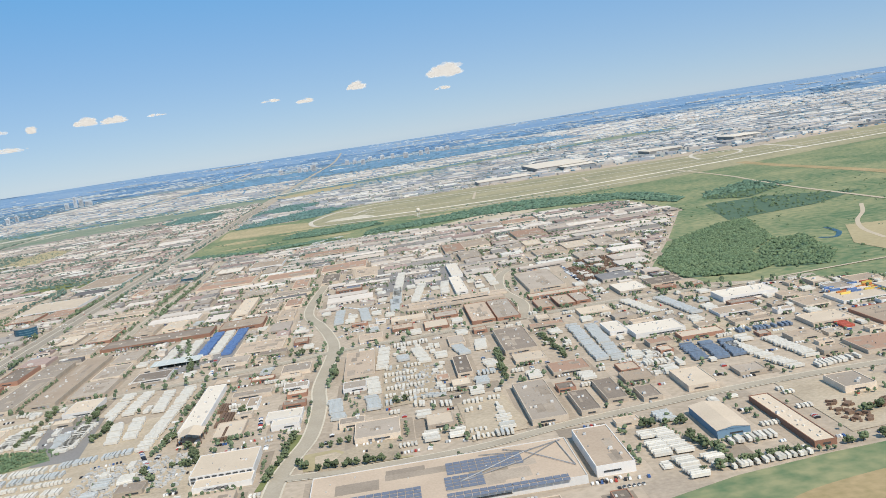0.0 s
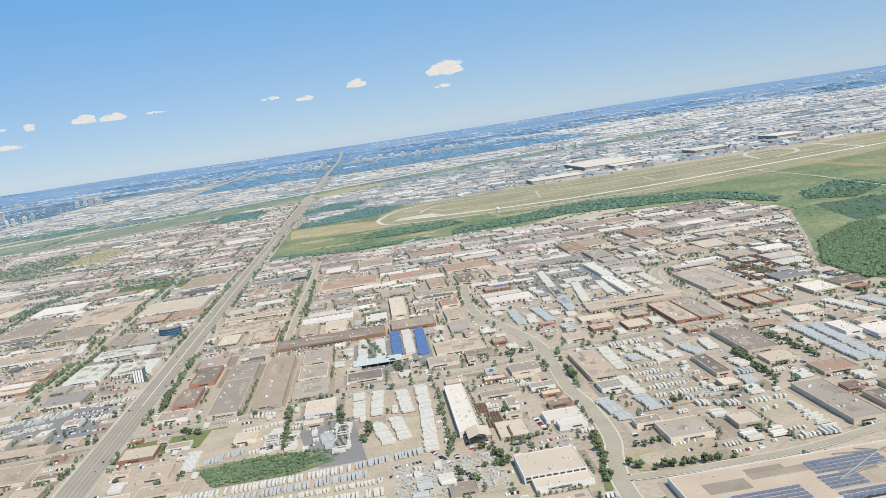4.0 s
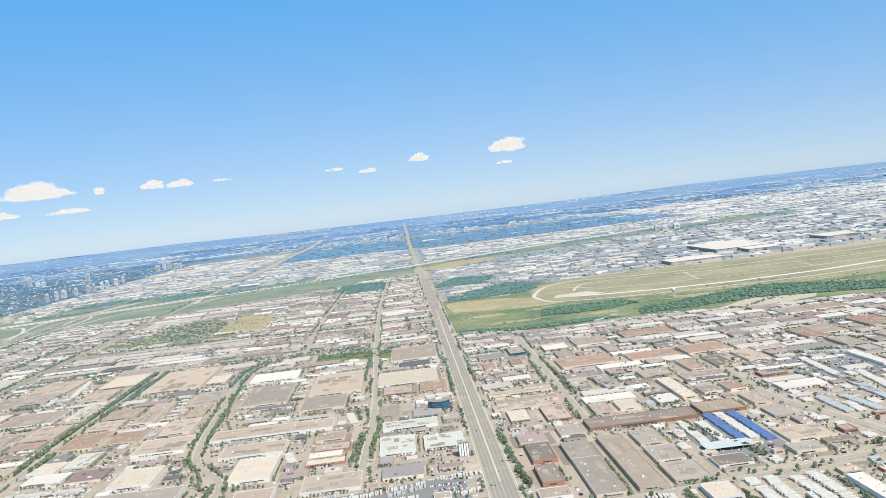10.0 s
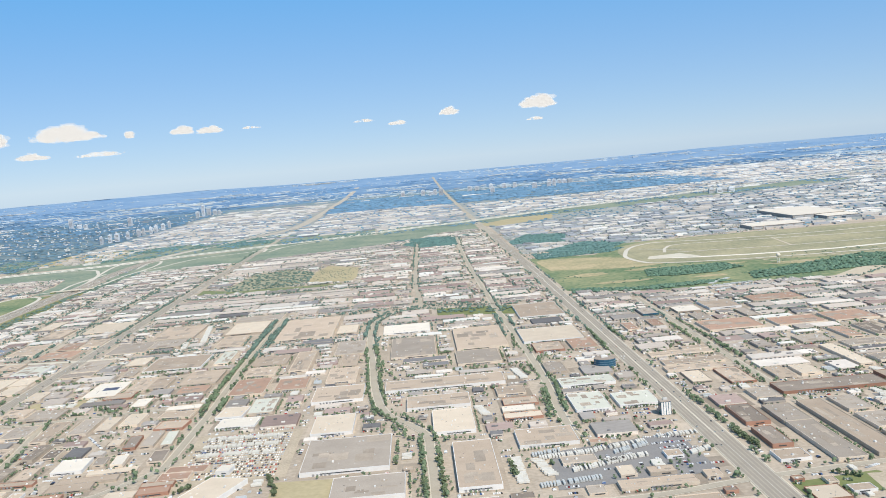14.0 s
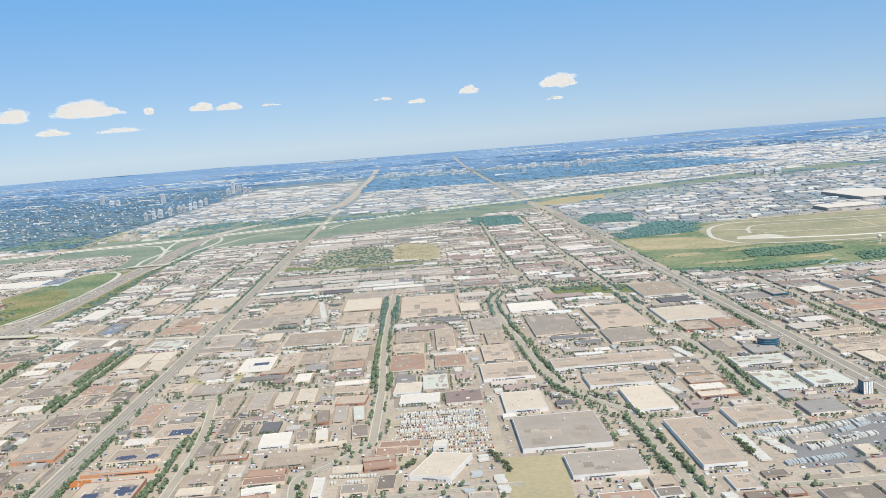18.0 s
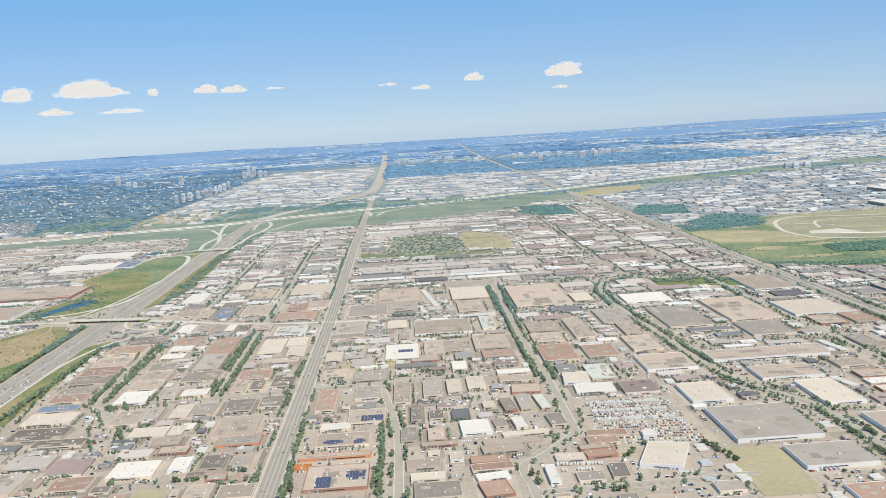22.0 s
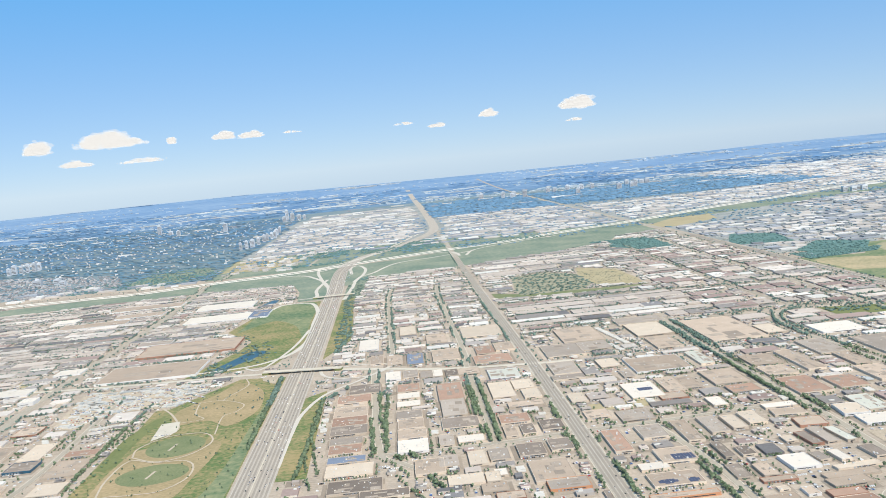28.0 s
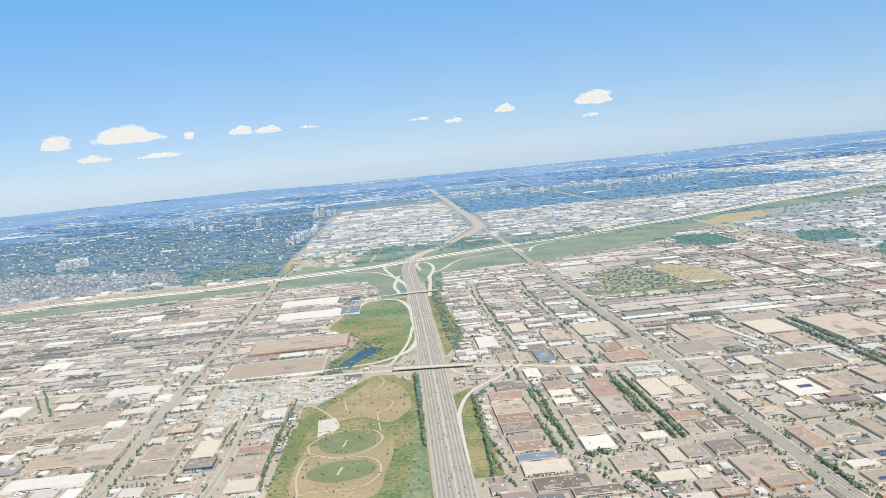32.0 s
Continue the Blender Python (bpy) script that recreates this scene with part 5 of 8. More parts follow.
krow(-22, 309, -12, 309); krow(-25, 328, -13, 330); krow(48, 382, 63, 385); krow(41, 300, 50, 301)
krow(-284, 422, -276, 420); krow(-291, 388, -288, 393); krow(-386, 500, -370, 500); krow(-380, 495, -372, 467)
krow(-557, 650, -518, 608); krow(-552, 635, -519, 591); krow(-287, 421, -276, 417); krow(-265, 403, -265, 390)
krow(-246, 416, -234, 395); krow(-559, 649, -523, 632); krow(-550, 627, -524, 625); krow(-578, 623, -557, 634)
krow(-575, 596, -555, 600); krow(-570, 549, -552, 558); krow(-565, 518, -554, 523); krow(-529, 523, -520, 524)
krow(-623, 602, -612, 606); krow(-617, 589, -603, 593); krow(-575, 533, -554, 538); krow(-574, 507, -557, 510)
krow(136, 400, 144, 389); krow(147, 396, 160, 393); krow(158, 440, 180, 454); krow(232, 418, 232, 384)
krow(231, 404, 231, 372); krow(141, 267, 146, 266); krow(135, 334, 146, 349); krow(120, 247, 121, 235)
krow(117, 226, 126, 228); krow(31, 290, 43, 296); krow(42, 269, 47, 268)
tree(7, 393, 7, 351); tree(7, 344, 9, 318); tree(-6, 598, -6, 551); tree(-6, 544, -6, 499)
tree(-126, 510, -119, 420); tree(-119, 418, -110, 391); tree(-110, 391, -100, 367); tree(-99, 364, -98, 330)
tree(-98, 322, -97, 300); tree(-129, 463, -123, 406); tree(-116, 389, -112, 371); tree(-113, 369, -113, 337)
tree(-105, 363, -104, 334); tree(-104, 322, -103, 301); tree(-74, 330, -74, 311); tree(-50, 427, -53, 378)
tree(-42, 447, -46, 390); tree(-94, 362, -81, 359); tree(-133, 546, -136, 653); tree(-131, 616, -124, 506)
tree(-145, 623, -123, 693); tree(-53, 642, -54, 547); tree(-46, 579, -45, 505); tree(-151, 710, -53, 672)
tree(-48, 495, -25, 496); tree(-81, 482, -55, 482); tree(-205, 688, -206, 600); tree(-199, 715, -198, 600)
tree(-198, 589, -199, 512); tree(-204, 519, -204, 469); tree(-131, 655, -132, 596); tree(-127, 594, -131, 534)
tree(-131, 534, -129, 504); tree(-123, 519, -123, 480); tree(-129, 467, -129, 440); tree(-121, 495, -115, 472)
tree(-157, 607, -146, 602); tree(-258, 550, -228, 551); tree(-275, 609, -233, 600); tree(-289, 731, -256, 732)
tree(-219, 554, -205, 549); tree(-195, 603, -166, 580); tree(-151, 703, -117, 708); tree(-103, 701, -87, 710)
tree(-259, 466, -244, 455); tree(-194, 470, -177, 469); tree(-124, 420, -117, 395); tree(-116, 398, -110, 373)
tree(-111, 370, -104, 362); tree(-49, 565, -52, 524); tree(-54, 477, -52, 455); tree(-44, 473, -46, 448)
tree(-48, 435, -51, 390); tree(-49, 397, -45, 385); tree(-5, 578, -6, 540); tree(-6, 540, -7, 494)
tree(-47, 494, -30, 482); tree(-97, 382, -95, 359); tree(-320, 447, -318, 417); tree(-307, 411, -308, 395)
tree(-305, 382, -307, 358); tree(-306, 343, -303, 315); tree(-315, 382, -315, 363); tree(-273, 383, -274, 364)
tree(-274, 356, -274, 343); tree(-273, 336, -274, 308); tree(-354, 469, -352, 444); tree(-308, 466, -307, 476)
tree(-290, 458, -274, 458); tree(-303, 386, -287, 382); tree(-307, 328, -316, 334); tree(-346, 334, -336, 334)
tree(-328, 341, -321, 340); tree(-223, 318, -221, 305); tree(-195, 384, -195, 369); tree(-189, 326, -179, 338)
tree(-199, 296, -194, 299); tree(-211, 356, -205, 347); tree(-158, 338, -153, 315); tree(-249, 383, -248, 380)
tree(-410, 521, -409, 485); tree(-408, 485, -407, 446); tree(-407, 577, -406, 529); tree(-404, 533, -403, 491)
tree(-402, 463, -402, 445); tree(-405, 442, -392, 406); tree(-391, 424, -383, 403); tree(-440, 564, -442, 524)
tree(-442, 524, -442, 489); tree(-441, 485, -433, 420); tree(-471, 612, -472, 561); tree(-469, 545, -471, 531)
tree(-471, 509, -468, 483); tree(-397, 436, -381, 434); tree(-374, 442, -370, 424); tree(-355, 565, -352, 507)
tree(-349, 557, -348, 470); tree(-315, 553, -316, 454); tree(-309, 601, -308, 539); tree(-316, 442, -316, 405)
tree(-307, 408, -306, 374); tree(-316, 501, -319, 471); tree(-304, 532, -284, 534); tree(-254, 543, -226, 547)
tree(-306, 458, -290, 460); tree(-288, 459, -272, 453); tree(-274, 384, -275, 364); tree(-302, 385, -288, 380)
tree(-319, 887, -316, 660); tree(-311, 809, -309, 711); tree(-353, 967, -353, 737)
tree(-308, 702, -310, 616); tree(-303, 716, -242, 716); tree(-401, 892, -400, 713); tree(-443, 705, -432, 791)
tree(-579, 741, -539, 738); tree(-529, 749, -503, 753); tree(-527, 671, -517, 703); tree(-441, 568, -441, 471)
tree(-442, 467, -439, 427); tree(-472, 622, -472, 536); tree(-472, 515, -472, 474); tree(-577, 768, -543, 765)
tree(-548, 511, -545, 544); tree(-408, 579, -407, 536); tree(-409, 542, -406, 449); tree(-356, 548, -353, 491)
tree(-351, 471, -349, 444); tree(-394, 425, -385, 405); tree(-398, 409, -387, 374); tree(-383, 397, -381, 387)
tree(-405, 433, -387, 434); tree(-438, 416, -435, 402); tree(-317, 431, -318, 405); tree(-315, 501, -316, 476)
tree(-580, 568, -581, 517); tree(-636, 571, -625, 581); tree(-747, 705, -721, 643); tree(-745, 718, -711, 633)
tree(-623, 464, -602, 461); tree(-577, 443, -573, 468); tree(-551, 506, -550, 546); tree(-727, 1241, -707, 1226)
tree(98, 235, 99, 245); tree(101, 206, 96, 217); tree(101, 217, 112, 214); tree(111, 216, 124, 213)
tree(75, 366, 79, 352); tree(104, 232, 109, 215); tree(74, 392, 88, 320); tree(75, 247, 77, 264)
tree(205, 190, 215, 188); tree(212, 180, 215, 167); tree(208, 161, 213, 161); tree(214, 162, 244, 163)
tree(201, 290, 203, 257); tree(186, 278, 184, 244); tree(212, 207, 214, 203); tree(246, 177, 252, 178)
tree(138, 290, 138, 276); tree(133, 300, 134, 294); tree(121, 318, 131, 318); tree(132, 265, 133, 255)
tree(132, 236, 130, 229); tree(153, 240, 161, 240); tree(137, 212, 145, 213); tree(113, 260, 114, 255)
tree(53, 292, 54, 255); tree(68, 291, 69, 267); tree(20, 289, 28, 283); tree(42, 363, 43, 329)
tree(-45, 391, -45, 418); tree(-46, 423, -50, 478); tree(9, 320, 7, 391); tree(3, 335, -4, 328)
tree(-130, 490, -137, 490); tree(-137, 522, -125, 524); tree(-81, 486, -73, 485); tree(48, 568, 49, 454)
tree(40, 492, 41, 566); tree(125, 452, 125, 416); tree(91, 536, 113, 517); tree(93, 649, 95, 640)
tree(6, 568, 7, 515); tree(212, 425, 207, 385); tree(207, 385, 222, 375); tree(236, 413, 242, 379)
tree(208, 438, 213, 439); tree(206, 670, 242, 701)
tree(133.5, 203, 135, 198); tree(137, 197, 156, 196); tree(127, 192, 128, 205); tree(129, 206, 131, 224)
for k in range(19):
    krow(-194 + k * 0.3, 342 + k * 3.0, -156, 339 + k * 3.0)
for k in range(3):
    trow(-190, 370 + k * 11, -160, 368 + k * 11, "y", "w")

# ---- map of what is taken, and fill of the blocks between ----
GX0, GX1, GY0, GY1 = -1100, 420, 60, 1480
taken = np.zeros((GY1 - GY0, GX1 - GX0), bool)
yy, xx = np.mgrid[GY0:GY1, GX0:GX1] + 0.5
def mark_poly(pts):
    inside = np.zeros_like(taken)
    for (xa, ya), (xb, yb) in zip(pts, pts[1:] + pts[:1]):
        if ya != yb:
            inside ^= ((ya > yy) != (yb > yy)) & (xx < (xb - xa) * (yy - ya) / (yb - ya) + xa)
    taken[inside] = True
def mark_line(pts, half):
    for (xa, ya), (xb, yb) in zip(pts, pts[1:]):
        n = max(1, int(math.hypot(xb - xa, yb - ya) / 1.5))
        for k in range(n + 1):
            x, y = xa + (xb - xa) * k / n, ya + (yb - ya) * k / n
            i0, i1, j0, j1 = int(y - half - GY0), int(y + half - GY0) + 1, int(x - half - GX0), int(x + half - GX0) + 1
            if i1 > 0 and j1 > 0:
                taken[max(0, i0):i1, max(0, j0):j1] = True
def mark_box(x, y, w, d, m):
    i0, i1, j0, j1 = int(y - d / 2 - m - GY0), int(y + d / 2 + m - GY0) + 1, int(x - w / 2 - m - GX0), int(x + w / 2 + m - GX0) + 1
    if i1 > 0 and j1 > 0:
        taken[max(0, i0):i1, max(0, j0):j1] = True
def is_free(x, y, w, d):
    i0, i1, j0, j1 = int(y - d / 2 - GY0), int(y + d / 2 - GY0) + 1, int(x - w / 2 - GX0), int(x + w / 2 - GX0) + 1
    return i0 >= 0 and j0 >= 0 and i1 < taken.shape[0] and j1 < taken.shape[1] and not taken[i0:i1, j0:j1].any()
for pts, w in ROADS:
    mark_line(pts, max(1.0, w / 2 - 0.3))
road_map = taken.copy()
taken[:] = False
for pts in FIELDS:
    mark_poly(pts)
for pts, w in ROADS:
    mark_line(pts, w / 2 + 1.0)
for x, y, w, d, h, r, a, t in HALLS:
    mark_box(x, y, w, d, 1.0)
hall_map = np.zeros_like(taken)
for x, y, w, d, h, r, a, t in HALLS:
    hall_map[max(0, int(y - d / 2 - 0.4 - GY0)):int(y + d / 2 + 0.4 - GY0) + 1, max(0, int(x - w / 2 - 0.4 - GX0)):int(x + w / 2 + 0.4 - GX0) + 1] = True
def clear(x, y):
    """Whether a spot is off every building and main road."""
    i, j = int(y - GY0), int(x - GX0)
    if 0 <= i < hall_map.shape[0] and 0 <= j < hall_map.shape[1] and (hall_map[i, j] or road_map[i, j]):
        return False
    return not (abs(x) < 5.6 or abs(x + 311.5) < 4.4 or abs(x + 461) < 9.8)
TREES = [t for t in TREES if clear(t[0], t[1])]
CARS = [t for t in CARS if clear(t[0], t[1])]
TRAILERS = [t for t in TRAILERS if clear(t[0], t[1])]
for x, y, a, c in TRAILERS:
    mark_box(x, y, 3, 3, 0)
for x, y, a in CARS:
    mark_box(x, y, 1, 1, 0)
for x, y, s in TREES:
    mark_box(x, y, 1, 1, 0)

fr = random.Random(21)
FILL = []
def fill(x0, x1, y0, y1, tries, ws, ds, kinds, near):
    """Aligned buildings put where a block is still empty."""
    for _ in range(tries):
        w, d = fr.uniform(*ws), fr.uniform(*ds)
        x, y = fr.uniform(x0, x1), fr.uniform(y0, y1)
        if is_free(x, y, w + (1.6 if near else 0.8), d + (2.4 if near else 1.4)):
            mark_box(x, y, w, d, 0.5)
            r = fr.choice("rrrtttpg" if -150 < x < -5 and 640 < y < 1180 else "tttppppwg" if x < -480 else "ddrrgtt" if -445 < x < -318 and y < 480 else kinds)
            FILL.append((x, y, w, d, fr.uniform(0.85, 1.3), r, "w" if r == "w" else fr.choice("nnnnkw"), near))
MIX = "tttgggddprr"
for x0, x1, y0, y1 in ((8, 330, 150, 420), (-300, -8, 240, 470), (-445, -300, 240, 480), (-800, -548, 380, 700)):
    for ws, ds, n in (((12, 20), (12, 22), 500), ((7, 13), (8, 16), 1500), ((4.5, 8), (5, 10), 900)):
        fill(x0, x1, y0, y1, n, ws, ds, "ttttggpdpr" if x0 > 0 else MIX, True)
for x0, x1, y0, y1 in ((8, 330, 150, 420), (-300, -8, 240, 470), (-445, -300, 240, 480), (-800, -548, 380, 700)):
    for ws, ds, n in (((6, 12), (4, 8), 1500), ((3, 6), (3, 6), 1500)):
        fill(x0, x1, y0, y1, n, ws, ds, "ttttggpdpr" if x0 > 0 else MIX, False)
NEAR_FILL = len(FILL)
def fill_rows(x0, x1, y0, y1, ws, ds, gaps, kinds, skip=0.15):
    """Long flat-roofed units in rows, each row of one depth, with yards between the rows."""
    y = y0
    while y < y1:
        d = fr.uniform(*ds)
        x = x0 + fr.uniform(0, 8)
        tone = fr.choice(kinds)
        while x < x1:
            w = fr.uniform(*ws)
            if fr.random() > skip and is_free(x + w / 2 + 0.6, y + d / 2, w - 1.0, d + 1.0):
                r = tone if fr.random() < 0.45 else fr.choice(kinds)
                mark_box(x + w / 2, y + d / 2, w, d, 0.3)
                FILL.append((x + w / 2, y + d / 2, w, d, fr.uniform(0.95, 1.4), r, "w" if r == "w" else fr.choice("nnnnkw"), False))
                x += w + fr.choice((0.1, 0.1, 1.0, 2.5))
            else:
                x += 3.0
        y += d + fr.uniform(*gaps)
fill_rows(8, 330, 420, 700, (6, 26), (6, 13), (2.5, 6), "rrtttggppp")
fill_rows(-155, -8, 640, 1180, (6, 30), (7, 17), (3, 7), "rrrtttppgw")
fill_rows(-308, -155, 470, 1300, (8, 44), (8, 18), (3, 7), "ttttggppwd")
fill_rows(-308, -8, 1290, 1440, (6, 20), (6, 12), (3, 7), "tttggppwd")
fill_rows(-445, -318, 480, 640, (6, 22), (6, 12), (2.5, 5), "ttggrrddpw")
fill_rows(-445, -318, 640, 1290, (6, 26), (6, 14), (2.5, 6), "tttggrppwd")
fill_rows(-1090, -480, 380, 1230, (8, 32), (6, 15), (2.5, 7), "tttttppggrd", 0.1)
for x0, x1, y0, y1 in ((8, 330, 420, 700), (-308, -8, 470, 1300), (-445, -318, 480, 1290), (-1090, -480, 380, 1230)):
    for ws, ds, n in (((18, 40), (8, 16), 900), ((12, 26), (5, 9), 5000), ((6, 14), (4, 8), 12000), ((3, 5), (3, 6), 10000)):
        fill(x0, x1, y0, y1, n, ws, ds, "tttpppggwwrd", False)

# ---- building one warehouse with its parts ----
def link(name, me, parent, loc=(0, 0, 0), scale=(1, 1, 1), label="", rot=0.0):
    o = bpy.data.objects.new(name, me)
    scene.collection.objects.link(o)
    o.parent, o.location, o.scale = parent, loc, scale
    if rot:
        o.rotation_euler = (0, 0, rot)
    if label:
        o["label"] = label
    return o

def unit_mesh():
    v, f = box_data(-0.5, 0.5, -0.5, 0.5, 0, 0.72)
    v2, f2 = box_data(-0.3, 0.3, -0.3, 0.3, 0.72, 0.9)
    return mesh_from("rooftop_unit", v + v2, f + [tuple(i + 8 for i in k) for k in f2], M["unit"])
UNIT = unit_mesh()
FAN = mesh_from("fan", [(0.24 * math.cos(k * 0.785), 0.24 * math.sin(k * 0.785), z) for z in (0, 0.1) for k in range(8)], [(k, (k + 1) % 8, 8 + (k + 1) % 8, 8 + k) for k in range(8)] + [tuple(range(8, 16))], M["door"])
DOOR = boxes_mesh("dock_door", [(0, 0, 0, 0.75, 0.08, 0.7, 0), (0, -0.06, 0.7, 0.9, 0.2, 0.06, 0)], M["door"])
BAND = boxes_mesh("window_band", [(0, 0, 0, 1, 0.06, 0.24, 0), (0, -0.03, -0.05, 1.02, 0.1, 0.05, 0)], M["screen"])
SKYL = boxes_mesh("skylight", [(0, 0, 0, 0.55, 1.0, 0.12, 0), (0, 0, 0.12, 0.4, 0.85, 0.06, 0)], M["roof_white"])
br = random.Random(5)
def build_hall(x, y, w, d, h, r, a, turn=0, rich=True):
    h += 0.011 * br.random()
    inset, drop = min(0.18, w * 0.05), 0.14
    X, Y, i = w / 2, d / 2, inset
    V = []
    for xx_, yy_, zs in ((X, Y, (0, h)), (X - i, Y - i, (h, h - drop))):
        for z in zs:
            V += [(-xx_, -yy_, z), (xx_, -yy_, z), (xx_, yy_, z), (-xx_, yy_, z)]
    Fs = []
    for k in range(4):
        n = (k + 1) % 4
        Fs += [(k, n, 4 + n, 4 + k), (4 + k, 4 + n, 8 + n, 8 + k), (8 + k, 8 + n, 12 + n, 12 + k)]
    big = w * d > 260
    name = "office_building" if h > 2.5 and w * d < 150 else "warehouse" if big else "factory_unit" if rich else "workshop"
    ob = new(name, mesh_from(name, V, Fs, M[WALL[a]]))
    ob.location, ob.rotation_euler = (x, y, 0), (0, 0, radians(turn))
    size = "large" if big else "low" if w * d > 90 else "small"
    tagged(ob, f"{size} flat-roofed {name.replace('_', ' ')} with {ROOF_WORDS[r]} roof and {WALL_WORDS[a]} walls", "building", "industrial buildings")
    link("roof", mesh_from("roof", *box_data(-X + i, X - i, -Y + i, Y - i, h - drop - 0.1, h - drop), M[ROOF[r]]), ob)
    top = h - drop
    n = min((5 if y < 480 else 2) if rich else 1, 1 + int(w * d / 70))
    for k in range(n):
        s = br.uniform(0.35, 0.75)
        ru = link("rooftop_unit", UNIT, ob, (br.uniform(-X * 0.75, X * 0.75), br.uniform(-Y * 0.75, Y * 0.75), top), (s, s * br.uniform(0.8, 1.4), s * 0.8))
        if rich and y < 300:
            link("fan", FAN, ru, (0, 0, 0.9))
    if rich and big and br.random() < 0.5:
        for k in range(min(5, int(w / 5))):
            link("skylight", SKYL, ob, (-X * 0.7 + k * w * 0.7 / 4, br.choice((-0.4, 0, 0.4)) * Y, top))
    if w > 9 and rich and y < 520:
        m = min(5, int(w / 2.8))
        x0 = br.uniform(-X * 0.8, 0)
        for k in range(m):
            if x0 + k * 1.4 < X - 0.8:
                link("dock_door", DOOR, ob, (x0 + k * 1.4, -Y - 0.03, 0.12))
    link("window_band", BAND, ob, (br.uniform(-0.15, 0.15) * w, -Y - 0.02, h * 0.4), (w * br.uniform(0.3, 0.6), 1, 1))
    return ob
for rec in HALLS:
    build_hall(*rec)
FILL[:NEAR_FILL] = sorted(FILL[:NEAR_FILL], key=lambda f: f[1])
for rec in FILL[:280]:
    build_hall(*rec[:7], 0, False)
NEAR_FILL = min(NEAR_FILL, 280)

# open yards between them, with their own paving
EXTRA = []
ey = random.Random(23)
for _ in range(5000):
    x, y = ey.uniform(-800, 330), 150 + 1150 * ey.random() ** 1.5
    if is_free(x, y, 3, 3):
        EXTRA.append((x, y, ey.uniform(1, 9), ey.uniform(1, 9)))
# paved aprons round the buildings, each with its own tone
def aprons():
    V, Fs = [], []
    q = random.Random(77)
    for x, y, w, d, *_ in HALLS + FILL + EXTRA:
        a, b, c, e = q.uniform(0.5, 3), q.uniform(0.5, 3), q.uniform(1.0, 4.5), q.uniform(0.5, 2.5)
        o, z = len(V), 0.02 + 0.012 * q.random()
        V += [(x - w / 2 - a, y - d / 2 - c, z), (x + w / 2 + b, y - d / 2 - c, z), (x + w / 2 + b, y + d / 2 + e, z), (x - w / 2 - a, y + d / 2 + e, z)]
        Fs.append((o, o + 1, o + 2, o + 3))
    tagged(new("paved_lots", mesh_from("paved_lots", V, Fs, M["apron"])), "patchy asphalt and concrete lots round buildings", kind="stuff")
aprons()

def far_blocks(recs, name, mats, label):
    """Distant buildings: one mesh of walls and one of roofs for each colour."""
    groups = {}
    for x, y, w, d, h, m in recs:
        groups.setdefault(m, []).append((x, y, 0, w, d, h, 0))
    for m, bs in groups.items():
        ob = tagged(new(name, boxes_mesh(name, bs, M[m])), label, kind="stuff")
# roof letters to the haze-tinted copies
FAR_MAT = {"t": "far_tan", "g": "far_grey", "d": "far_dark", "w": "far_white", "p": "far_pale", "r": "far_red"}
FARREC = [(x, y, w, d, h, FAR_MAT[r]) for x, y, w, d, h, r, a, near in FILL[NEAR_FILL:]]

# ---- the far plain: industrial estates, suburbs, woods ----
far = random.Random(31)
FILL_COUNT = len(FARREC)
# roof letters to the estate colours that hold the haze
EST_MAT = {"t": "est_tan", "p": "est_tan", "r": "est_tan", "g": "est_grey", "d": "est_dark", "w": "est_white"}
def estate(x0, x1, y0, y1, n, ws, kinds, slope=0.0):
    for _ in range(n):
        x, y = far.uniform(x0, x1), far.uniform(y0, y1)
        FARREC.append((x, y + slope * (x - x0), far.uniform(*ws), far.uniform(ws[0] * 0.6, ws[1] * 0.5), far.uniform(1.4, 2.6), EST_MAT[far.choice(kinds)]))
def estate_rows(x0, x1, y0, y1, ws, ds, gaps, kinds, slope=0.0, skip=0.12):
    """Distant halls in rows with yards and trees between."""
    y = y0
    while y < y1:
        d, x = far.uniform(*ds), x0 + far.uniform(0, 12)
        while x < x1:
            w = far.uniform(*ws)
            if far.random() > skip:
                FARREC.append((x + w / 2, y + d / 2 + slope * (x - x0) + far.uniform(-2, 2), w, d * far.uniform(0.7, 1.1), far.uniform(0.9, 1.6), EST_MAT[far.choice(kinds)]))
            x += w + far.uniform(1.5, 9)
        y += d + far.uniform(*gaps) * 0.95
estate_rows(-645, -470, 1600, 2300, (9, 36), (9, 20), (6, 14), "wwttttpggd")
estate_rows(-470, -10, 1560, 2270, (9, 38), (9, 20), (6, 14), "wwttttpggd")
estate_rows(-640, -330, 2250, 2900, (12, 46), (14, 30), (12, 26), "wwtttpg")
estate_rows(10, 260, 1010, 1420, (6, 24), (6, 14), (4, 9), "wwttpgggdd", 0.25)
estate_rows(260, 800, 1130, 1700, (8, 30), (7, 16), (5, 11), "wwttpgggdd", 0.2)
estate_rows(700, 1700, 1150, 2300, (12, 60), (10, 26), (8, 18), "wwttpgggdd")
estate_rows(10, 700, 1680, 2130, (9, 40), (9, 20), (8, 16), "wwttpg", 0.25)
estate_rows(560, 1600, 2150, 3300, (20, 90), (16, 40), (16, 40), "wwwttp", -0.1)
estate(280, 1500, 1035, 1190, 420, (5, 24), "wwtgpgd", 0.1)
estate(-640, -530, 1370, 1590, 60, (5, 14), "ttwp")
estate(-2600, -660, 1500, 3000, 2200, (1.4, 4.6), "wwt")
estate(650, 1500, 2300, 3300, 600, (12, 44), "wwtg")
estate(-1250, -660, 1300, 1420, 60, (8, 24), "wtg")
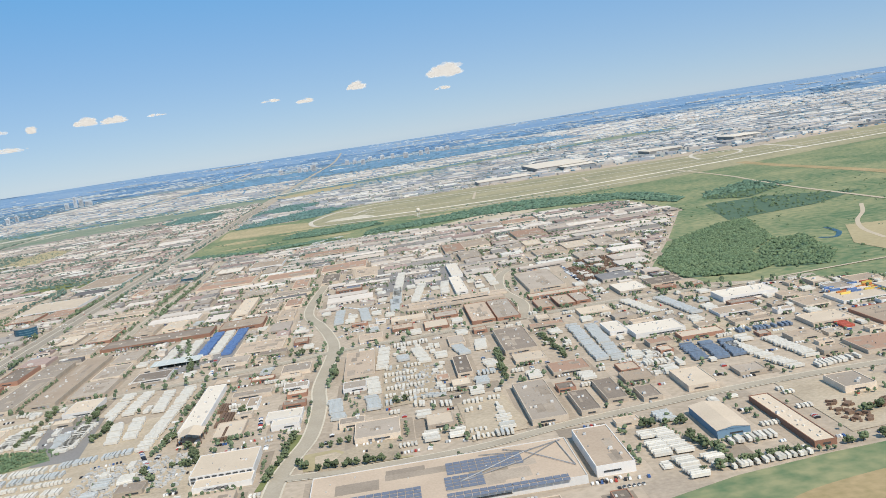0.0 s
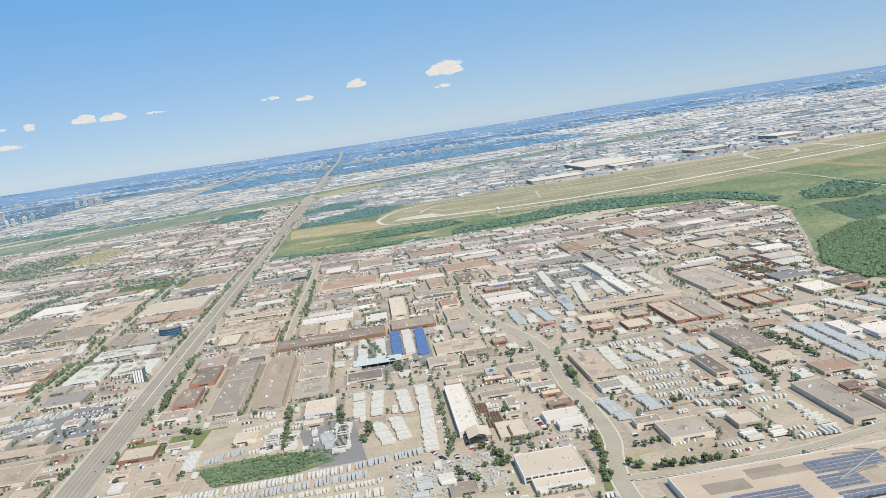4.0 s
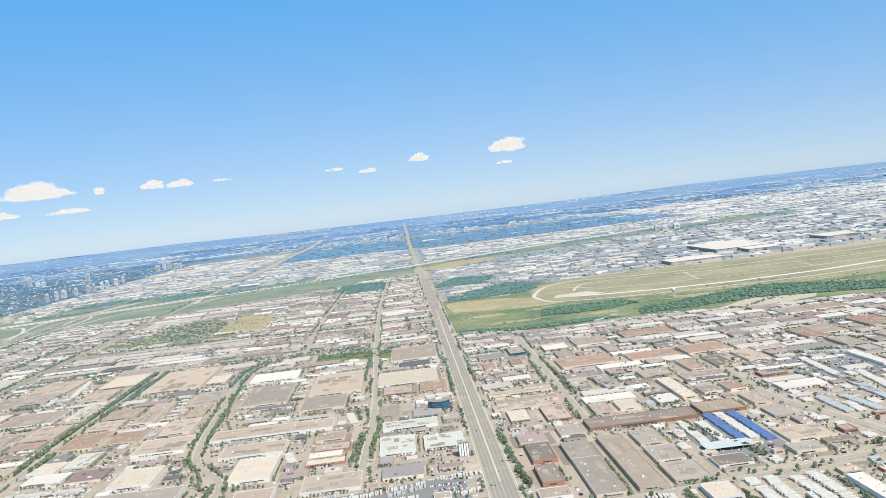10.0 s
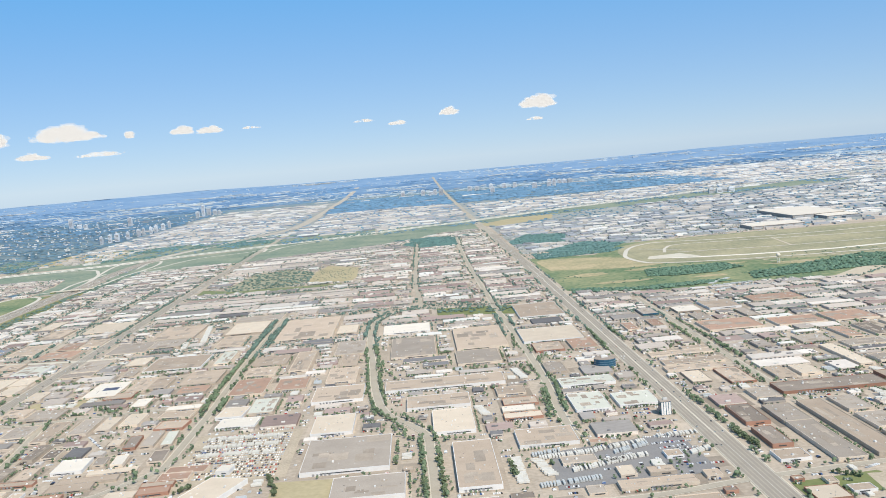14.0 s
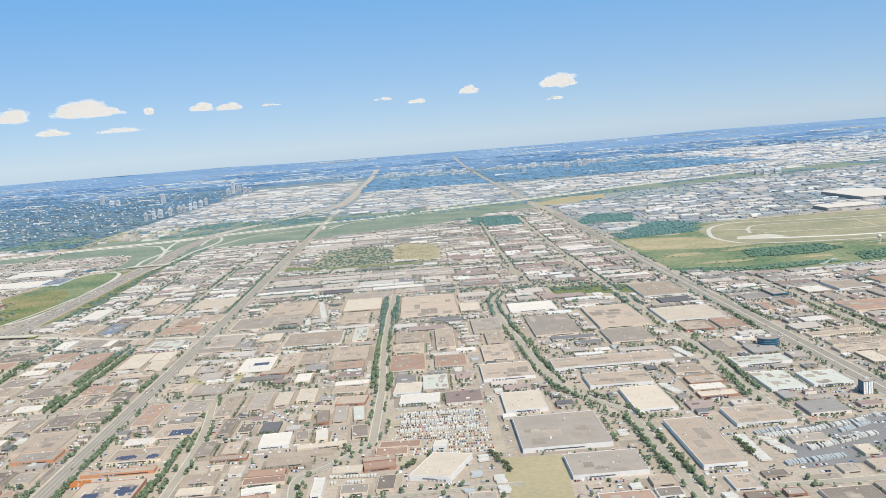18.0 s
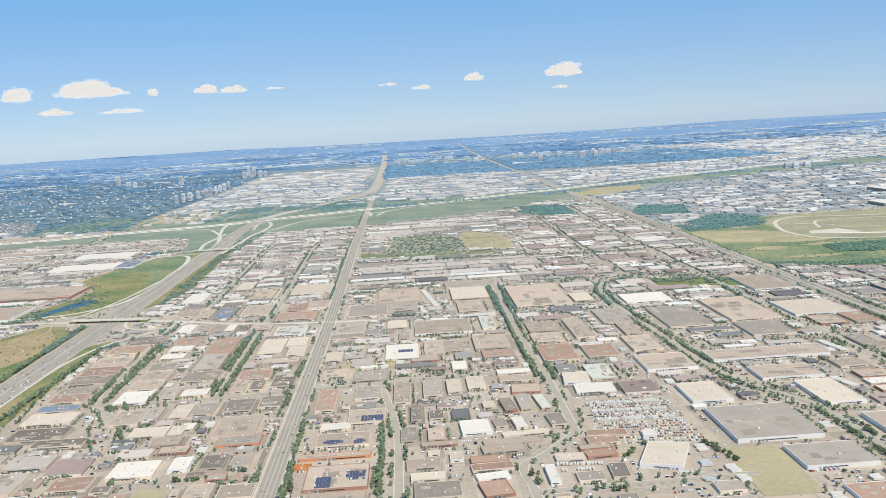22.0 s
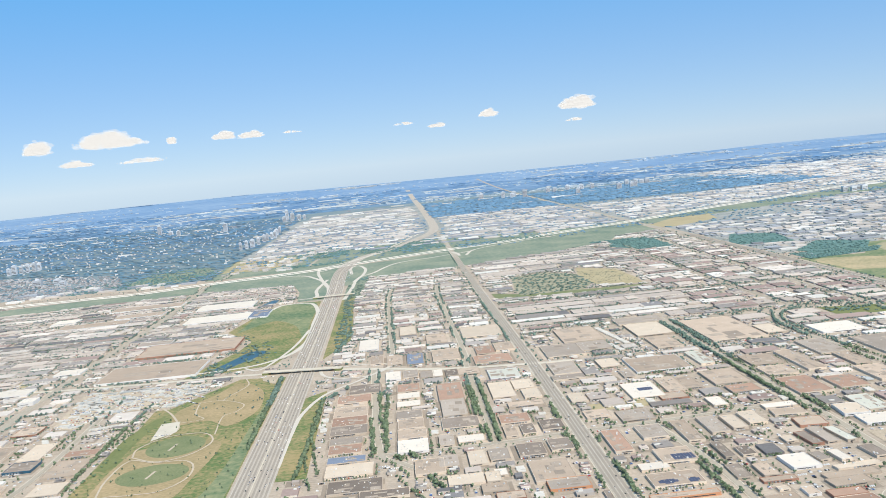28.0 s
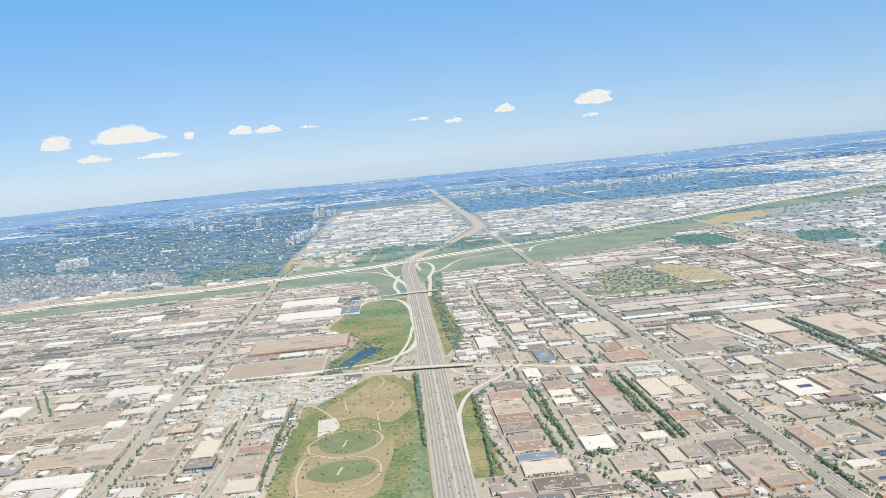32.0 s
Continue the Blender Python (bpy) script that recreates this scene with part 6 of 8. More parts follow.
estate(-1700, -1100, 500, 1150, 260, (12, 40), "wwtgp")
estate(-2600, -650, 1900, 3000, 60, (14, 50), "wtg")
estate(-600, 1800, 2400, 3600, 120, (16, 60), "wtg")
def in_poly(x, y, pts):
    c = False
    for (xa, ya), (xb, yb) in zip(pts, pts[1:] + pts[:1]):
        if (ya > y) != (yb > y) and x < (xb - xa) * (y - ya) / (yb - ya) + xa:
            c = not c
    return c
for x, y, w, d, h in ((372, 1200, 62, 120, 4), (292, 1075, 58, 40, 3.2), (386, 1125, 38, 40, 3), (612, 1213, 36, 60, 4), (500, 1180, 40, 50, 3)):
    FARREC = [f for f in FARREC if abs(f[0] - x) > (w + f[2]) / 2 or abs(f[1] - y) > (d + f[3]) / 2]
    hangar = tagged(new("hangar"), "large white-roofed airport hangar beside the runway", "hangar", "airport hangars")
    hangar.location = (x, y, 0)
    link("wall", boxes_mesh("wall", [(0, 0, 0, w, d, h, 0)], M["far_grey"]), hangar)
    link("roof", boxes_mesh("roof", [(0, 0, h, w + 1, d + 1, 0.4, 0)], M["roof_white"]), hangar)
    for k in range(5):
        link("hangar_door", boxes_mesh("hangar_door", [((k - 2) * w / 5.2, -d / 2 - 0.1, 0, w / 6, 0.2, h * 0.8, 0)], M["door"]), hangar)
HOUSES = []
for _ in range(5200):
    x, y = far.uniform(-1500, -780), far.uniform(1320, 1800)
    if in_poly(x, y, [(-1600, 1250), (-790, 1335), (-784, 1400), (-835, 1560), (-1128, 1742), (-1600, 1850)]):
        HOUSES.append((x, y, far.uniform(2, 3.2), far.uniform(2.4, 4), far.uniform(1.2, 1.9), "house"))
far_blocks(HOUSES, "far_houses", None, "rows of distant suburban houses")
def off_roads(x, y, w):
    """Whether a far building stays clear of the long roads."""
    if abs(x) < 7 + w / 2:
        return False
    for line, half in ((HW, 12), (HX, 16)):
        for (xa, ya), (xb, yb) in zip(line, line[1:]):
            L2 = (xb - xa) ** 2 + (yb - ya) ** 2
            t = min(1, max(0, ((x - xa) * (xb - xa) + (y - ya) * (yb - ya)) / L2))
            if math.hypot(x - xa - t * (xb - xa), y - ya - t * (yb - ya)) < half + w / 2:
                return False
    return not any(in_poly(x, y, pts) for pts in FIELDS)
FARREC = FARREC[:FILL_COUNT] + [f for f in FARREC[FILL_COUNT:] if off_roads(f[0], f[1], f[2])]
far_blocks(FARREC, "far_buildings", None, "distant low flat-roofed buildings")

def roof_specks():
    """Small plant and vents on the roofs of the mid-distance blocks."""
    q = random.Random(19)
    pale, dark = [], []
    for x, y, w, d, h, *_ in FILL[NEAR_FILL:]:
        for _ in range(q.randint(0, 3)):
            s = q.uniform(0.5, 1.3)
            (pale if q.random() < 0.6 else dark).append((x + q.uniform(-0.4, 0.4) * w, y + q.uniform(-0.4, 0.4) * d, h, s * q.uniform(1, 2.5), s, q.uniform(0.25, 0.6), 0))
    front, docks = [], []
    for x, y, w, d, h, *_ in FILL[NEAR_FILL:]:
        if q.random() < 0.8:
            front.append((x, y - d / 2 - 0.06, 0, w * 0.98, 0.1, h * 0.97, 0))
        if q.random() < 0.55:
            n = max(1, int(w / 2.5))
            for k in range(n):
                docks.append((x - w * 0.4 + k * w * 0.8 / n, y - d / 2 - 0.14, 0, 0.9, 0.1, h * 0.55, 0))
        elif q.random() < 0.5:
            docks.append((x, y - d / 2 - 0.14, h * 0.35, w * 0.7, 0.08, h * 0.25, 0))
    tagged(new("pale_fronts", boxes_mesh("pale_fronts", front, M["far_front"])), "pale front walls of distant low buildings", kind="stuff")
    tagged(new("dock_openings", boxes_mesh("dock_openings", docks, M["screen"])), "dark dock doors and windows of distant buildings", kind="stuff")
    small, patch = [], []
    for x, y, w, d, h, r, a, *t in HALLS + [f[:7] + (0,) for f in FILL[:NEAR_FILL]]:
        if t[0] == 0:
            for _ in range(min(12, int(w * d / 22))):
                small.append((x + q.uniform(-0.44, 0.44) * w, y + q.uniform(-0.44, 0.44) * d, h - 0.15, q.uniform(0.12, 0.35), q.uniform(0.12, 0.35), q.uniform(0.15, 0.32), 0))
            for k in range(0 if r in "wcp" else min(7, 1 + int(w * d / 45))):
                pw, pd = w * q.uniform(0.08, 0.3), d * q.uniform(0.06, 0.25)
                patch.append((x + q.uniform(-0.5, 0.5) * (w - pw - 1), y + q.uniform(-0.5, 0.5) * (d - pd - 1), h - 0.17, pw, pd, 0.045 + 0.004 * k, 0))
    tagged(new("roof_vents", boxes_mesh("roof_vents", small, M["vent"])), "small vents and hatches on flat roofs", kind="stuff")
    tagged(new("roof_patches", boxes_mesh("roof_patches", patch, M["patch"])), "repaired membrane patches on flat roofs", kind="stuff")
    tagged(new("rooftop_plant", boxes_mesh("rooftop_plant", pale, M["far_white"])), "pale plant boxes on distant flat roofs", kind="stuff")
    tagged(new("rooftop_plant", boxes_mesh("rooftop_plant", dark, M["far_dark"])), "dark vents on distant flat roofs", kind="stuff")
roof_specks()

def clumps(spots, name, mat, label, low=-1.0):
    """Leaf clumps: small uneven icosahedra at many spots (x, y, z, rx, rz); low: how far down their undersides are kept."""
    g = (1 + 5 ** 0.5) / 2
    base = np.array([(-1, g, 0), (1, g, 0), (-1, -g, 0), (1, -g, 0), (0, -1, g), (0, 1, g), (0, -1, -g), (0, 1, -g), (g, 0, -1), (g, 0, 1), (-g, 0, -1), (-g, 0, 1)]) / (1 + g * g) ** 0.5
    tri = np.array([(0, 11, 5), (0, 5, 1), (0, 1, 7), (0, 7, 10), (0, 10, 11), (1, 5, 9), (5, 11, 4), (11, 10, 2), (10, 7, 6), (7, 1, 8), (3, 9, 4), (3, 4, 2), (3, 2, 6), (3, 6, 8), (3, 8, 9), (4, 9, 5), (2, 4, 11), (6, 2, 10), (8, 6, 7), (9, 8, 1)])
    tri = tri[base[tri].mean(1)[:, 2] > low]
    S = np.array(spots)
    gen = np.random.default_rng(7)
    n = len(S)
    V = base[None] * gen.uniform(0.72, 1.2, (n, 12, 1))
    a = gen.uniform(0, 6.28, n)
    c, s = np.cos(a)[:, None], np.sin(a)[:, None]
    X, Y = V[..., 0] * c - V[..., 1] * s, V[..., 0] * s + V[..., 1] * c
    V = np.stack([X * S[:, 3:4] + S[:, 0:1], Y * S[:, 3:4] + S[:, 1:2], V[..., 2] * S[:, 4:5] + S[:, 2:3]], -1).reshape(-1, 3)
    T = (tri[None] + 12 * np.arange(n)[:, None, None]).reshape(-1)
    me = bpy.data.meshes.new(name)
    me.vertices.add(len(V)); me.vertices.foreach_set("co", V.ravel())
    me.loops.add(len(T)); me.loops.foreach_set("vertex_index", T.astype(np.int32))
    k = len(T) // 3
    me.polygons.add(k); me.polygons.foreach_set("loop_start", np.arange(0, 3 * k, 3, dtype=np.int32))
    me.update(calc_edges=True)
    me.materials.append(M[mat])
    return tagged(new(name, me), label, kind="stuff") if label else me
cl = random.Random(41)
def wood(x0, x1, y0, y1, n, r, out, inside=None):
    for _ in range(n):
        x, y = cl.uniform(x0, x1), cl.uniform(y0, y1)
        if inside is None or inside(x, y):
            s = cl.uniform(*r)
            out.append((x, y, s * 0.45, s, s * cl.uniform(0.5, 0.75)))
FARWOOD = []
TOWN = [(-1600, 1250), (-790, 1335), (-784, 1400), (-835, 1560), (-1128, 1742), (-1600, 1850)]
GOLF = [p for n, p in zip(FIELD_NAMES, FIELDS) if n == "golf_course"]
wood(-2600, -650, 1345, 2400, 15000, (2, 5.5), FARWOOD, lambda x, y: y > 1345 - 0.05 * (x + 700) and not (in_poly(x, y, GOLF[0]) and cl.random() < 0.75) and not (in_poly(x, y, TOWN) and cl.random() < 0.7))
wood(-310, 660, 2270, 3000, 5500, (3, 7), FARWOOD, lambda x, y: abs(x + 4) > 9)
wood(-2600, -660, 2300, 3000, 6500, (4, 8), FARWOOD)
wood(-640, 1800, 1400, 2300, 8000, (0.9, 2.8), FARWOOD, lambda x, y: off_roads(x, y, 2))
CORRIDOR = FIELDS[FIELD_NAMES.index("corridor_grass")]
wood(-300, 760, 1400, 1985, 9000, (0.8, 2.6), FARWOOD, lambda x, y: in_poly(x, y, CORRIDOR) and abs(y - 1610 - 0.66 * x) > 22 and noise.noise((x * 0.012, y * 0.012, 9)) > 0.08)
wood(650, 1800, 2300, 3000, 1500, (3, 6), FARWOOD)
wood(280, 1500, 1050, 1400, 1800, (0.8, 2.2), FARWOOD, lambda x, y: off_roads(x, y, 2))
FARWOOD = [(x, y, z * 0.3 + (0.35 if a < 3.4 and x > -645 else 0), a * 1.3, b * (0.36 if x > -645 else 0.1) + (0.35 if a < 3.4 and x > -645 else 0)) for x, y, z, a, b in FARWOOD]
# haze is in the leaf colours, bluer beyond y 1850
clumps([f for f in FARWOOD if f[1] > 1850], "far_woods", "farleaf", "distant woods and leafy suburbs, haze-blue in colour", -0.4)
clumps([f for f in FARWOOD if f[1] <= 1850], "far_woods", "hazed_wood", "woods and leafy suburbs with haze in their colour", -0.4)
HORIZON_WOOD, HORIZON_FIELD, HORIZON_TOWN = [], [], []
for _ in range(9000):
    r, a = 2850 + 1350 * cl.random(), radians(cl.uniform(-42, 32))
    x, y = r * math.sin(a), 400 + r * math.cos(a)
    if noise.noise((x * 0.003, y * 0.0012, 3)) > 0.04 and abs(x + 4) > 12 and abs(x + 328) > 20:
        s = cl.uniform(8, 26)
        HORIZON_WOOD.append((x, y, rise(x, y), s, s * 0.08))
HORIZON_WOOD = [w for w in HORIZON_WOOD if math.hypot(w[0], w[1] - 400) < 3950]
clumps([w for w in HORIZON_WOOD if w[1] > 3500], "horizon_woods", "deepwood", "distant woods towards the horizon, blue with painted haze")
clumps([w for w in HORIZON_WOOD if w[1] <= 3500], "horizon_woods", "bluewood", "distant woods with haze in their colour")
for _ in range(34):
    r, a = 2750 + 1750 * cl.random(), radians(cl.uniform(-42, 32))
    cx, cy, sx, sy = r * math.sin(a), 400 + r * math.cos(a), cl.uniform(60, 220), cl.uniform(25, 90)
    for _ in range(int(sx / 5)):
        x, y = cl.gauss(cx, sx), cl.gauss(cy, sy)
        if abs(x + 4) > 40 and abs(x + 328) > 40 and math.hypot(x, y - 400) < 4600:
            if cl.random() < 0.25 and r > 3000:
                HORIZON_FIELD.append((x, y, rise(x, y), cl.uniform(30, 110), cl.uniform(25, 80), 0.9, cl.uniform(-0.2, 0.2)))
            else:
                HORIZON_TOWN.append((x, y, rise(x, y), cl.uniform(6, 26), cl.uniform(5, 16), cl.uniform(1.5, 3.2), 0))
for x, y, w, d in ((-1030, 3490, 190, 70), (-1210, 3360, 60, 90), (-1820, 4150, 190, 60), (-1360, 2856, 110, 40), (-150, 3700, 150, 50), (560, 3900, 130, 60), (-600, 3800, 160, 60), (-1500, 3600, 200, 50)):
    for _ in range(9):
        HORIZON_FIELD.append((x + cl.uniform(-0.5, 0.5) * w, y + cl.uniform(-0.5, 0.5) * d, rise(x, y), cl.uniform(0.2, 0.6) * w, d * cl.uniform(0.15, 0.4), 1.2, 0))
for _ in range(5200):
    r, a = 2700 + 1900 * cl.random() ** 1.3, radians(cl.uniform(-42, 32))
    x, y = r * math.sin(a), 400 + r * math.cos(a)
    if noise.noise((x * 0.002, y * 0.004, 7)) > 0.02 and abs(x + 4) > 14 and abs(x + 328) > 22:
        HORIZON_TOWN.append((x, y, rise(x, y), cl.uniform(3, 15), cl.uniform(3, 9), cl.uniform(1.2, 2.2), 0))
tagged(new("horizon_fields", boxes_mesh("horizon_fields", HORIZON_FIELD, M["farfield"])), "distant fields between woods, pale with painted haze", kind="stuff")
tagged(new("horizon_towns", boxes_mesh("horizon_towns", HORIZON_TOWN, M["fartown"])), "specks of distant towns, haze-blue in colour", kind="stuff")

# ---- trees: near ones singly, the rest joined ----
WOODS = [
    ([(31, 248), (48, 252), (66, 249), (69, 243), (58, 235), (38, 235)], 380),
    ([(-120, 1248), (-90, 1340), (-50, 1290), (-52, 1184), (-95, 1183)], 300),
    ([(8, 1162), (38, 1252), (84, 1214), (68, 1111), (8, 1124)], 200), ([(31, 1020), (84, 1092), (124, 1044), (86, 975), (40, 968)], 220),
    ([(-500, 700), (-535, 760), (-530, 850), (-500, 790), (-486, 720)], 70), ([(-445, 1000), (-452, 1110), (-430, 1200), (-425, 1040)], 160),
    ([(264, 345), (266, 385), (290, 440), (320, 470), (338, 478), (322, 405), (302, 378), (300, 345), (285, 335)], 4400),
    ([(296, 338), (312, 330), (324, 350), (334, 400), (322, 402), (306, 380)], 800),
    ([(355, 590), (366, 625), (414, 668), (420, 610), (400, 590), (373, 565)], 420),
    ([(330, 480), (345, 560), (380, 560), (420, 520), (380, 490)], 160),
    ([(140, 700), (230, 712), (322, 676), (340, 600), (352, 620), (345, 700), (320, 735), (262, 790), (180, 745), (150, 735)], 2000),
    ([(78, 760), (84, 800), (150, 800), (156, 770), (130, 752), (100, 750)], 700),
    ([(15, 945), (15, 1000), (110, 990), (90, 960)], 260),
    ([(10, 705), (12, 725), (60, 705), (110, 712), (130, 700), (70, 690)], 460),
    ([(-440, 700), (-446, 760), (-446, 900), (-450, 1000), (-440, 1010), (-436, 880), (-432, 750)], 210),
    ([(-560, 1385), (-560, 1415), (-450, 1425), (-440, 1400), (-480, 1390)], 260),
    ([(-310, 1440), (-310, 1490), (-200, 1530), (-150, 1500), (-220, 1470)], 220),
    ([(-130, 1290), (-130, 1330), (-20, 1340), (-20, 1300)], 220),
    ([(-840, 1310), (-880, 1430), (-660, 1470), (-650, 1350)], 520),
    ([(-550, 420), (-552, 600), (-543, 610), (-541, 420)], 60),
    ([(-540, 655), (-545, 700), (-528, 720), (-520, 690)], 60),
    ([(-20, 648), (-60, 655), (-90, 668), (-88, 684), (-30, 672)], 90),
    ([(-566, 1600), (-532, 1690), (-473, 1685), (-397, 1560), (-340, 1640), (-330, 1500), (-400, 1480), (-483, 1530)], 900),
    ([(-791, 1524), (-781, 1595), (-692, 1553), (-650, 1398), (-693, 1336), (-751, 1300)], 260),
    ([(-559, 1544), (-516, 1546), (-472, 1587), (-422, 1592), (-467, 1522), (-514, 1498)], 420),
    ([(-410, 1489), (-369, 1640), (-338, 1674), (-315, 1488), (-360, 1462)], 520),
    ([(-105, 1235), (-101, 1325), (-77, 1329), (-72, 1294), (-87, 1204)], 160),
    ([(232, 470), (228, 440), (262, 420), (268, 445), (262, 480)], 110),
]
STUFFTREES, WOODTREES = [], []
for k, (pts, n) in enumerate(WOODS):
    # added sheet closes the gaps between sparse trees, shade in its colour
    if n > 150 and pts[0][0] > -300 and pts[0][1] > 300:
        sheet("wood_floor", pts, Z3 + 0.01 + 0.001 * k, M["woodfloor" if pts[0][1] < 900 else "tealwood"], "dark sheet with painted shade that closes gaps in a wood")
    xs, ys = [p[0] for p in pts], [p[1] for p in pts]
    while n:
        x, y = cl.uniform(min(xs), max(xs)), cl.uniform(min(ys), max(ys))
        if in_poly(x, y, pts):
            WOODTREES.append((x, y, cl.uniform(0.25, 0.55) if y < 300 else cl.uniform(0.35, 0.8) if y < 600 else cl.uniform(0.7, 1.5)))
            n -= 1
for x in range(-280, -205, 4):
    for y in range(903, 1055, 7):
        if in_poly(x, y, FIELDS[FIELD_NAMES.index("cemetery_lawn")]) and cl.random() < 0.85:
            WOODTREES.append((x + cl.uniform(-2.4, 2.4), y + cl.uniform(-3.5, 3.5), cl.uniform(0.8, 1.5)))
for _ in range(300):
    STUFFTREES.append((cl.uniform(-203, -164), cl.uniform(925, 1030), cl.uniform(0.25, 0.5)))
for _ in range(160):
    STUFFTREES.append((cl.uniform(-300, -150), cl.uniform(862, 880), cl.uniform(0.5, 0.9)))
LEAFY = {"street_bent": 0.85, "street_mid": 0.75, "street_units": 0.8, "street_grove": 0.75, "street_b": 0.55, "street_far_cross": 0.6, "street_north": 0.55}
STREET = [(q, w, LEAFY.get(nm, 0.28)) for nm, q, w in TREE_LINES if q[0][1] < 1400]
for line, w, leafy in STREET:
    side = [leafy * cl.uniform(0.6, 1.1), leafy * cl.uniform(0.6, 1.1)]
    for (xa, ya), (xb, yb) in zip(line, line[1:]):
        L = math.hypot(xb - xa, yb - ya)
        for k in range(int(L / 1.6)):
            px, py = xa + (xb - xa) * k * 1.6 / L, ya + (yb - ya) * k * 1.6 / L
            if 260 < py < 1400 and not (px > 100 and py > 690) and px > -1000:
                for s in (0, 1):
                    if cl.random() < side[s] * (0.2 + 1.0 * (noise.noise((px * 0.03, py * 0.03, 5 + s)) > -0.05)):
                        o = (w / 2 + cl.uniform(0.9, 1.8)) * (1 if s else -1)
                        STUFFTREES.append((px + (yb - ya) / L * o, py - (xb - xa) / L * o, cl.uniform(0.6, 1.25)))
for x, y, w, d, *_ in FILL[NEAR_FILL:]:
    if cl.random() < 0.35:
        for k in range(int(w / 1.1)):
            if cl.random() < 0.75:
                STUFFTREES.append((x - w / 2 + k * 1.1, y - d / 2 - cl.uniform(1.0, 1.8), cl.uniform(0.5, 0.95)))
for x, y, w, d, *_ in HALLS + FILL:
    if cl.random() < 0.55:
        n = int(w / 1.3)
        for k in range(n):
            if cl.random() < 0.7:
                STUFFTREES.append((x - w / 2 + k * 1.3, y - d / 2 - cl.uniform(1.6, 2.4), cl.uniform(0.35, 0.75)))
    if cl.random() < 0.45:
        for k in range(int(d / 1.5)):
            if cl.random() < 0.7:
                STUFFTREES.append((x + w / 2 + 1.4, y - d / 2 + k * 1.5, cl.uniform(0.35, 0.8)))
for x, y, w, d, *_ in FILL:
    hall_map[max(0, int(y - d / 2 - GY0)):int(y + d / 2 - GY0) + 1, max(0, int(x - w / 2 - GX0)):int(x + w / 2 - GX0) + 1] = True
STUFFTREES = [t for t in STUFFTREES if clear(t[0], t[1])]
for _ in range(64000):
    x, y = cl.uniform(-1000, 330), 170 + 1130 * cl.random() ** 1.5
    if is_free(x, y, 1.2, 1.2) and cl.random() < (0.9 if noise.noise((x * 0.06, y * 0.06, 0)) > 0.12 else 0.3 if x < -90 and y < 460 else 0.1) and not (-546 < x < -470 and y < 650):
        STUFFTREES.append((x, y, cl.uniform(0.4, 0.9)))
for k in range(26):
    STUFFTREES.append((203 + 12 * k / 26 + cl.uniform(-0.5, 0.5), 199 - 30 * (k / 26) ** 1.5 + cl.uniform(-0.6, 0.6), cl.uniform(0.3, 0.55)))
for _ in range(260):
    STUFFTREES.append((cl.uniform(-545, -472), cl.uniform(380, 640), cl.uniform(0.3, 0.7)))
    WOODTREES.append((cl.uniform(300, 480), cl.uniform(330, 620), cl.uniform(0.2, 0.6)))

for _ in range(900):
    x, y = cl.uniform(10, 345), cl.uniform(690, 830)
    if in_poly(x, y, FIELDS[0]) and noise.noise((x * 0.02, y * 0.02, 4)) > 0.05:
        WOODTREES.append((x, y, cl.uniform(0.3, 0.8)))
for k, (cx, cy, sx, sy) in enumerate(((38, 800, 22, 14), (90, 806, 26, 10), (55, 745, 30, 9), (120, 735, 18, 8), (200, 770, 34, 12), (300, 752, 24, 9), (150, 795, 20, 8))):
    ring = [(cx + sx * math.cos(a / 4) * (0.75 + 0.5 * noise.noise((k, a * 0.4, 0))), cy + sy * math.sin(a / 4) * (0.75 + 0.5 * noise.noise((k, a * 0.4, 3)))) for a in range(25)]
    sheet("dry_patch", ring, Z3 - 0.01 + 0.001 * k, M["straw"], "dry straw patch in the airfield meadow")
HEDGES = (
    ([(-409.5, 440), (-409.5, 600)], 0.7, 1.3), ([(-403, 440), (-402.5, 600)], 0.6, 1.2), ([(-356, 445), (-356, 570)], 0.7, 1.2), ([(-349, 445), (-349, 570)], 0.7, 1.3),
    ([(-443, 420), (-441, 480), (-440, 560), (-425, 592)], 0.8, 1.4), ([(-472, 478), (-473, 640)], 0.8, 1.5), ([(-516, 690), (-524, 672), (-545, 668)], 0.6, 1.1),
    ([(-204, 440), (-204, 700)], 0.6, 1.2), ([(-195.5, 440), (-195.5, 700)], 0.6, 1.1), ([(-398, 436), (-384, 402), (-373, 372), (-367, 330)], 0.7, 1.3), ([(-392, 440), (-378, 404)], 0.8, 1.3),
    ([(-620, 680), (-540, 668), (-516, 662)], 0.6, 1.0), ([(-550, 440), (-551, 520), (-548, 600)], 0.6, 1.2),
    ([(96, 228), (97, 236), (97.2, 253), (97.8, 268), (98, 289)], 0.45, 0.8), ([(110, 231), (115, 231), (121, 232)], 0.4, 0.7),
    ([(-304.8, 290), (-305, 337), (-305.5, 346), (-305.8, 400)], 0.7, 1.15), ([(-273, 300), (-274, 330), (-273, 344), (-274, 390)], 0.7, 1.15),
    ([(-402, 480), (-411, 533), (-404, 571)], 0.7, 1.2), ([(-337, 336), (-322, 330), (-316, 331)], 0.6, 1.0), ([(-353, 445), (-353, 475)], 0.7, 1.1),
    ([(-318.5, 425), (-316.5, 500)], 0.6, 1.1), ([(-316.5, 300), (-316.5, 380)], 0.6, 1.1),
)
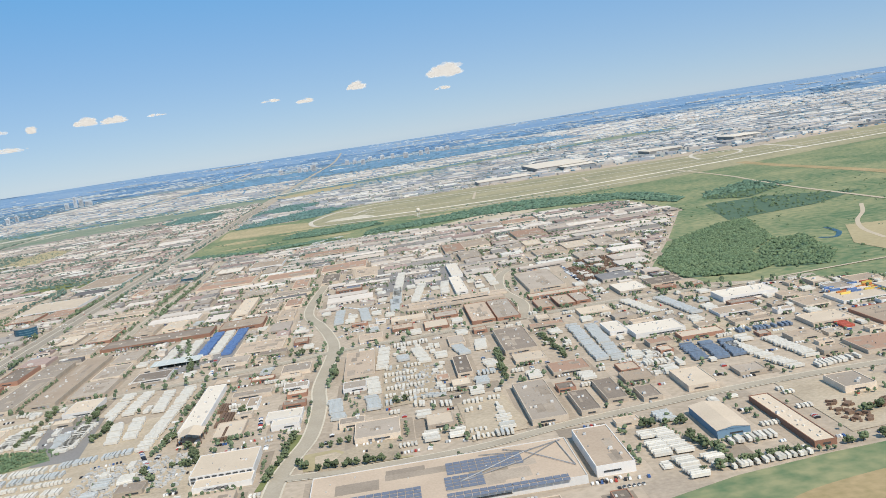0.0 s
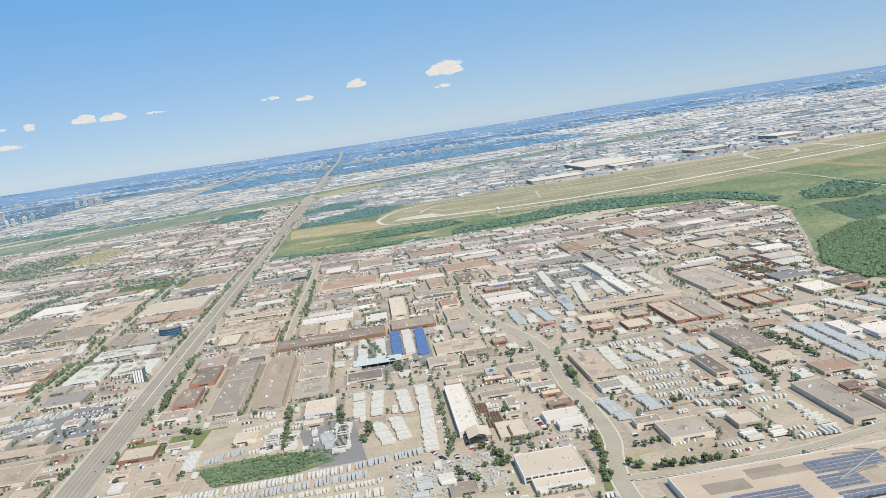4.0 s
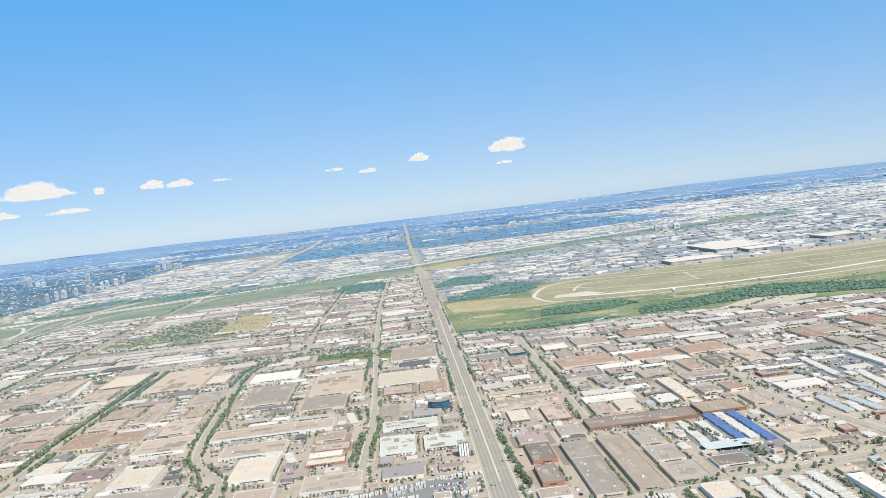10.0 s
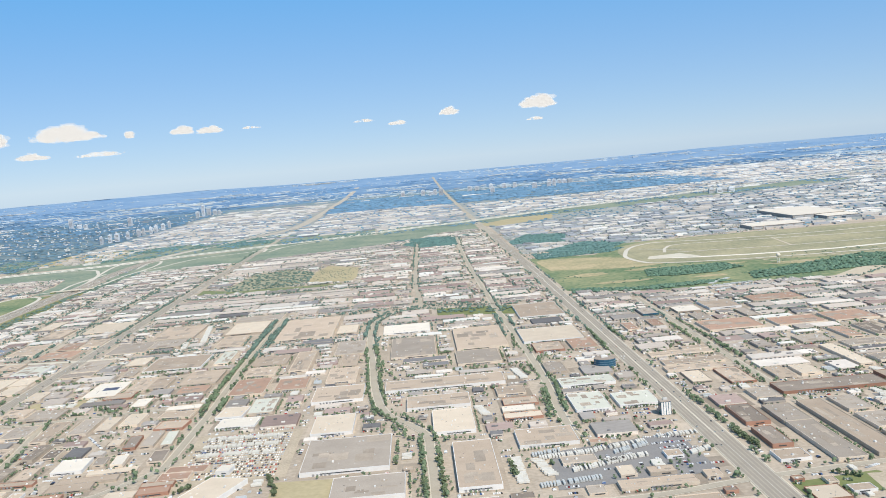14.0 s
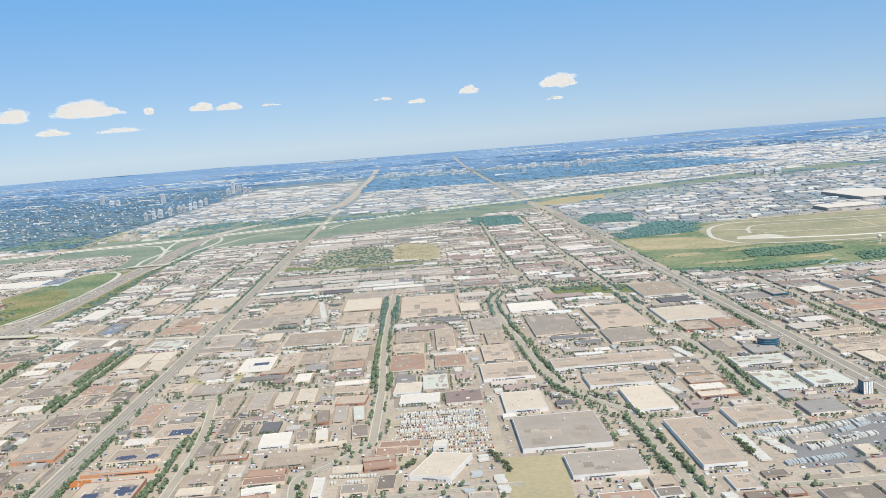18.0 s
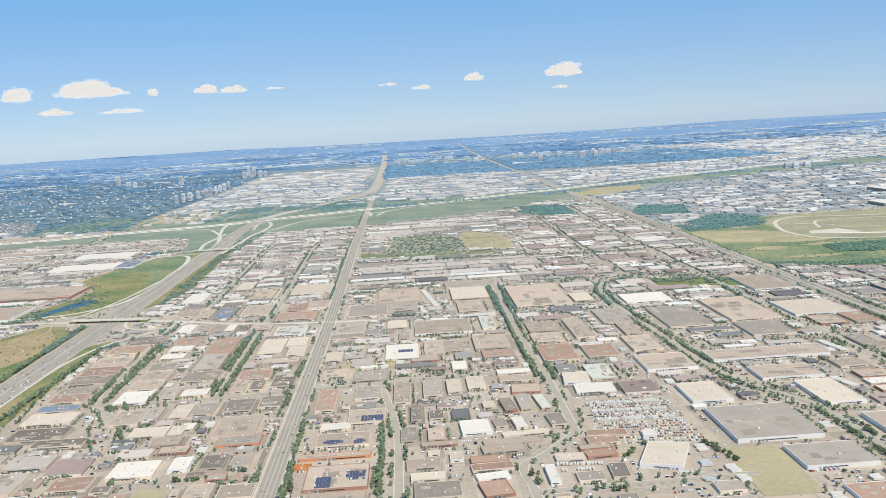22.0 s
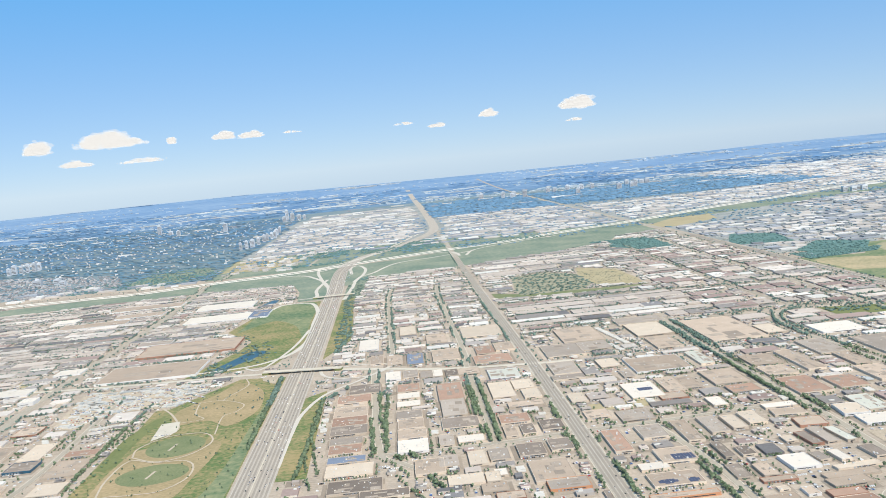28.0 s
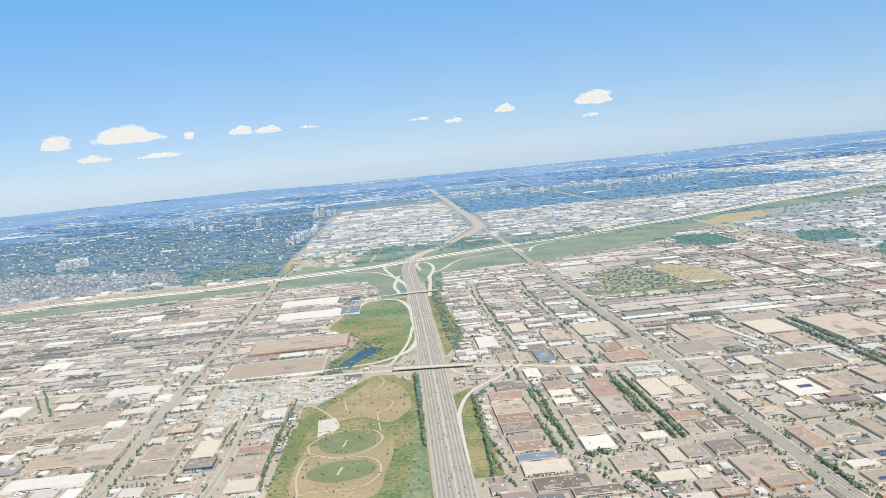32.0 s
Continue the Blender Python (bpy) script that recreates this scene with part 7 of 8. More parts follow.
for line, lo, hi in HEDGES:
    for (xa, ya), (xb, yb) in zip(line, line[1:]):
        n = int(math.hypot(xb - xa, yb - ya) / 0.75)
        for k in range(n):
            x, y = xa + (xb - xa) * k / n + cl.uniform(-0.5, 0.5), ya + (yb - ya) * k / n
            if clear(x, y) and cl.random() < 0.45 + 0.5 * (noise.noise((x * 0.05, y * 0.05, 8)) > -0.1):
                STUFFTREES.append((x, y, cl.uniform(lo, hi)))
TREES.sort(key=lambda t: t[1])
NEARTREES, REST = TREES[:300], TREES[300:] + STUFFTREES
def crown_mesh(k):
    q = random.Random(60 + k)
    spots = []
    for _ in range(26):
        a, e = q.uniform(0, 6.28), q.uniform(0, 1)
        r = 1.05 * math.sqrt(1 - 0.85 * (2 * e - 1) ** 2) * q.uniform(0.3, 1)
        spots.append((r * math.cos(a), r * math.sin(a), 0.6 + 1.25 * e, q.uniform(0.26, 0.44), q.uniform(0.24, 0.38)))
    return clumps(spots, "crown", "leaf", "")
def trunk_mesh():
    V, Fs = [], []
    for z, r in ((0, 0.13), (0.5, 0.09), (1.1, 0.07), (1.8, 0.03)):
        V += [(r * math.cos(k * 1.047), r * math.sin(k * 1.047), z) for k in range(6)]
    for j in range(3):
        Fs += [(j * 6 + k, j * 6 + (k + 1) % 6, j * 6 + 6 + (k + 1) % 6, j * 6 + 6 + k) for k in range(6)]
    for a in (0.5, 2.6, 4.7):
        o = len(V)
        c, s = math.cos(a), math.sin(a)
        V += [(0, 0, 0.8), (0.05, 0.03, 0.95), (0.6 * c, 0.6 * s, 1.5)]
        Fs.append((o, o + 1, o + 2))
    return mesh_from("trunk", V, Fs, M["bark"])
CROWNS, TRUNK = [crown_mesh(k) for k in range(5)], trunk_mesh()
for k, (x, y, s) in enumerate(NEARTREES):
    root = tagged(new("street_tree"), "leafy green street tree beside the road", "tree", "street trees")
    root.location, root.scale = (x, y, 0), (s, s, s)
    link("trunk", TRUNK, root)
    link("crown", CROWNS[k % 5], root, rot=k * 1.3)
spots = []
for x, y, s in REST:
    m = 4 if y < 340 else 3 if y < 450 else 2 if y < 600 else 1
    for _ in range(m):
        a, q = cl.uniform(0, 6.28), cl.uniform(0, 0.6) * s
        r = cl.uniform(0.4, 0.75) * s * (1.6 if m == 1 else 1.2 if m == 2 else 1)
        spots.append((x + q * math.cos(a), y + q * math.sin(a), cl.uniform(0.5, 1.7) * s, r, r * 0.95))
canopy = []
for x, y, s in WOODTREES:
    if clear(x, y):
        low = 0.6 if y > 600 else 1.0
        canopy.append((x, y, 0.75 * s * low, 1.25 * s, 0.85 * s * low))
        canopy.append((x + cl.uniform(-1, 1), y + cl.uniform(-1, 1), 1.05 * s * low, 0.7 * s, 0.6 * s * low))
# leaf colours get bluer with distance in place of haze
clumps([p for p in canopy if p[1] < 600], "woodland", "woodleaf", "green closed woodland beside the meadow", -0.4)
clumps([p for p in canopy if 600 <= p[1] < 1150 and p[0] <= 0], "woodland", "midleaf", "groves between buildings, leaf colour tinted with haze", -0.4)
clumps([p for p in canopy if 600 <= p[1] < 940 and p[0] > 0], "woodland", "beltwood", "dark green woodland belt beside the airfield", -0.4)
clumps([p for p in canopy if p[1] >= 1150 or p[1] >= 940 and p[0] > 0], "woodland", "tealwood", "woodland belt, leaf colour blued by painted haze", -0.4)
# same split for single trees: haze in the further leaf colour
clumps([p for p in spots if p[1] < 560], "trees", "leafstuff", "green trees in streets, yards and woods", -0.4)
clumps([p for p in spots if p[1] >= 560], "trees", "midleaf", "trees between distant buildings, haze in their colour", -0.4)

# ---- trailers ----
TCOL = {"w": ("trailer", "white"), "s": ("trailer_silver", "silver"), "b": ("trailer_grey_blue", "faded blue"), "B": ("trailer_blue", "bright blue"), "v": ("trailer", "white")}
TBOX = {c: boxes_mesh("box", [(0, 0, 0.26, 3.5, 0.68, 0.62, 0), (0, 0, 0.88, 3.4, 0.6, 0.02, 0)], M[TCOL[c][0]]) for c in "wsbB"}
TBOX["v"] = boxes_mesh("box", [(0.1, 0, 0.12, 1.5, 0.55, 0.5, 0), (-0.75, 0, 0.12, 0.35, 0.5, 0.28, 0)], M["trailer"])
BOGIE = boxes_mesh("wheel_set", [(1.0, 0.2, 0, 0.7, 0.14, 0.22, 0), (1.0, -0.2, 0, 0.7, 0.14, 0.22, 0), (0, 0, 0.2, 2.9, 0.3, 0.06, 0), (-1.2, 0, 0, 0.08, 0.4, 0.25, 0)], M["tyre"])
tq = random.Random(91)
for _ in range(5200):
    x, y = tq.uniform(12, 300), tq.uniform(165, 430)
    if tq.random() < 0.25:
        x, y = tq.uniform(-440, -20), tq.uniform(260, 520)
    if is_free(x, y, 4, 7):
        mark_box(x, y, 4, 7, 0)
        c = tq.choice("wwwws")
        for k in range(8):
            if tq.random() < 0.8:
                TRAILERS.append((x + tq.uniform(-0.3, 0.3), y - 3.2 + k * 0.85, tq.uniform(-3, 3), c))
for _ in range(120):
    x, y = tq.uniform(-606, -522), tq.uniform(560, 655)
    if in_poly(x, y, FIELDS[FIELD_NAMES.index("trailer_lot")]):
        for k in range(7):
            TRAILERS.append((x + k * 0.9, y, 90 + tq.uniform(-3, 3), tq.choice("wwsw")))
YARD_ROWS = ((171.5, 201, 9, 0), (171.5, 206, 4, 0), (172, 222, 8, 0), (172, 229, 9, 0), (179.5, 204, 1, 12), (153, 240, 10, 0), (153, 246, 11, 0), (153.5, 254, 10, 0), (153, 262, 11, 0), (153, 269, 9, 0), (153.5, 277, 10, 0))
for x, y, n, m in YARD_ROWS:
    for k in range(n + m):
        if tq.random() < 0.85:
            TRAILERS.append((x + (k * 1.05 if n > 1 else 0), y + (k * 1.3 if m else 0) + tq.uniform(-0.3, 0.3), (0 if m else 90) + tq.uniform(-4, 4), tq.choice("vvvws")))
YARDS = ((80, 108, 200, 226, 150), (155, 170, 240, 300, 120), (212, 228, 226, 252, 90), (60, 96, 226, 275, 80), (140, 330, 160, 320, 420), (14, 130, 175, 300, 200))
for x0, x1, y0, y1, n in YARDS:
    for _ in range(n):
        x, y, w = tq.uniform(x0, x1), tq.uniform(y0, y1), tq.choice((0, 90))
        if clear(x, y) and is_free(x, y, 1.5, 1.5):
            for k in range(tq.randint(2, 5)):
                o = k * 0.85
                TRAILERS.append((x + (o if w else 0), y + (0 if w else o), w + tq.uniform(-6, 6), "v"))
            mark_box(x, y, 2.5, 2.5, 0)
TRAILERS.sort(key=lambda t: t[1])
for x, y, a, c in TRAILERS[:300]:
    van = c == "v"
    root = tagged(new("delivery_van" if van else "truck_trailer"), f"{TCOL[c][1]} {'delivery van' if van else 'box trailer'} parked in a yard row", "van" if van else "trailer", "parked trailers")
    root.location, root.rotation_euler = (x, y, 0.04), (0, 0, radians(a))
    link("box", TBOX[c], root)
    if not van:
        link("wheel_set", BOGIE, root)
rest = {}
for x, y, a, c in TRAILERS[300:]:
    long = 1.6 if c == "v" else 3.5
    rest.setdefault("w" if c == "v" else c, []).append((x, y, 0.2, long, 0.68, 0.67, radians(a)))
for c, bs in rest.items():
    tagged(new("parked_trailers", boxes_mesh("parked_trailers", bs, M[TCOL[c][0]])), f"rows of {TCOL[c][1]} parked trailers", kind="stuff")

CARS = [c for c in CARS if clear(c[0], c[1])]
# ---- cars ----
cr = random.Random(51)
for x, y, w, d, h, r, a, *_ in HALLS + FILL:
    if cr.random() < 0.75 and y < 1250:
        side = cr.choice((-1, 1))
        n = int(w / 0.8 * cr.uniform(0.4, 0.9))
        for k in range(n):
            px, py = x - w / 2 + k * 0.8 + 0.4, y - d / 2 - 1.0
            if cr.random() < 0.75:
                CARS.append((px, py, 90 + cr.uniform(-3, 3)))
for _ in range(13000):
    x, y = cr.uniform(-800, 320), cr.uniform(170, 1250)
    if is_free(x, y, 4, 1.6):
        for k in range(cr.randint(2, 6)):
            CARS.append((x + k * 0.75 - 2, y, 90 + cr.uniform(-3, 3)))
for _ in range(26000):
    x, y = cr.uniform(-640, 320), 160 + 460 * cr.random()
    if is_free(x, y, 2.4, 2.4) and clear(x, y):
        a = cr.choice((0, 90))
        n = cr.randint(2, 5)
        for k in range(n):
            o = (k - n / 2) * 0.62
            CARS.append((x + (o if a else 0), y + (0 if a else o), a + cr.uniform(-4, 4)))
        mark_box(x, y, 3.2, 3.2, 0)
LOT = FIELDS[FIELD_NAMES.index("trailer_lot")]
for _ in range(500):
    x, y = cr.uniform(-606, -522), cr.uniform(560, 655)
    if in_poly(x, y, LOT):
        CARS += [(x + k * 0.7, y, 90 + cr.uniform(-4, 4)) for k in range(4)]
TRAFFIC = []
for pts, width, n in (([(-461, 250), (-461, 650), (-462, 893), (-463, 1136), (-456, 1300)], 18, 700), ([(0, 250), (0, 1300)], 9, 120), ([(-311, 250), (-311, 620), (-313, 1200)], 7.5, 70)):
    for _ in range(n):
        k = cr.randrange(len(pts) - 1)
        t = cr.random()
        lanes = 10 if width > 12 else 6
        lane = cr.randrange(lanes)
        off = (lane + 0.5) / lanes * width * 0.9 - width * 0.45
        TRAFFIC.append((pts[k][0] + (pts[k + 1][0] - pts[k][0]) * t + off, pts[k][1] + (pts[k + 1][1] - pts[k][1]) * t, 90))
CARBODY = {}
for nm, col in (("white", (0.75, 0.75, 0.74)), ("silver", (0.45, 0.46, 0.47)), ("black", (0.03, 0.03, 0.035)), ("red", (0.4, 0.05, 0.04)), ("blue", (0.05, 0.12, 0.3))):
    M["car_" + nm] = surf(nm + " car paint", col, tuple(min(1, c * 1.15) for c in col), 1, 5, rough=0.35)
    CARBODY[nm] = boxes_mesh("body", [(0, 0, 0.08, 1.15, 0.45, 0.15, 0), (0.05, 0, 0.23, 0.6, 0.4, 0.04, 0)], M["car_" + nm])
CABIN = boxes_mesh("cabin", [(-0.03, 0, 0.23, 0.62, 0.4, 0.12, 0), (-0.03, 0, 0.35, 0.5, 0.36, 0.02, 0)], M["screen"])
NAMES = ("white",) * 7 + ("silver",) * 6 + ("black",) * 5 + ("red", "blue")
def car(x, y, a, z):
    nm = cr.choice(NAMES)
    root = tagged(new("car"), f"{nm} car on the asphalt seen from above", "car", "cars")
    root.location, root.rotation_euler = (x, y, z), (0, 0, radians(a))
    link("body", CARBODY[nm], root)
    link("cabin", CABIN, root)
    return root
CARS = [c for c in CARS if clear(c[0], c[1])]
CARS.sort(key=lambda c: c[1])
for x, y, a in CARS[:170]:
    car(x, y, a, 0.04)
TRAFFIC.sort(key=lambda c: c[1])
for x, y, a in TRAFFIC[:130]:
    car(x, y, a, Z4)
group = {n: [] for n in NAMES}
for (x, y, a), z in [(c, 0.06) for c in CARS[170:]] + [(c, Z4) for c in TRAFFIC[130:]]:
    nm = cr.choice(NAMES)
    A = radians(a)
    group[nm].append((x, y, z, 1.12, 0.45, 0.28, A))
    if y < 450:
        group[nm].append((x, y, z + 0.28, 0.55, 0.38, 0.09, A))
for nm, bs in group.items():
    if bs:
        tagged(new("parked_cars", boxes_mesh("parked_cars", bs, M["car_" + nm])), f"{nm} cars in lots and traffic", kind="stuff")

# ---- landmarks ----
def shell(name, x, y, label, category):
    root = tagged(new(name), label, category)
    root.location = (x, y, 0)
    return root
def ring_mesh(name, prof, n, mat, smooth=True):
    """A turned shape from (radius, height) pairs."""
    V = [(r * math.cos(2 * math.pi * k / n), r * math.sin(2 * math.pi * k / n), z) for r, z in prof for k in range(n)]
    Fs = [(j * n + k, j * n + (k + 1) % n, (j + 1) * n + (k + 1) % n, (j + 1) * n + k) for j in range(len(prof) - 1) for k in range(n)]
    Fs.append(tuple(range(n))[::-1]); Fs.append(tuple((len(prof) - 1) * n + k for k in range(n)))
    return mesh_from(name, V, Fs, M[mat], smooth)
dome = shell("radar_dome", 185, 770, "white radar dome on a lattice tower in the airfield", "radar dome")
link("ball", ring_mesh("ball", [(0.4, 5.0)] + [(1.7 * math.sin(a), 6.6 - 1.7 * math.cos(a)) for a in (0.4, 0.8, 1.2, 1.6, 2.0, 2.4, 2.8)], 20, "roof_white"), dome)
for a in range(4):
    link("leg", boxes_mesh("leg", [(math.cos(a * 1.57 + 0.8) * 1.3, math.sin(a * 1.57 + 0.8) * 0.9, 0, 0.2, 0.2, 5.2, 0)], M["unit"]), dome)
for z in (1.5, 3.2, 4.9):
    link("brace", boxes_mesh("brace", [(0, 0, z, 1.6, 1.6, 0.15, 0)], M["unit"]), dome)

glass = shell("glass_office", -15, 461.5, "rounded blue glass office block beside the arterial road", "office building")
link("glazing", ring_mesh("glazing", [(5.2, 0), (5.2, 4.2)], 14, "glass", False), glass)
for k in range(4):
    link("floor_edge", ring_mesh("floor_edge", [(5.26, k * 1.05 + 0.9), (5.26, k * 1.05 + 1.0)], 14, "wall_blue", False), glass)
link("roof", ring_mesh("roof", [(5.3, 4.2), (5.3, 4.35)], 14, "roof_grey", False), glass)
link("penthouse", boxes_mesh("penthouse", [(0, 0.8, 4.35, 3, 2, 0.7, 0)], M["unit"]), glass)

tower = shell("office_tower", -9.5, 371, "white office tower with blue glass sides beside the arterial road", "office building")
link("core", boxes_mesh("core", [(0, 0, 0, 4.0, 4.4, 5.2, 0)], M["glass"]), tower)
for k in (-1.45, -0.5, 0.5, 1.45):
    link("white_panel", boxes_mesh("white_panel", [(k, -2.25, 0.1, 0.72, 0.1, 4.9, 0)], M["wall_white"]), tower)
link("roof", boxes_mesh("roof", [(0, 0, 5.2, 4.2, 4.6, 0.2, 0)], M["roof_grey"]), tower)
link("rooftop_unit", UNIT, tower, (0.4, 0.5, 5.4), (1.6, 1.2, 0.9))

shed = shell("open_shed", 104.2, 236, "open-fronted shed with a pale pitched roof", "shed")
for s in (-1, 1):
    link("roof_slope", mesh_from("roof_slope", [(0, -4, 2.9), (0, 4, 2.9), (s * 2.9, 4, 2.1), (s * 2.9, -4, 2.1)], [(0, 1, 2, 3) if s < 0 else (3, 2, 1, 0)], M["roof_pale"]), shed)
    for k in (-3.8, 0, 3.8):
        link("post", boxes_mesh("post", [(s * 2.8, k, 0, 0.2, 0.2, 2.1, 0)], M["rust"]), shed)

office = shell("window_rows", 116.9, 200.9, "two rows of dark office windows along a white front", "windows")
for z in (0.45, 1.2):
    for k in range(9):
        link("pane", boxes_mesh("pane", [(-6.0 + k * 1.5, -0.05, z, 1.05, 0.08, 0.38, 0)], M["screen"]), office)
def stack(x, y, w, d, h):
    root = shell("steel_stack", x, y, "rusty brown steel stock stacked in a yard", "steel stock")
    for k in range(5):
        link("beam_bundle", boxes_mesh("beam_bundle", [((k - 2) * w / 5, 0, 0, w / 6, d, h * (0.6 + 0.1 * ((k * 7) % 4)), 0)], M["rust"]), root)
for x, y, w, d in ((110, 250, 4, 12), (113, 236, 4, 10), (108, 262, 3, 8), (107, 345, 4, 3), (112, 340, 4, 3), (105, 336, 4, 3)):
    stack(x, y, w, d, 0.9)

# ---- solar arrays on roofs ----
PANEL = mesh_from("panel", [(-0.45, -0.3, 0.02), (0.45, -0.3, 0.02), (0.45, 0.3, 0.2), (-0.45, 0.3, 0.2), (-0.45, -0.3, 0), (0.45, -0.3, 0), (0.45, 0.3, 0.16), (-0.45, 0.3, 0.16)], [(0, 1, 2, 3), (7, 6, 5, 4), (0, 4, 5, 1), (3, 2, 6, 7), (0, 3, 7, 4), (1, 5, 6, 2)], M["solar"])
NAVY_PANEL = mesh_from("panel", [(-0.45, -0.3, 0.02), (0.45, -0.3, 0.02), (0.45, 0.3, 0.2), (-0.45, 0.3, 0.2), (-0.45, -0.3, 0), (0.45, -0.3, 0), (0.45, 0.3, 0.16), (-0.45, 0.3, 0.16)], [(0, 1, 2, 3), (7, 6, 5, 4), (0, 4, 5, 1), (3, 2, 6, 7), (0, 3, 7, 4), (1, 5, 6, 2)], M["solar_navy"])
def solar(x, y, nx, ny, z, sx=1.3, sy=1.5, label="dark blue solar panels in rows on a flat roof", cut=0.0):
    root = tagged(new("solar_array"), label, "solar panels", "rooftop solar")
    root.location = (x, y, z)
    gap = random.Random(nx * 31 + ny)   # cut: how many panels the corners lack
    for i in range(nx):
        for j in range(ny):
            if abs(i / (nx - 1) - 0.5) > 0.3 and abs(j / (ny - 1) - 0.5) > 0.3 and gap.random() < cut:
                continue
            link("panel", NAVY_PANEL if x < -200 else PANEL, root, ((i - (nx - 1) / 2) * sx, (j - (ny - 1) / 2) * sy, 0), (sx * 1.02, 1.6, 1))

# ---- apartment towers far off ----
def flats(x, y, w, d, h):
    root = shell("apartment_tower", x, y, "pale concrete apartment tower above distant trees", "apartment building")
    root["group"] = "apartment towers"
    link("wall", boxes_mesh("wall", [(0, 0, 0, w, d, h, 0)], M["fartower"]), root)
    for k in range(1, int(h / 2.4)):
        link("balcony_band", boxes_mesh("balcony_band", [(0, -d / 2 - 0.15, k * 2.4, w * 0.86, 0.3, 0.9, 0)], M["far_dark"]), root)
    link("penthouse", boxes_mesh("penthouse", [(0, 0, h, w * 0.4, d * 0.5, 1.4, 0)], M["fartower"]), root)
fl = random.Random(71)
for x, y in ((-1091, 1790), (-1086, 1803), (-1078, 1814), (-1071, 1827), (-1063, 1838), (-1060, 1855), (-685, 1847), (-678, 1876), (-669, 1891), (-666, 1952), (-663, 2018), (-660, 2044), (-656, 2085), (-652, 2111), (-660, 2204), (-659, 2256)):
    flats(x, y, fl.uniform(5, 8), fl.uniform(5, 8), fl.uniform(13, 17))
for x, y, h in ((-703, 2761, 16), (-704, 2843, 30), (-690, 2850, 20), (-671, 2844, 14), (-652, 2811, 13), (-1039, 2720, 26), (-996, 2661, 11), (-968, 2624, 12), (-946, 1524, 9), (-914, 1519, 8), (-894, 1482, 8), (443, 1789, 9), (454, 1776, 9), (466, 1790, 9), (479, 1786, 9), (-833, 2560, 22)):
    flats(x, y, fl.uniform(8, 13), fl.uniform(6, 9), h)
for x, y in ((-132, 2960), (-72, 2909), (-50, 2858), (-36, 2935), (-22, 2792), (68, 2943), (90, 2951), (118, 2722), (136, 2990), (173, 2960), (204, 2950), (237, 2735), (281, 2767), (303, 2816), (307, 2940), (338, 2950), (350, 2930), (367, 2930)):
    flats(x, y, fl.uniform(9, 14), fl.uniform(7, 10), fl.uniform(13, 22))

# ---- clouds ----
def cloud(az, el, wide, tall, seed):
    q = random.Random(seed)
    R = 4920
    a = radians(az)
    c = Vector((-152 + R * math.sin(a), R * math.cos(a), 107 + R * math.tan(radians(el))))
    side = Vector((math.cos(a), -math.sin(a), 0))
    wide, tall = wide * 0.95, tall * 1.2
    spots = []
    humps = [(q.uniform(-0.36, 0.36), q.uniform(0.45, 1.0)) for _ in range(5)]
    for _ in range(300):
        h, high = q.choice(humps)
        u = h + q.gauss(0, 0.075)
        top = high * max(0.15, 1 - abs(u) * 1.2)
        p = c + side * (u * wide * 0.95) + Vector((0, 0, tall * q.uniform(0, 0.8) * top))
        r = tall * q.uniform(0.06, 0.2) * (0.4 + top * 0.6)
        spots.append((p.x, p.y + q.uniform(-20, 20), p.z, r * 1.9, r))
    me = clumps(spots, "cloud", "cloud", "")
    me.polygons.foreach_set("use_smooth", [True] * len(me.polygons))
    tagged(new("cloud", me), "small white fair-weather cloud low over the horizon", kind="structure")
for az, el, wide, tall, seed in ((8.3, 2.5, 230, 70, 1), (7.9, 1.75, 90, 18, 2), (3.2, 2.5, 120, 45, 3), (0.0, 2.15, 100, 28, 4), (-1.9, 2.45, 110, 16, 5), (-12.0, 2.6, 130, 42, 6)):
    cloud(az, el, wide, tall, seed)
for az, el, wide, tall, seed in ((-10.4, 2.55, 160, 45, 7), (-8.3, 2.6, 100, 14, 8), (-18.0, 2.7, 350, 90, 9), (-15.0, 2.6, 70, 40, 10), (-20.1, 1.75, 180, 34, 11), (-16.4, 1.7, 280, 26, 12), (-21.8, 2.6, 150, 70, 13)):
    cloud(az, el, wide, tall, seed)
solar(-278, 391, 7, 5, 1.17)
solar(-292, 363, 7, 4, 1.02, 1.1, 1.2, cut=0.75)
solar(-282, 362.5, 4, 4, 1.02, 1.1, 1.2, cut=0.75)
solar(-292.5, 320, 4, 9, 1.17, sy=1.1)
solar(-281.7, 325, 6, 7, 1.17, 1.1, 1.2, cut=0.9)
for x, y, nx, ny in ((171.5, 180.2, 10, 4), (167, 172.3, 5, 4), (174.5, 165.6, 15, 2), (152, 170.2, 9, 4)):
    solar(x, y, nx, ny, 1.5, 1.5, 1.75)
solar(140, 447, 5, 3, 1.17)
solar(-264, 508, 6, 4, 1.02)

# ---- containers, scrap and red trailers in the yards ----
def container(x, y, a, z, colour):
    root = tagged(new("shipping_container"), f"{colour} steel shipping container stacked in a yard", "container", "containers")
    root.location, root.rotation_euler = (x, y, z), (0, 0, radians(a))
    link("body", BOXBODY[colour], root)
    link("door", BOXDOOR[colour], root)
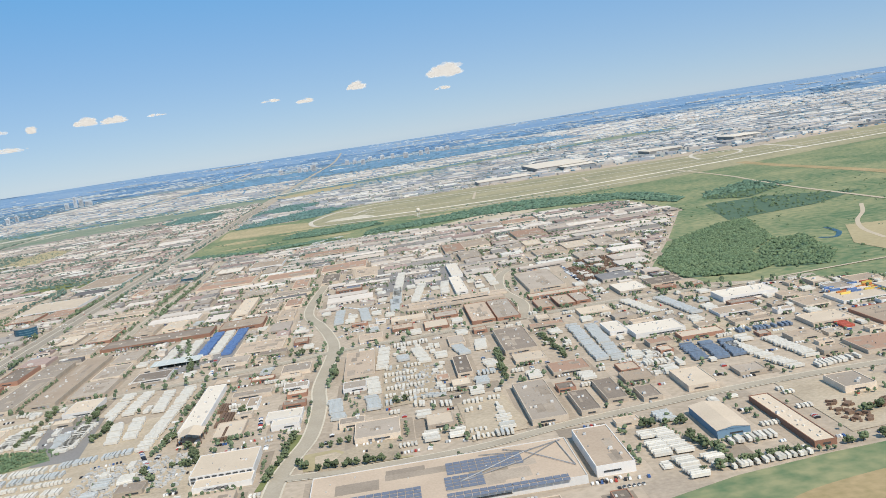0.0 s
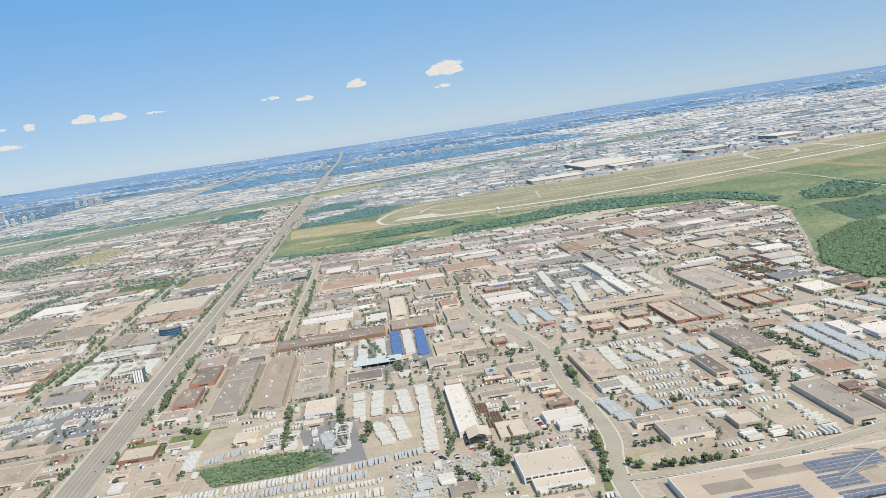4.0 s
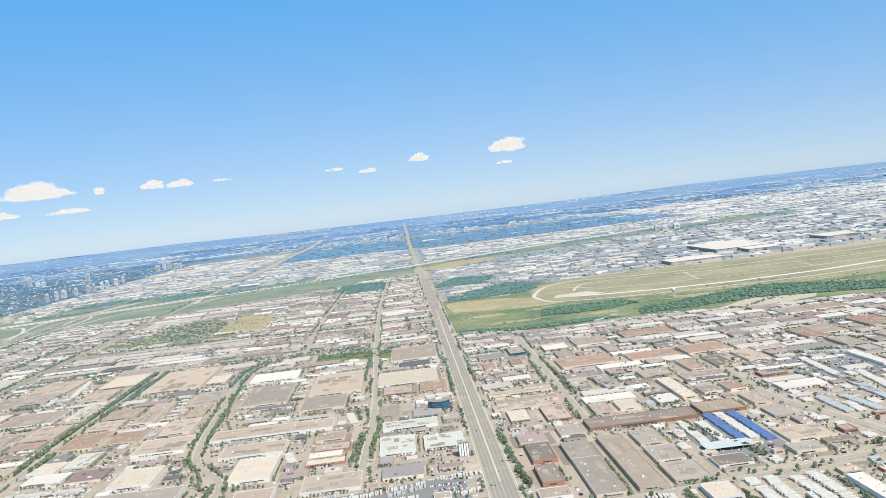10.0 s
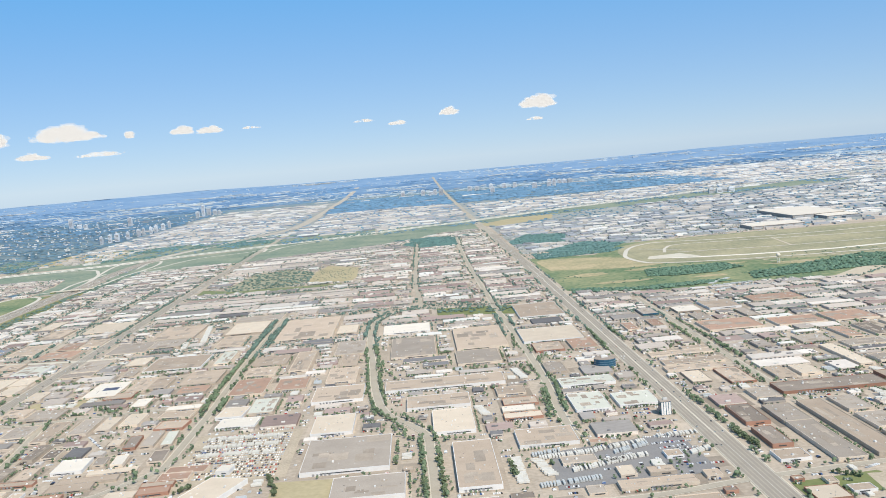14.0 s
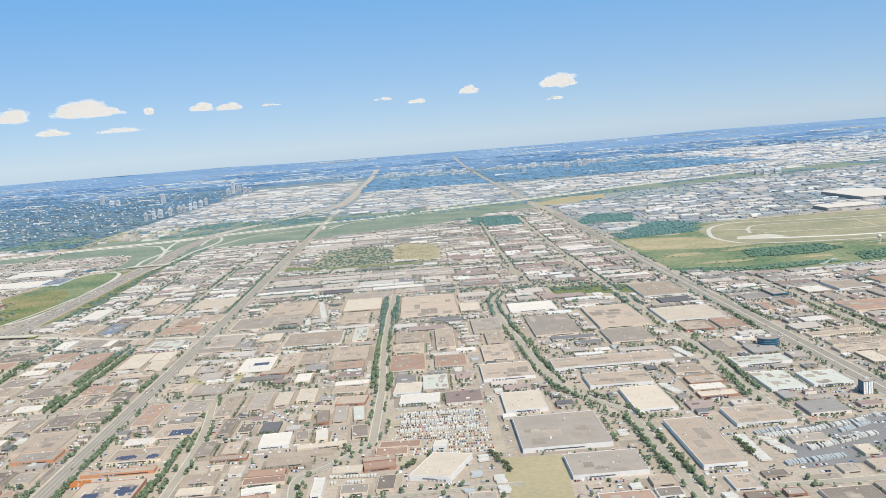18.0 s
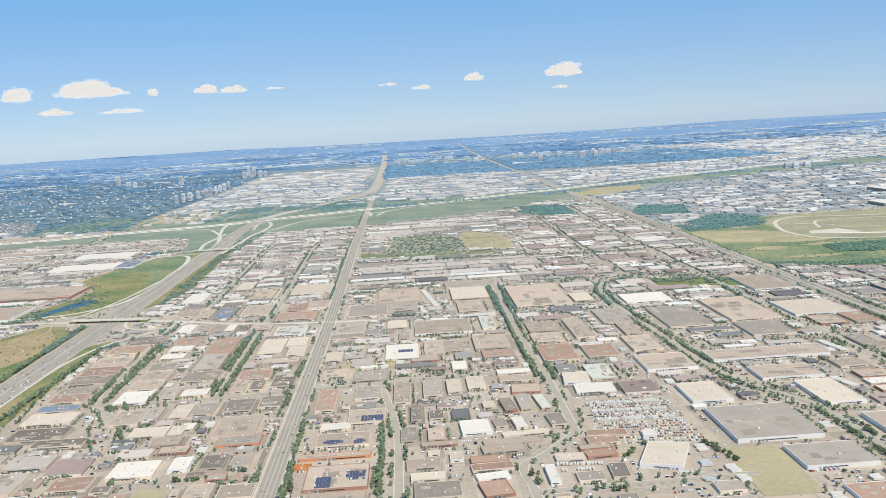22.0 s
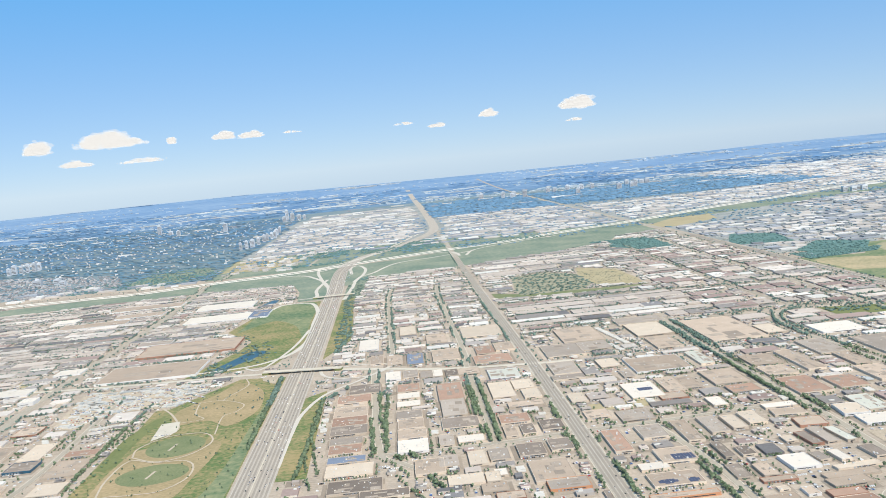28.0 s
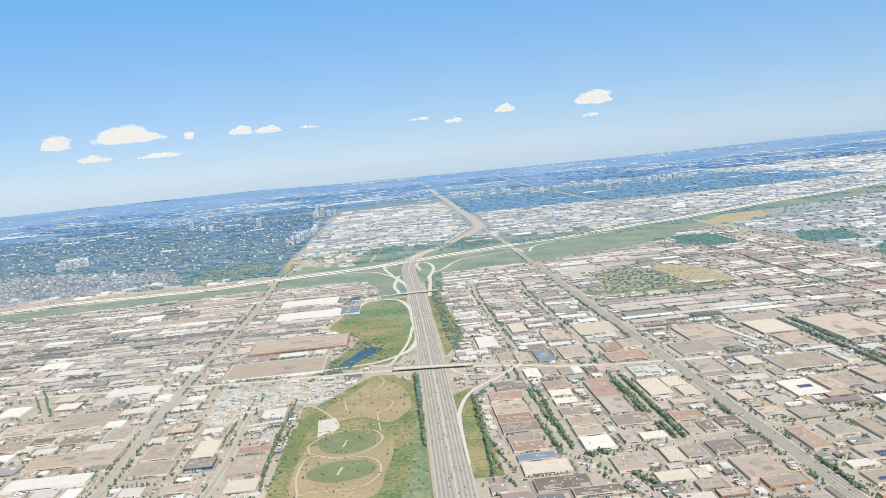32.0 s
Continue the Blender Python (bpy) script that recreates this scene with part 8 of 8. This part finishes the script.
def ribbed(mat):
    """A corrugated steel box in one piece."""
    side = [(-1.5 + k * 3.0 / 32, -0.29 - 0.03 * ((k // 2) % 2)) for k in range(33)]
    loop = side + [(-x, -y) for x, y in side]
    n = len(loop)
    V = [(x, y, z) for z in (0, 0.62) for x, y in loop]
    Fs = [(k, (k + 1) % n, n + (k + 1) % n, n + k) for k in range(n)] + [tuple(range(n, 2 * n)), tuple(range(n))[::-1]]
    return mesh_from("body", V, Fs, M[mat])
BOXBODY = {c: ribbed(m) for c, m in (("orange", "box_orange"), ("red", "box_red"), ("yellow", "box_yellow"), ("blue", "trailer_blue"), ("white", "trailer"))}
BOXDOOR = {c: boxes_mesh("door", [(1.51, s * 0.14, 0.04, 0.04, 0.26, 0.54, 0) for s in (-1, 1)], M[m]) for c, m in (("orange", "box_orange"), ("red", "box_red"), ("yellow", "box_yellow"), ("blue", "trailer_blue"), ("white", "trailer"))}
bq = random.Random(17)
for i in range(4):
    for j in range(10):
        for lev in range(bq.choice((1, 1, 2))):
            container(291.5 + i * 4.0, 276 + j * 1.35, bq.uniform(-2, 2), 0.08 + lev * 0.63, bq.choice(("orange", "orange", "yellow", "red", "blue", "white")))
for k in range(8):
    container(275.5, 241.5 + k * 0.95, bq.uniform(-2, 2), 0.08, "red")
def scrap(x0, x1, y0, y1, n, seed):
    q = random.Random(seed)
    bs = [(q.uniform(x0, x1), q.uniform(y0, y1), 0.08, q.uniform(0.3, 1.6), q.uniform(0.3, 1.4), q.uniform(0.15, 0.7), q.uniform(0, 3.14)) for _ in range(n)]
    tagged(new("scrap", boxes_mesh("scrap", bs, M["rust"])), "rusty scrap metal strewn over a yard", kind="stuff")
scrap(232, 239, 372, 409, 260, 1)
scrap(239, 262, 384, 430, 420, 3)
def clutter(x0, x1, y0, y1, n, seed):
    q = random.Random(seed)
    bs = [(q.uniform(x0, x1), q.uniform(y0, y1), 0.05, q.uniform(0.3, 1.3), q.uniform(0.3, 0.9), q.uniform(0.15, 0.55), q.uniform(0, 3.14)) for _ in range(n)]
    tagged(new("yard_goods", boxes_mesh("yard_goods", bs, M["unit"])), "pale bales, tanks and crates strewn over a yard", kind="stuff")
clutter(82, 107, 202, 225, 420, 4)
clutter(156, 168, 240, 275, 120, 5)
clutter(214, 226, 226, 250, 130, 6)
def pitched_roof(x, y, w, d, z):
    """Low gable roof with ribs on the near blue-walled hall."""
    root = tagged(new("gable_roof"), "pale low-pitched metal roof on a blue-walled hall", "roof")
    root.location = (x, y, z)
    for s in (-1, 1):
        v = [(0, -d / 2, 0.55), (0, d / 2, 0.55), (s * w / 2, d / 2, 0), (s * w / 2, -d / 2, 0)]
        link("slope", mesh_from("slope", v + [(a, b, c - 0.06) for a, b, c in v], [(0, 1, 2, 3), (7, 6, 5, 4), (0, 3, 7, 4), (1, 5, 6, 2), (2, 6, 7, 3)] if s < 0 else [(3, 2, 1, 0), (4, 5, 6, 7), (4, 7, 3, 0), (2, 6, 5, 1), (3, 7, 6, 2)], M["roof_pale"]), root)
        link("gable", mesh_from("gable", [(-w / 2, s * (d / 2 - 0.05), 0), (w / 2, s * (d / 2 - 0.05), 0), (0, s * (d / 2 - 0.05), 0.5)], [(0, 1, 2)], M["wall_blue"]), root)
pitched_roof(220.2, 184.8, 6.9, 17.9, 1.74)
for k in range(9):
    roof_light = tagged(new("roof_light", SKYL), "white skylight on a long low roof", "skylight", "roof lights")
    roof_light.location = (232.6, 166 + k * 3.2, 1.17)
def roof_pipes():
    """Pipe runs that fan out over the large near roof."""
    root = tagged(new("roof_pipes"), "dark pipe runs fanning out over a large flat roof", "pipes")
    root.location = (180, 181, 1.5)
    for xa, ya, xb, yb in ((0, 2, -14, -9), (0, 2, 8, -10), (0, 2, -4, 5), (0, 2, 8, 5.5), (-1, -3, 7, 5), (-1, -3, -14, -9), (7, 5, 8, -10), (-9, 4, 0, 2)):
        L, a = math.hypot(xb - xa, yb - ya), math.atan2(yb - ya, xb - xa)
        link("pipe", boxes_mesh("pipe", [(0, 0, 0.12, L, 0.14, 0.14, 0), (-L / 3, 0, 0, 0.1, 0.2, 0.12, 0), (L / 3, 0, 0, 0.1, 0.2, 0.12, 0)], M["door"]), root, ((xa + xb) / 2, (ya + yb) / 2, 0), rot=a)
roof_pipes()
scrap(242, 247, 172, 186, 40, 2)
scrap(250, 260, 178, 184, 40, 7)

yard_canopy = tagged(new("yard_canopy"), "pale blue flat canopy on posts over a trailer yard", "canopy")
yard_canopy.location = (80.5, 336, 0)
link("roof", boxes_mesh("roof", [(0, 0, 1.25, 17, 9, 0.12, 0)], M["canopy"]), yard_canopy)
for k in range(5):
    for s in (-1, 1):
        link("post", boxes_mesh("post", [(-8 + k * 4, s * 4.2, 0, 0.14, 0.14, 1.25, 0)], M["door"]), yard_canopy)
for k in range(5):
    link("rib", boxes_mesh("rib", [(-6.8 + k * 3.4, 0, 1.37, 0.12, 8.8, 0.05, 0)], M["wall_white"]), yard_canopy)
for i in range(2):
    for j in range(4):
        container(-303.3 + i * 3.6, 337 + j * 1.5, bq.uniform(-3, 3), 0.08, "orange")
